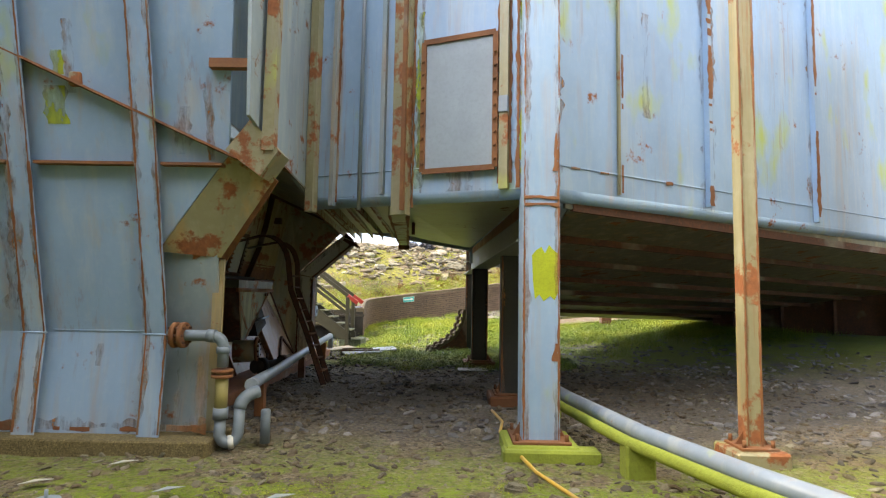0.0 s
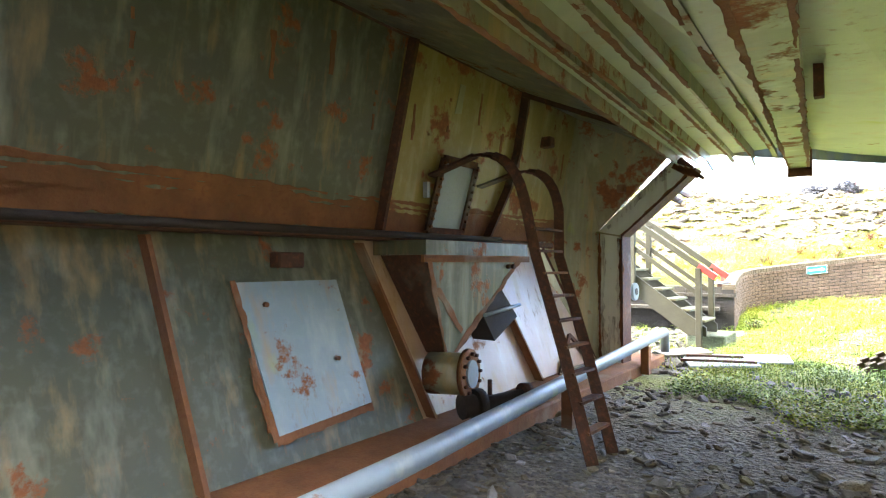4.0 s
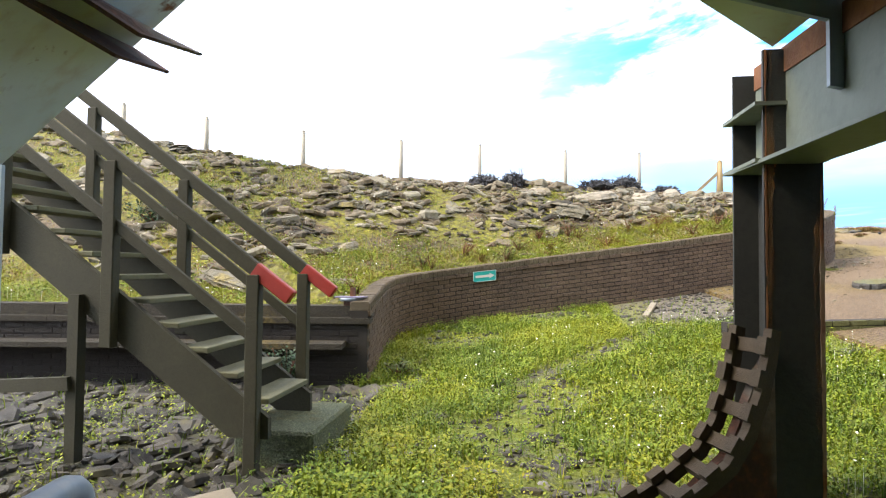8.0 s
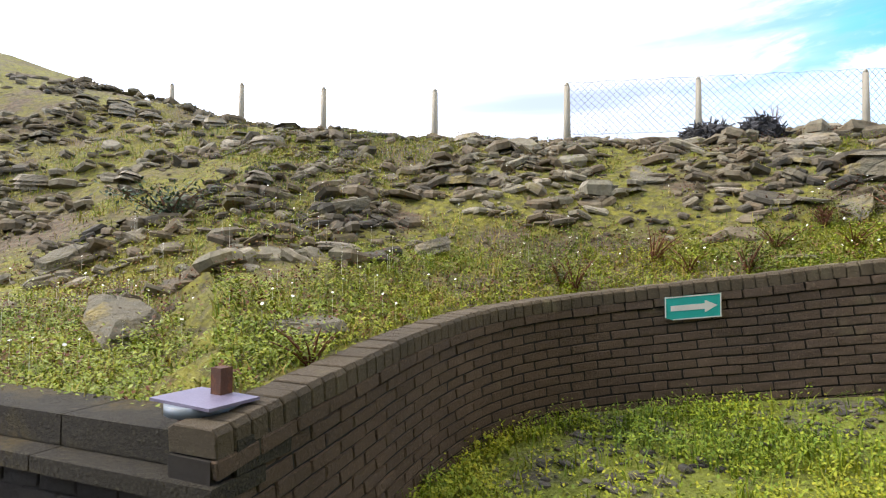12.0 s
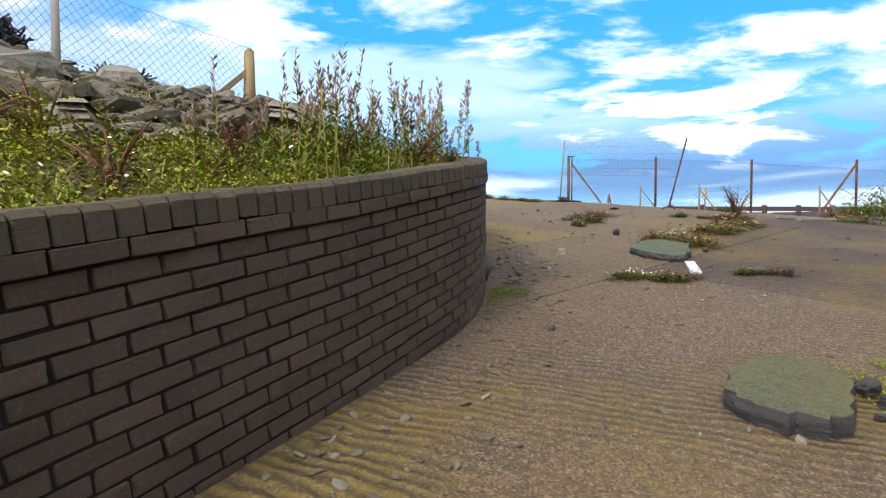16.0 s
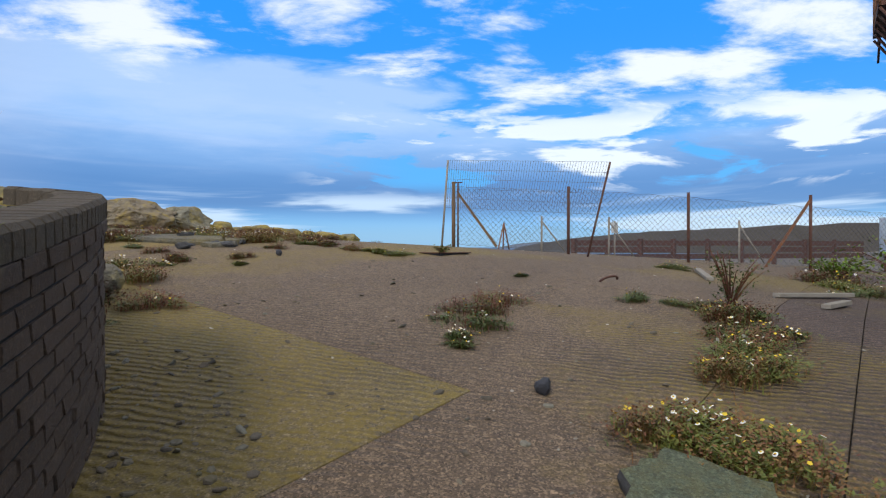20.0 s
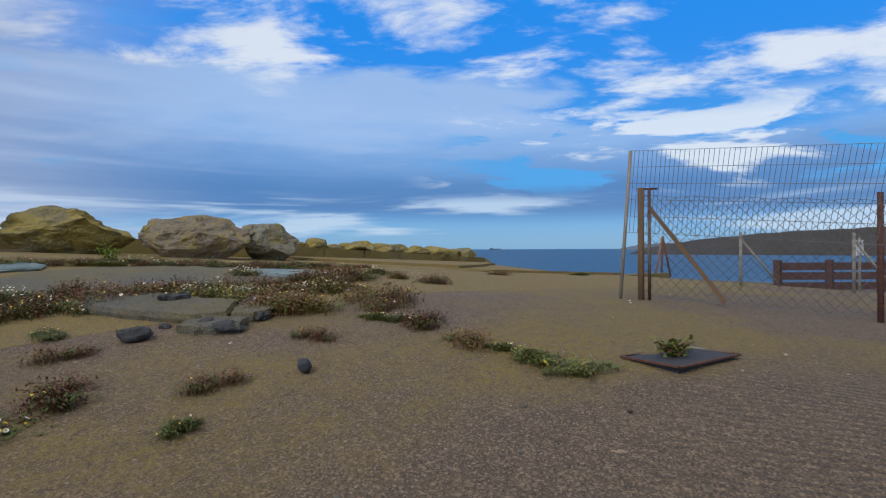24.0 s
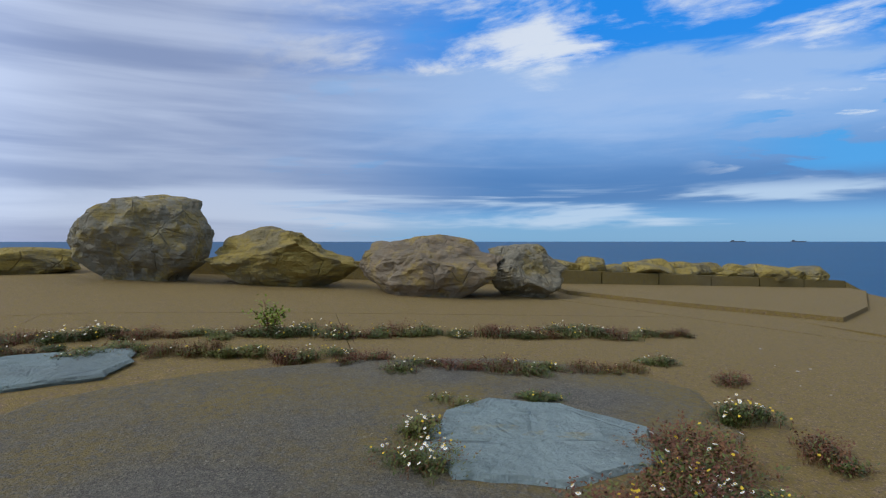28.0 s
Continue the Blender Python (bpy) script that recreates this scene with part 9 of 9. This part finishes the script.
for i, (x, y, s) in enumerate(((1.0, 26.6, 0.75), (2.3, 27.3, 0.6), (3.2, 28.2, 0.4), (-2.4, 25.2, 0.5), (-0.6, 25.9, 0.6), (0.2, 25.2, 0.6), (-4.6, 24.2, 0.6))):
    ob = tagged(part("slate_block", SLABS[(i * 3) % 8], None), "big pale slate slab standing out of the scree", "rock", "slate blocks on the hill")
    ob.matrix_basis = pose(x, y, hill_z(x, y) - 0.05, 8, -14, 30 * i) @ Matrix.Diagonal((s, s, s, 1))
for x, y, s, m, lab in ((-0.80, 23.25, 0.34, M_SLATE, "green-grey rock resting behind the wall coping"), (2.71, 26.2, 0.30, M_PALESLATE, "whitish rock on the bank"), (-3.6, 19.9, 0.5, M_SLATE, "flat slate slab in the grass"), (-4.9, 19.5, 0.55, M_SLATE, "flat slate slab in the grass"), (-1.5, 22.9, 0.16, M_SLATE, "small rock behind the wall coping")):
    ob = tagged(part("bank_rock", slate_mesh("bank_rock", int(s * 100), m), None), lab, "rock")
    ob.matrix_basis = pose(x, y, hill_z(x, y) - 0.02, 0, 0, s * 300) @ Matrix.Diagonal((s, s, s * 0.8, 1))
def damp_moss(x, y):
    """Moss cushions in the first open strip before the hopper."""
    return smooth01(5.3, 4.7, y + 0.5 * (n2(x, y, 1.5, 4) - 0.5)) * (1.0 if n2(x, y, 1.1, 12) > 0.50 else 0.04) * (1 if n2(x, y, 5.0, 3) > 0.4 else 0.2)


herb("moss", cover(9000, -5.5, 2.6, 1.6, 5.4, damp_moss, 63), M_YELLEAF, "bright green moss cushions on the damp dirt", 0.014, 63, 0.016, 6)
# larger loose stones on the plant floor
for i in range(90):
    x, y = rk.uniform(-2.2, 2.8), rk.uniform(2.4, 12.8)
    s = 0.03 + 0.085 * rk.random() ** 2
    ob = tagged(part("loose_stone", SLABS[i % 8], None), "loose pale stone on the dirt floor", "stone", "stones on the plant floor")
    ob.matrix_basis = pose(x, y, low_z(x, y) - 0.01, 0, 0, rk.uniform(0, 360)) @ Matrix.Diagonal((s, s, s * 1.6, 1))
ob = tagged(part("mossy_stone", rock_mesh("mossy_stone", 77, 0.15, 0.12, 0.11, M_MOSSBLOCK, 8, 0.12, 2), None), "rough moss-green stone on the dirt floor", "stone")
ob.matrix_basis = pose(-0.58, 3.95, -0.01, 0, 0, 30)


def willowherb(x, y, n, seed, h0=0.45, h1=0.85):
    rnd = random.Random(seed)
    t = thing("willowherb", "tall willowherb gone to pink-brown seed", "plant", "willowherb on the wall", (x, y, hill_z(x, y)))
    ls, lf, hs, hf = [], [], [], []
    st = bmesh.new()
    for _ in range(n):
        bx, by = rnd.gauss(0, 0.22), rnd.gauss(0, 0.18)
        h = rnd.uniform(h0, h1)
        tx, ty = bx + rnd.gauss(0, 0.06), by + rnd.gauss(0, 0.06)
        tube(st, [(bx, by, -0.05), ((bx + tx) / 2, (by + ty) / 2, h * 0.5), (tx, ty, h)], [0.0035, 0.003, 0.0015], 4)
        for k in range(26):
            f = rnd.uniform(0.15, 0.7)
            a = rnd.random() * math.tau
            leaflet(ls, lf, (bx + (tx - bx) * f, by + (ty - by) * f, h * f), (math.cos(a), math.sin(a), 0.6), 0.07 * (1 - 0.5 * f), 0.008)
        for k in range(30):
            f = rnd.uniform(0.62, 1.02)
            a = rnd.random() * math.tau
            leaflet(hs, hf, (bx + (tx - bx) * f, by + (ty - by) * f, h * f), (math.cos(a), math.sin(a), 1.2), 0.045, 0.006)
    tagged(part("stem_growth", st, M_DRYGRASS, t), kind="stuff")
    tagged(part("foliage", raw("foliage", ls, lf, M_GRASS), None, t), kind="stuff")
    tagged(part("seed_plume", raw("seed_plume", hs, hf, M_PINK), None, t), kind="stuff")


for i, (x, y) in enumerate(((3.4, 24.5), (3.9, 24.75), (4.4, 25.0), (4.8, 25.2), (5.1, 25.5), (5.35, 25.8), (5.6, 26.2), (4.2, 25.4), (4.7, 25.9), (3.6, 25.1), (5.9, 26.7), (6.3, 27.4))):
    willowherb(x, y, 10 if i < 8 else 6, 500 + i, *((0.35, 0.72) if i < 9 else (0.2, 0.42)))
# moss on the concrete by the broken slab and the wall foot
def moss_spots(x, y):
    a = math.hypot((x - 6.1) / 0.55, (y - 22.35) / 0.45)
    b = math.hypot((x - 5.45) / 0.5, (y - 25.15) / 0.3)
    k = max(0.0, 1.1 - a, 1.0 - b)
    return k * (1.0 if n2(x, y, 3.0, 8) > 0.45 else 0.15) if on_yard(x, y) and not inside_hill(x, y) else 0


herb("moss", cover(2400, 4.6, 7.2, 21.4, 25.8, moss_spots, 61), M_YELLEAF, "flat yellow-green moss on the concrete", 0.012, 61, 0.012, 6)
ws = random.Random(19)
for i in range(40):
    f = ws.random()
    x, y = 5.5 + 1.9 * f + ws.gauss(0, 0.22), 24.9 + 1.9 * f + ws.gauss(0, 0.25) - 0.15
    if inside_hill(x, y) or wall_dist(x, y) < 0.12:
        continue
    z = 0.02 + 0.06 * ws.random() ** 2
    ob = tagged(part("loose_stone", SLABS[i % 8], None), "loose grey stone on the concrete near the wall", "stone", "stones by the wall foot")
    ob.matrix_basis = pose(x, y, ramp_z(x, y) - 0.006, 0, 0, ws.uniform(0, 360)) @ Matrix.Diagonal((z, z, z * 1.5, 1))
# small shrub at the corner, bushes on the hill
bush("nettle_clump", -3.30, 17.62, 0.0, 0.26, 0.55, 900, M_DARKLEAF, "dark green nettle clump below the wall", 0.05, 61, 14)
bush("green_clump", -2.35, 18.7, 0.03, 0.22, 0.2, 300, M_LEAF, "bright green weed at the wall foot", 0.06, 62)
bush("hill_shrub", -7.6, 21.6, hill_z(-7.6, 21.6), 0.8, 0.5, 900, M_DARKLEAF, "low dark green shrub on the hillside", 0.07, 63, 14)
bush("thorn_bush", -0.9, 27.9, hill_z(-0.9, 27.9), 0.2, 0.55, 90, M_PINK, "small bare shrub on the crest", 0.03, 64)
bk = random.Random(47)
for i in range(26):
    x = -3.2 + 9.0 * (i + bk.random()) / 26
    y = front_y(x) + 0.45 + 1.3 * bk.random()
    bush("bank_weed", x, y, hill_z(x, y), bk.uniform(0.16, 0.34), bk.uniform(0.16, 0.38), 480, (M_YELLEAF, M_LEAF, M_YELLEAF, M_BROWN)[i % 4], ("yellow-green leafy weed behind the wall coping", "dull green weed behind the wall coping", "yellow-green leafy weed behind the wall coping", "reddish-brown seeded weed behind the wall coping")[i % 4], 0.026, 900 + i, 10)
# heaps of wire netting on the crest
for i, (x, y, sx, sz) in enumerate(((-1.9, 27.1, 0.62, 0.34), (-1.1, 27.3, 0.36, 0.42), (1.35, 28.4, 0.7, 0.30), (2.1, 28.7, 0.4, 0.42), (3.4, 29.6, 0.5, 0.26))):
    rnd = random.Random(700 + i)
    segs = []
    for _ in range(420):
        a, e = rnd.random() * math.tau, math.asin(rnd.random())
        p = Vector((sx * math.cos(a) * math.cos(e), 0.4 * math.sin(a) * math.cos(e), sz * math.sin(e)))
        q = p + Vector((rnd.gauss(0, 0.07), rnd.gauss(0, 0.05), rnd.gauss(0, 0.05)))
        segs.append((p * rnd.uniform(0.8, 1.05), q))
    vs, fs = wire_mesh(segs, 0.012)
    t = thing("netting_heap", "heap of rusted dark wire netting on the crest", "wire netting", "wire netting heaps", (x, y, hill_z(x, y)), 25 * x)
    tagged(part("netting", raw("netting", vs, fs, M_BLACK), None, t), kind="stuff")
    part("core", rock_mesh("core", 710 + i, sx * 0.9, 0.36, sz * 0.48, M_BLACK, 10, 0.2, 2), None, t)


# ---- small things round the plant ----
def plant_litter():
    t = thing("door_boards", "pale discarded door panels lying in the grass", "boards")
    for k, (x, y, rz, w, h, m) in enumerate(((-2.02, 14.05, 22, 0.85, 0.62, M_SHEET), (-1.72, 14.45, 12, 0.95, 0.55, M_SHEET), (-2.62, 14.55, 40, 0.7, 0.4, M_GREYWOOD))):
        b = boxed(-w / 2, w / 2, -h / 2, h / 2, 0.03 + 0.02 * k, 0.055 + 0.02 * k, 0.004)
        bmesh.ops.transform(b, matrix=pose(x, y, 0.02 if k < 2 else 0.0, 2, -3, rz), verts=b.verts)
        part("panel", b, m, t)
    for a, b in (((-2.42, 13.62), (-1.58, 13.98)), ((-2.46, 14.05), (-1.80, 14.35))):
        part("frame_bar", barred((*a, 0.115), (*b, 0.115), 0.05, 0.03), M_DARKRUST, t)
    c = thing("post_cap", "faded purple metal plate on a stub post at the wall corner", "post cap", "", (-2.92, 18.62, 0.90))
    part("stub", boxed(-0.07, 0.07, -0.07, 0.07, -0.2, 0.06), M_DARKRUST, c)
    part("ring", tubed([(0, 0, 0.06), (0, 0, 0.10)], 0.15, 18), M_PIPE, c)
    part("plate", boxed(-0.18, 0.18, -0.12, 0.12, 0.10, 0.112), M_PURPLE, c)
    part("bolt_block", boxed(-0.03, 0.03, 0.05, 0.11, 0.112, 0.22), M_DARKRUST, c)
    g = thing("pressure_gauge", "round grey gauge lid lying on the dirt", "gauge", "", (-2.55, 4.35, 0.0))
    part("case", tubed([(0, 0, 0.0), (0, 0, 0.05)], 0.085, 20), M_PIPE, g)
    part("knob", tubed([(0, 0, 0.05), (0, 0, 0.11)], 0.012, 8), M_PIPE, g)
    for x, y, m, lab in ((-2.0, 4.6, M_SHEET, "scrap of grey sheet on the dirt"), (-3.0, 4.7, M_WHITE, "torn white scrap on the dirt"), (-1.2, 4.5, M_SHEET, "scrap of grey sheet on the dirt"), (-2.65, 5.2, M_WHITE, "torn white scrap on the dirt")):
        bm = prismed([(x, y, 0.02), (x + 0.16, y + 0.02, 0.045), (x + 0.19, y + 0.10, 0.03), (x + 0.05, y + 0.12, 0.02)], (0, 0, 0.004))
        single("scrap", bm, m, lab, "scrap", "scraps on the dirt")
    single("blue_rod", tubed([(-0.55, 3.1, 0.03), (-0.2, 3.16, 0.03)], 0.018, 8), plain("blue_plastic", (0.03, 0.12, 0.32), 0.4), "short blue plastic rod on the dirt", "rod")


plant_litter()


def far_rails():
    """Timber rails, signboard and posts beyond the fence."""
    f = thing("timber_barrier", "reddish timber plank barrier beyond the fence", "barrier")
    pts = [Vector((25.5, 36.0, 2.0)), Vector((29, 33.6, 2.0)), Vector((33, 31.0, 2.0)), Vector((38, 28.6, 2.0))]
    for a, b in zip(pts, pts[1:]):
        for k, z in enumerate((0.35, 0.62, 0.88)):
            if not (a is pts[1] and k == 1):
                part("plank", barred(a + Vector((0, 0, z)), b + Vector((0, 0, z)), 0.05, 0.20), M_WOODDARK, f)
        for t in (0.0, 0.33, 0.66):
            p = a.lerp(b, t)
            part("post", boxed(p.x - 0.08, p.x + 0.08, p.y - 0.08, p.y + 0.08, 1.8, 3.05), M_WOODDARK, f)
    for x, y, z in ((22.4, 35.4, 3.75), (23.6, 33.6, 3.7), (26.5, 30.5, 3.6)):
        p = thing("inner_post", "thin steel post with stay beyond the fence", "fence post", "inner fence posts", (x, y, 0))
        part("shaft", tubed([(0, 0, ramp_z(x, y) - 0.1), (0, 0, z)], 0.035, 8), M_GREYWOOD, p)
        part("stay", tubed([(0, 0, z - 0.15), (0.55, -0.6, ramp_z(x, y))], 0.025, 6), M_GREYWOOD, p)
    s = thing("small_board", "small pale notice board on a post", "sign", "", (24.2, 33.7, 0))
    part("post", tubed([(0, 0, 2.0), (0, 0, 3.6)], 0.03, 8), M_GREYWOOD, s)
    part("board", boxed(-0.2, 0.2, -0.02, 0.02, 3.2, 3.55), M_WHITE, s)
    m = thing("meter_cabinet", "dark metal cabinet on a post beside the fence", "cabinet", "", (27.7, 26.8, 0))
    part("post", boxed(-0.05, 0.05, -0.05, 0.05, 1.9, 2.6), M_DARKRUST, m)
    part("box", boxed(-0.28, 0.28, -0.15, 0.15, 2.5, 3.6, 0.02), M_PIPE, m)
    part("bar", tubed([(0.2, 0, 3.0), (6.5, -2.0, 3.0)], 0.05, 6), M_DARKRUST, m)


far_rails()

# ---- bricks last ----
brick_wall("retaining_wall", "curved grey-brown brick retaining wall with coping", WP, wbase, wtop, 0.0, WLEN - 0.1, (7.0, 10.2))
lw = brick_wall("left_wall", "low brick wall with concrete coping below the grass bank, darkened for shade and stain", LP, lambda s: -0.05, lambda s: 0.70, 0.0, 6.6, (0, 0.0), -1, False, 0.215, M_BRICK_DARK)
q, dv = along(LP, 0.0)
bk = Vector((-dv.y, dv.x, 0)) * -1
for k in range(7):
    a, b = q + dv * (0.95 * k - 0.03), q + dv * (0.95 * k + 0.91)
    for nm, y0, y1, z0, z1 in (("ledge_stone", -0.03, 0.26, 0.70, 0.765), ("coping_stone", 0.10, 0.42, 0.77, 0.90), ("foot_ledge", -0.34, 0.02, 0.44, 0.50)):
        if nm == "foot_ledge" and k == 0:
            a2 = q + dv * 0.25
        else:
            a2 = a
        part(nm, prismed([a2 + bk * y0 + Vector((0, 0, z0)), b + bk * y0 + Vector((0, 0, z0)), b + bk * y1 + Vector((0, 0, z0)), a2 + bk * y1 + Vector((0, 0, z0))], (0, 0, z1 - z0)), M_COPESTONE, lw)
brick_wall("low_wall", "low mossy brick wall in the grass", RP, lambda s: 0.1 + 0.06 * s, lambda s: 0.70 + 0.03 * s, 0.0, 6.0, (0, 0.0), 1, False, 0.215, M_BRICK_MOSS)
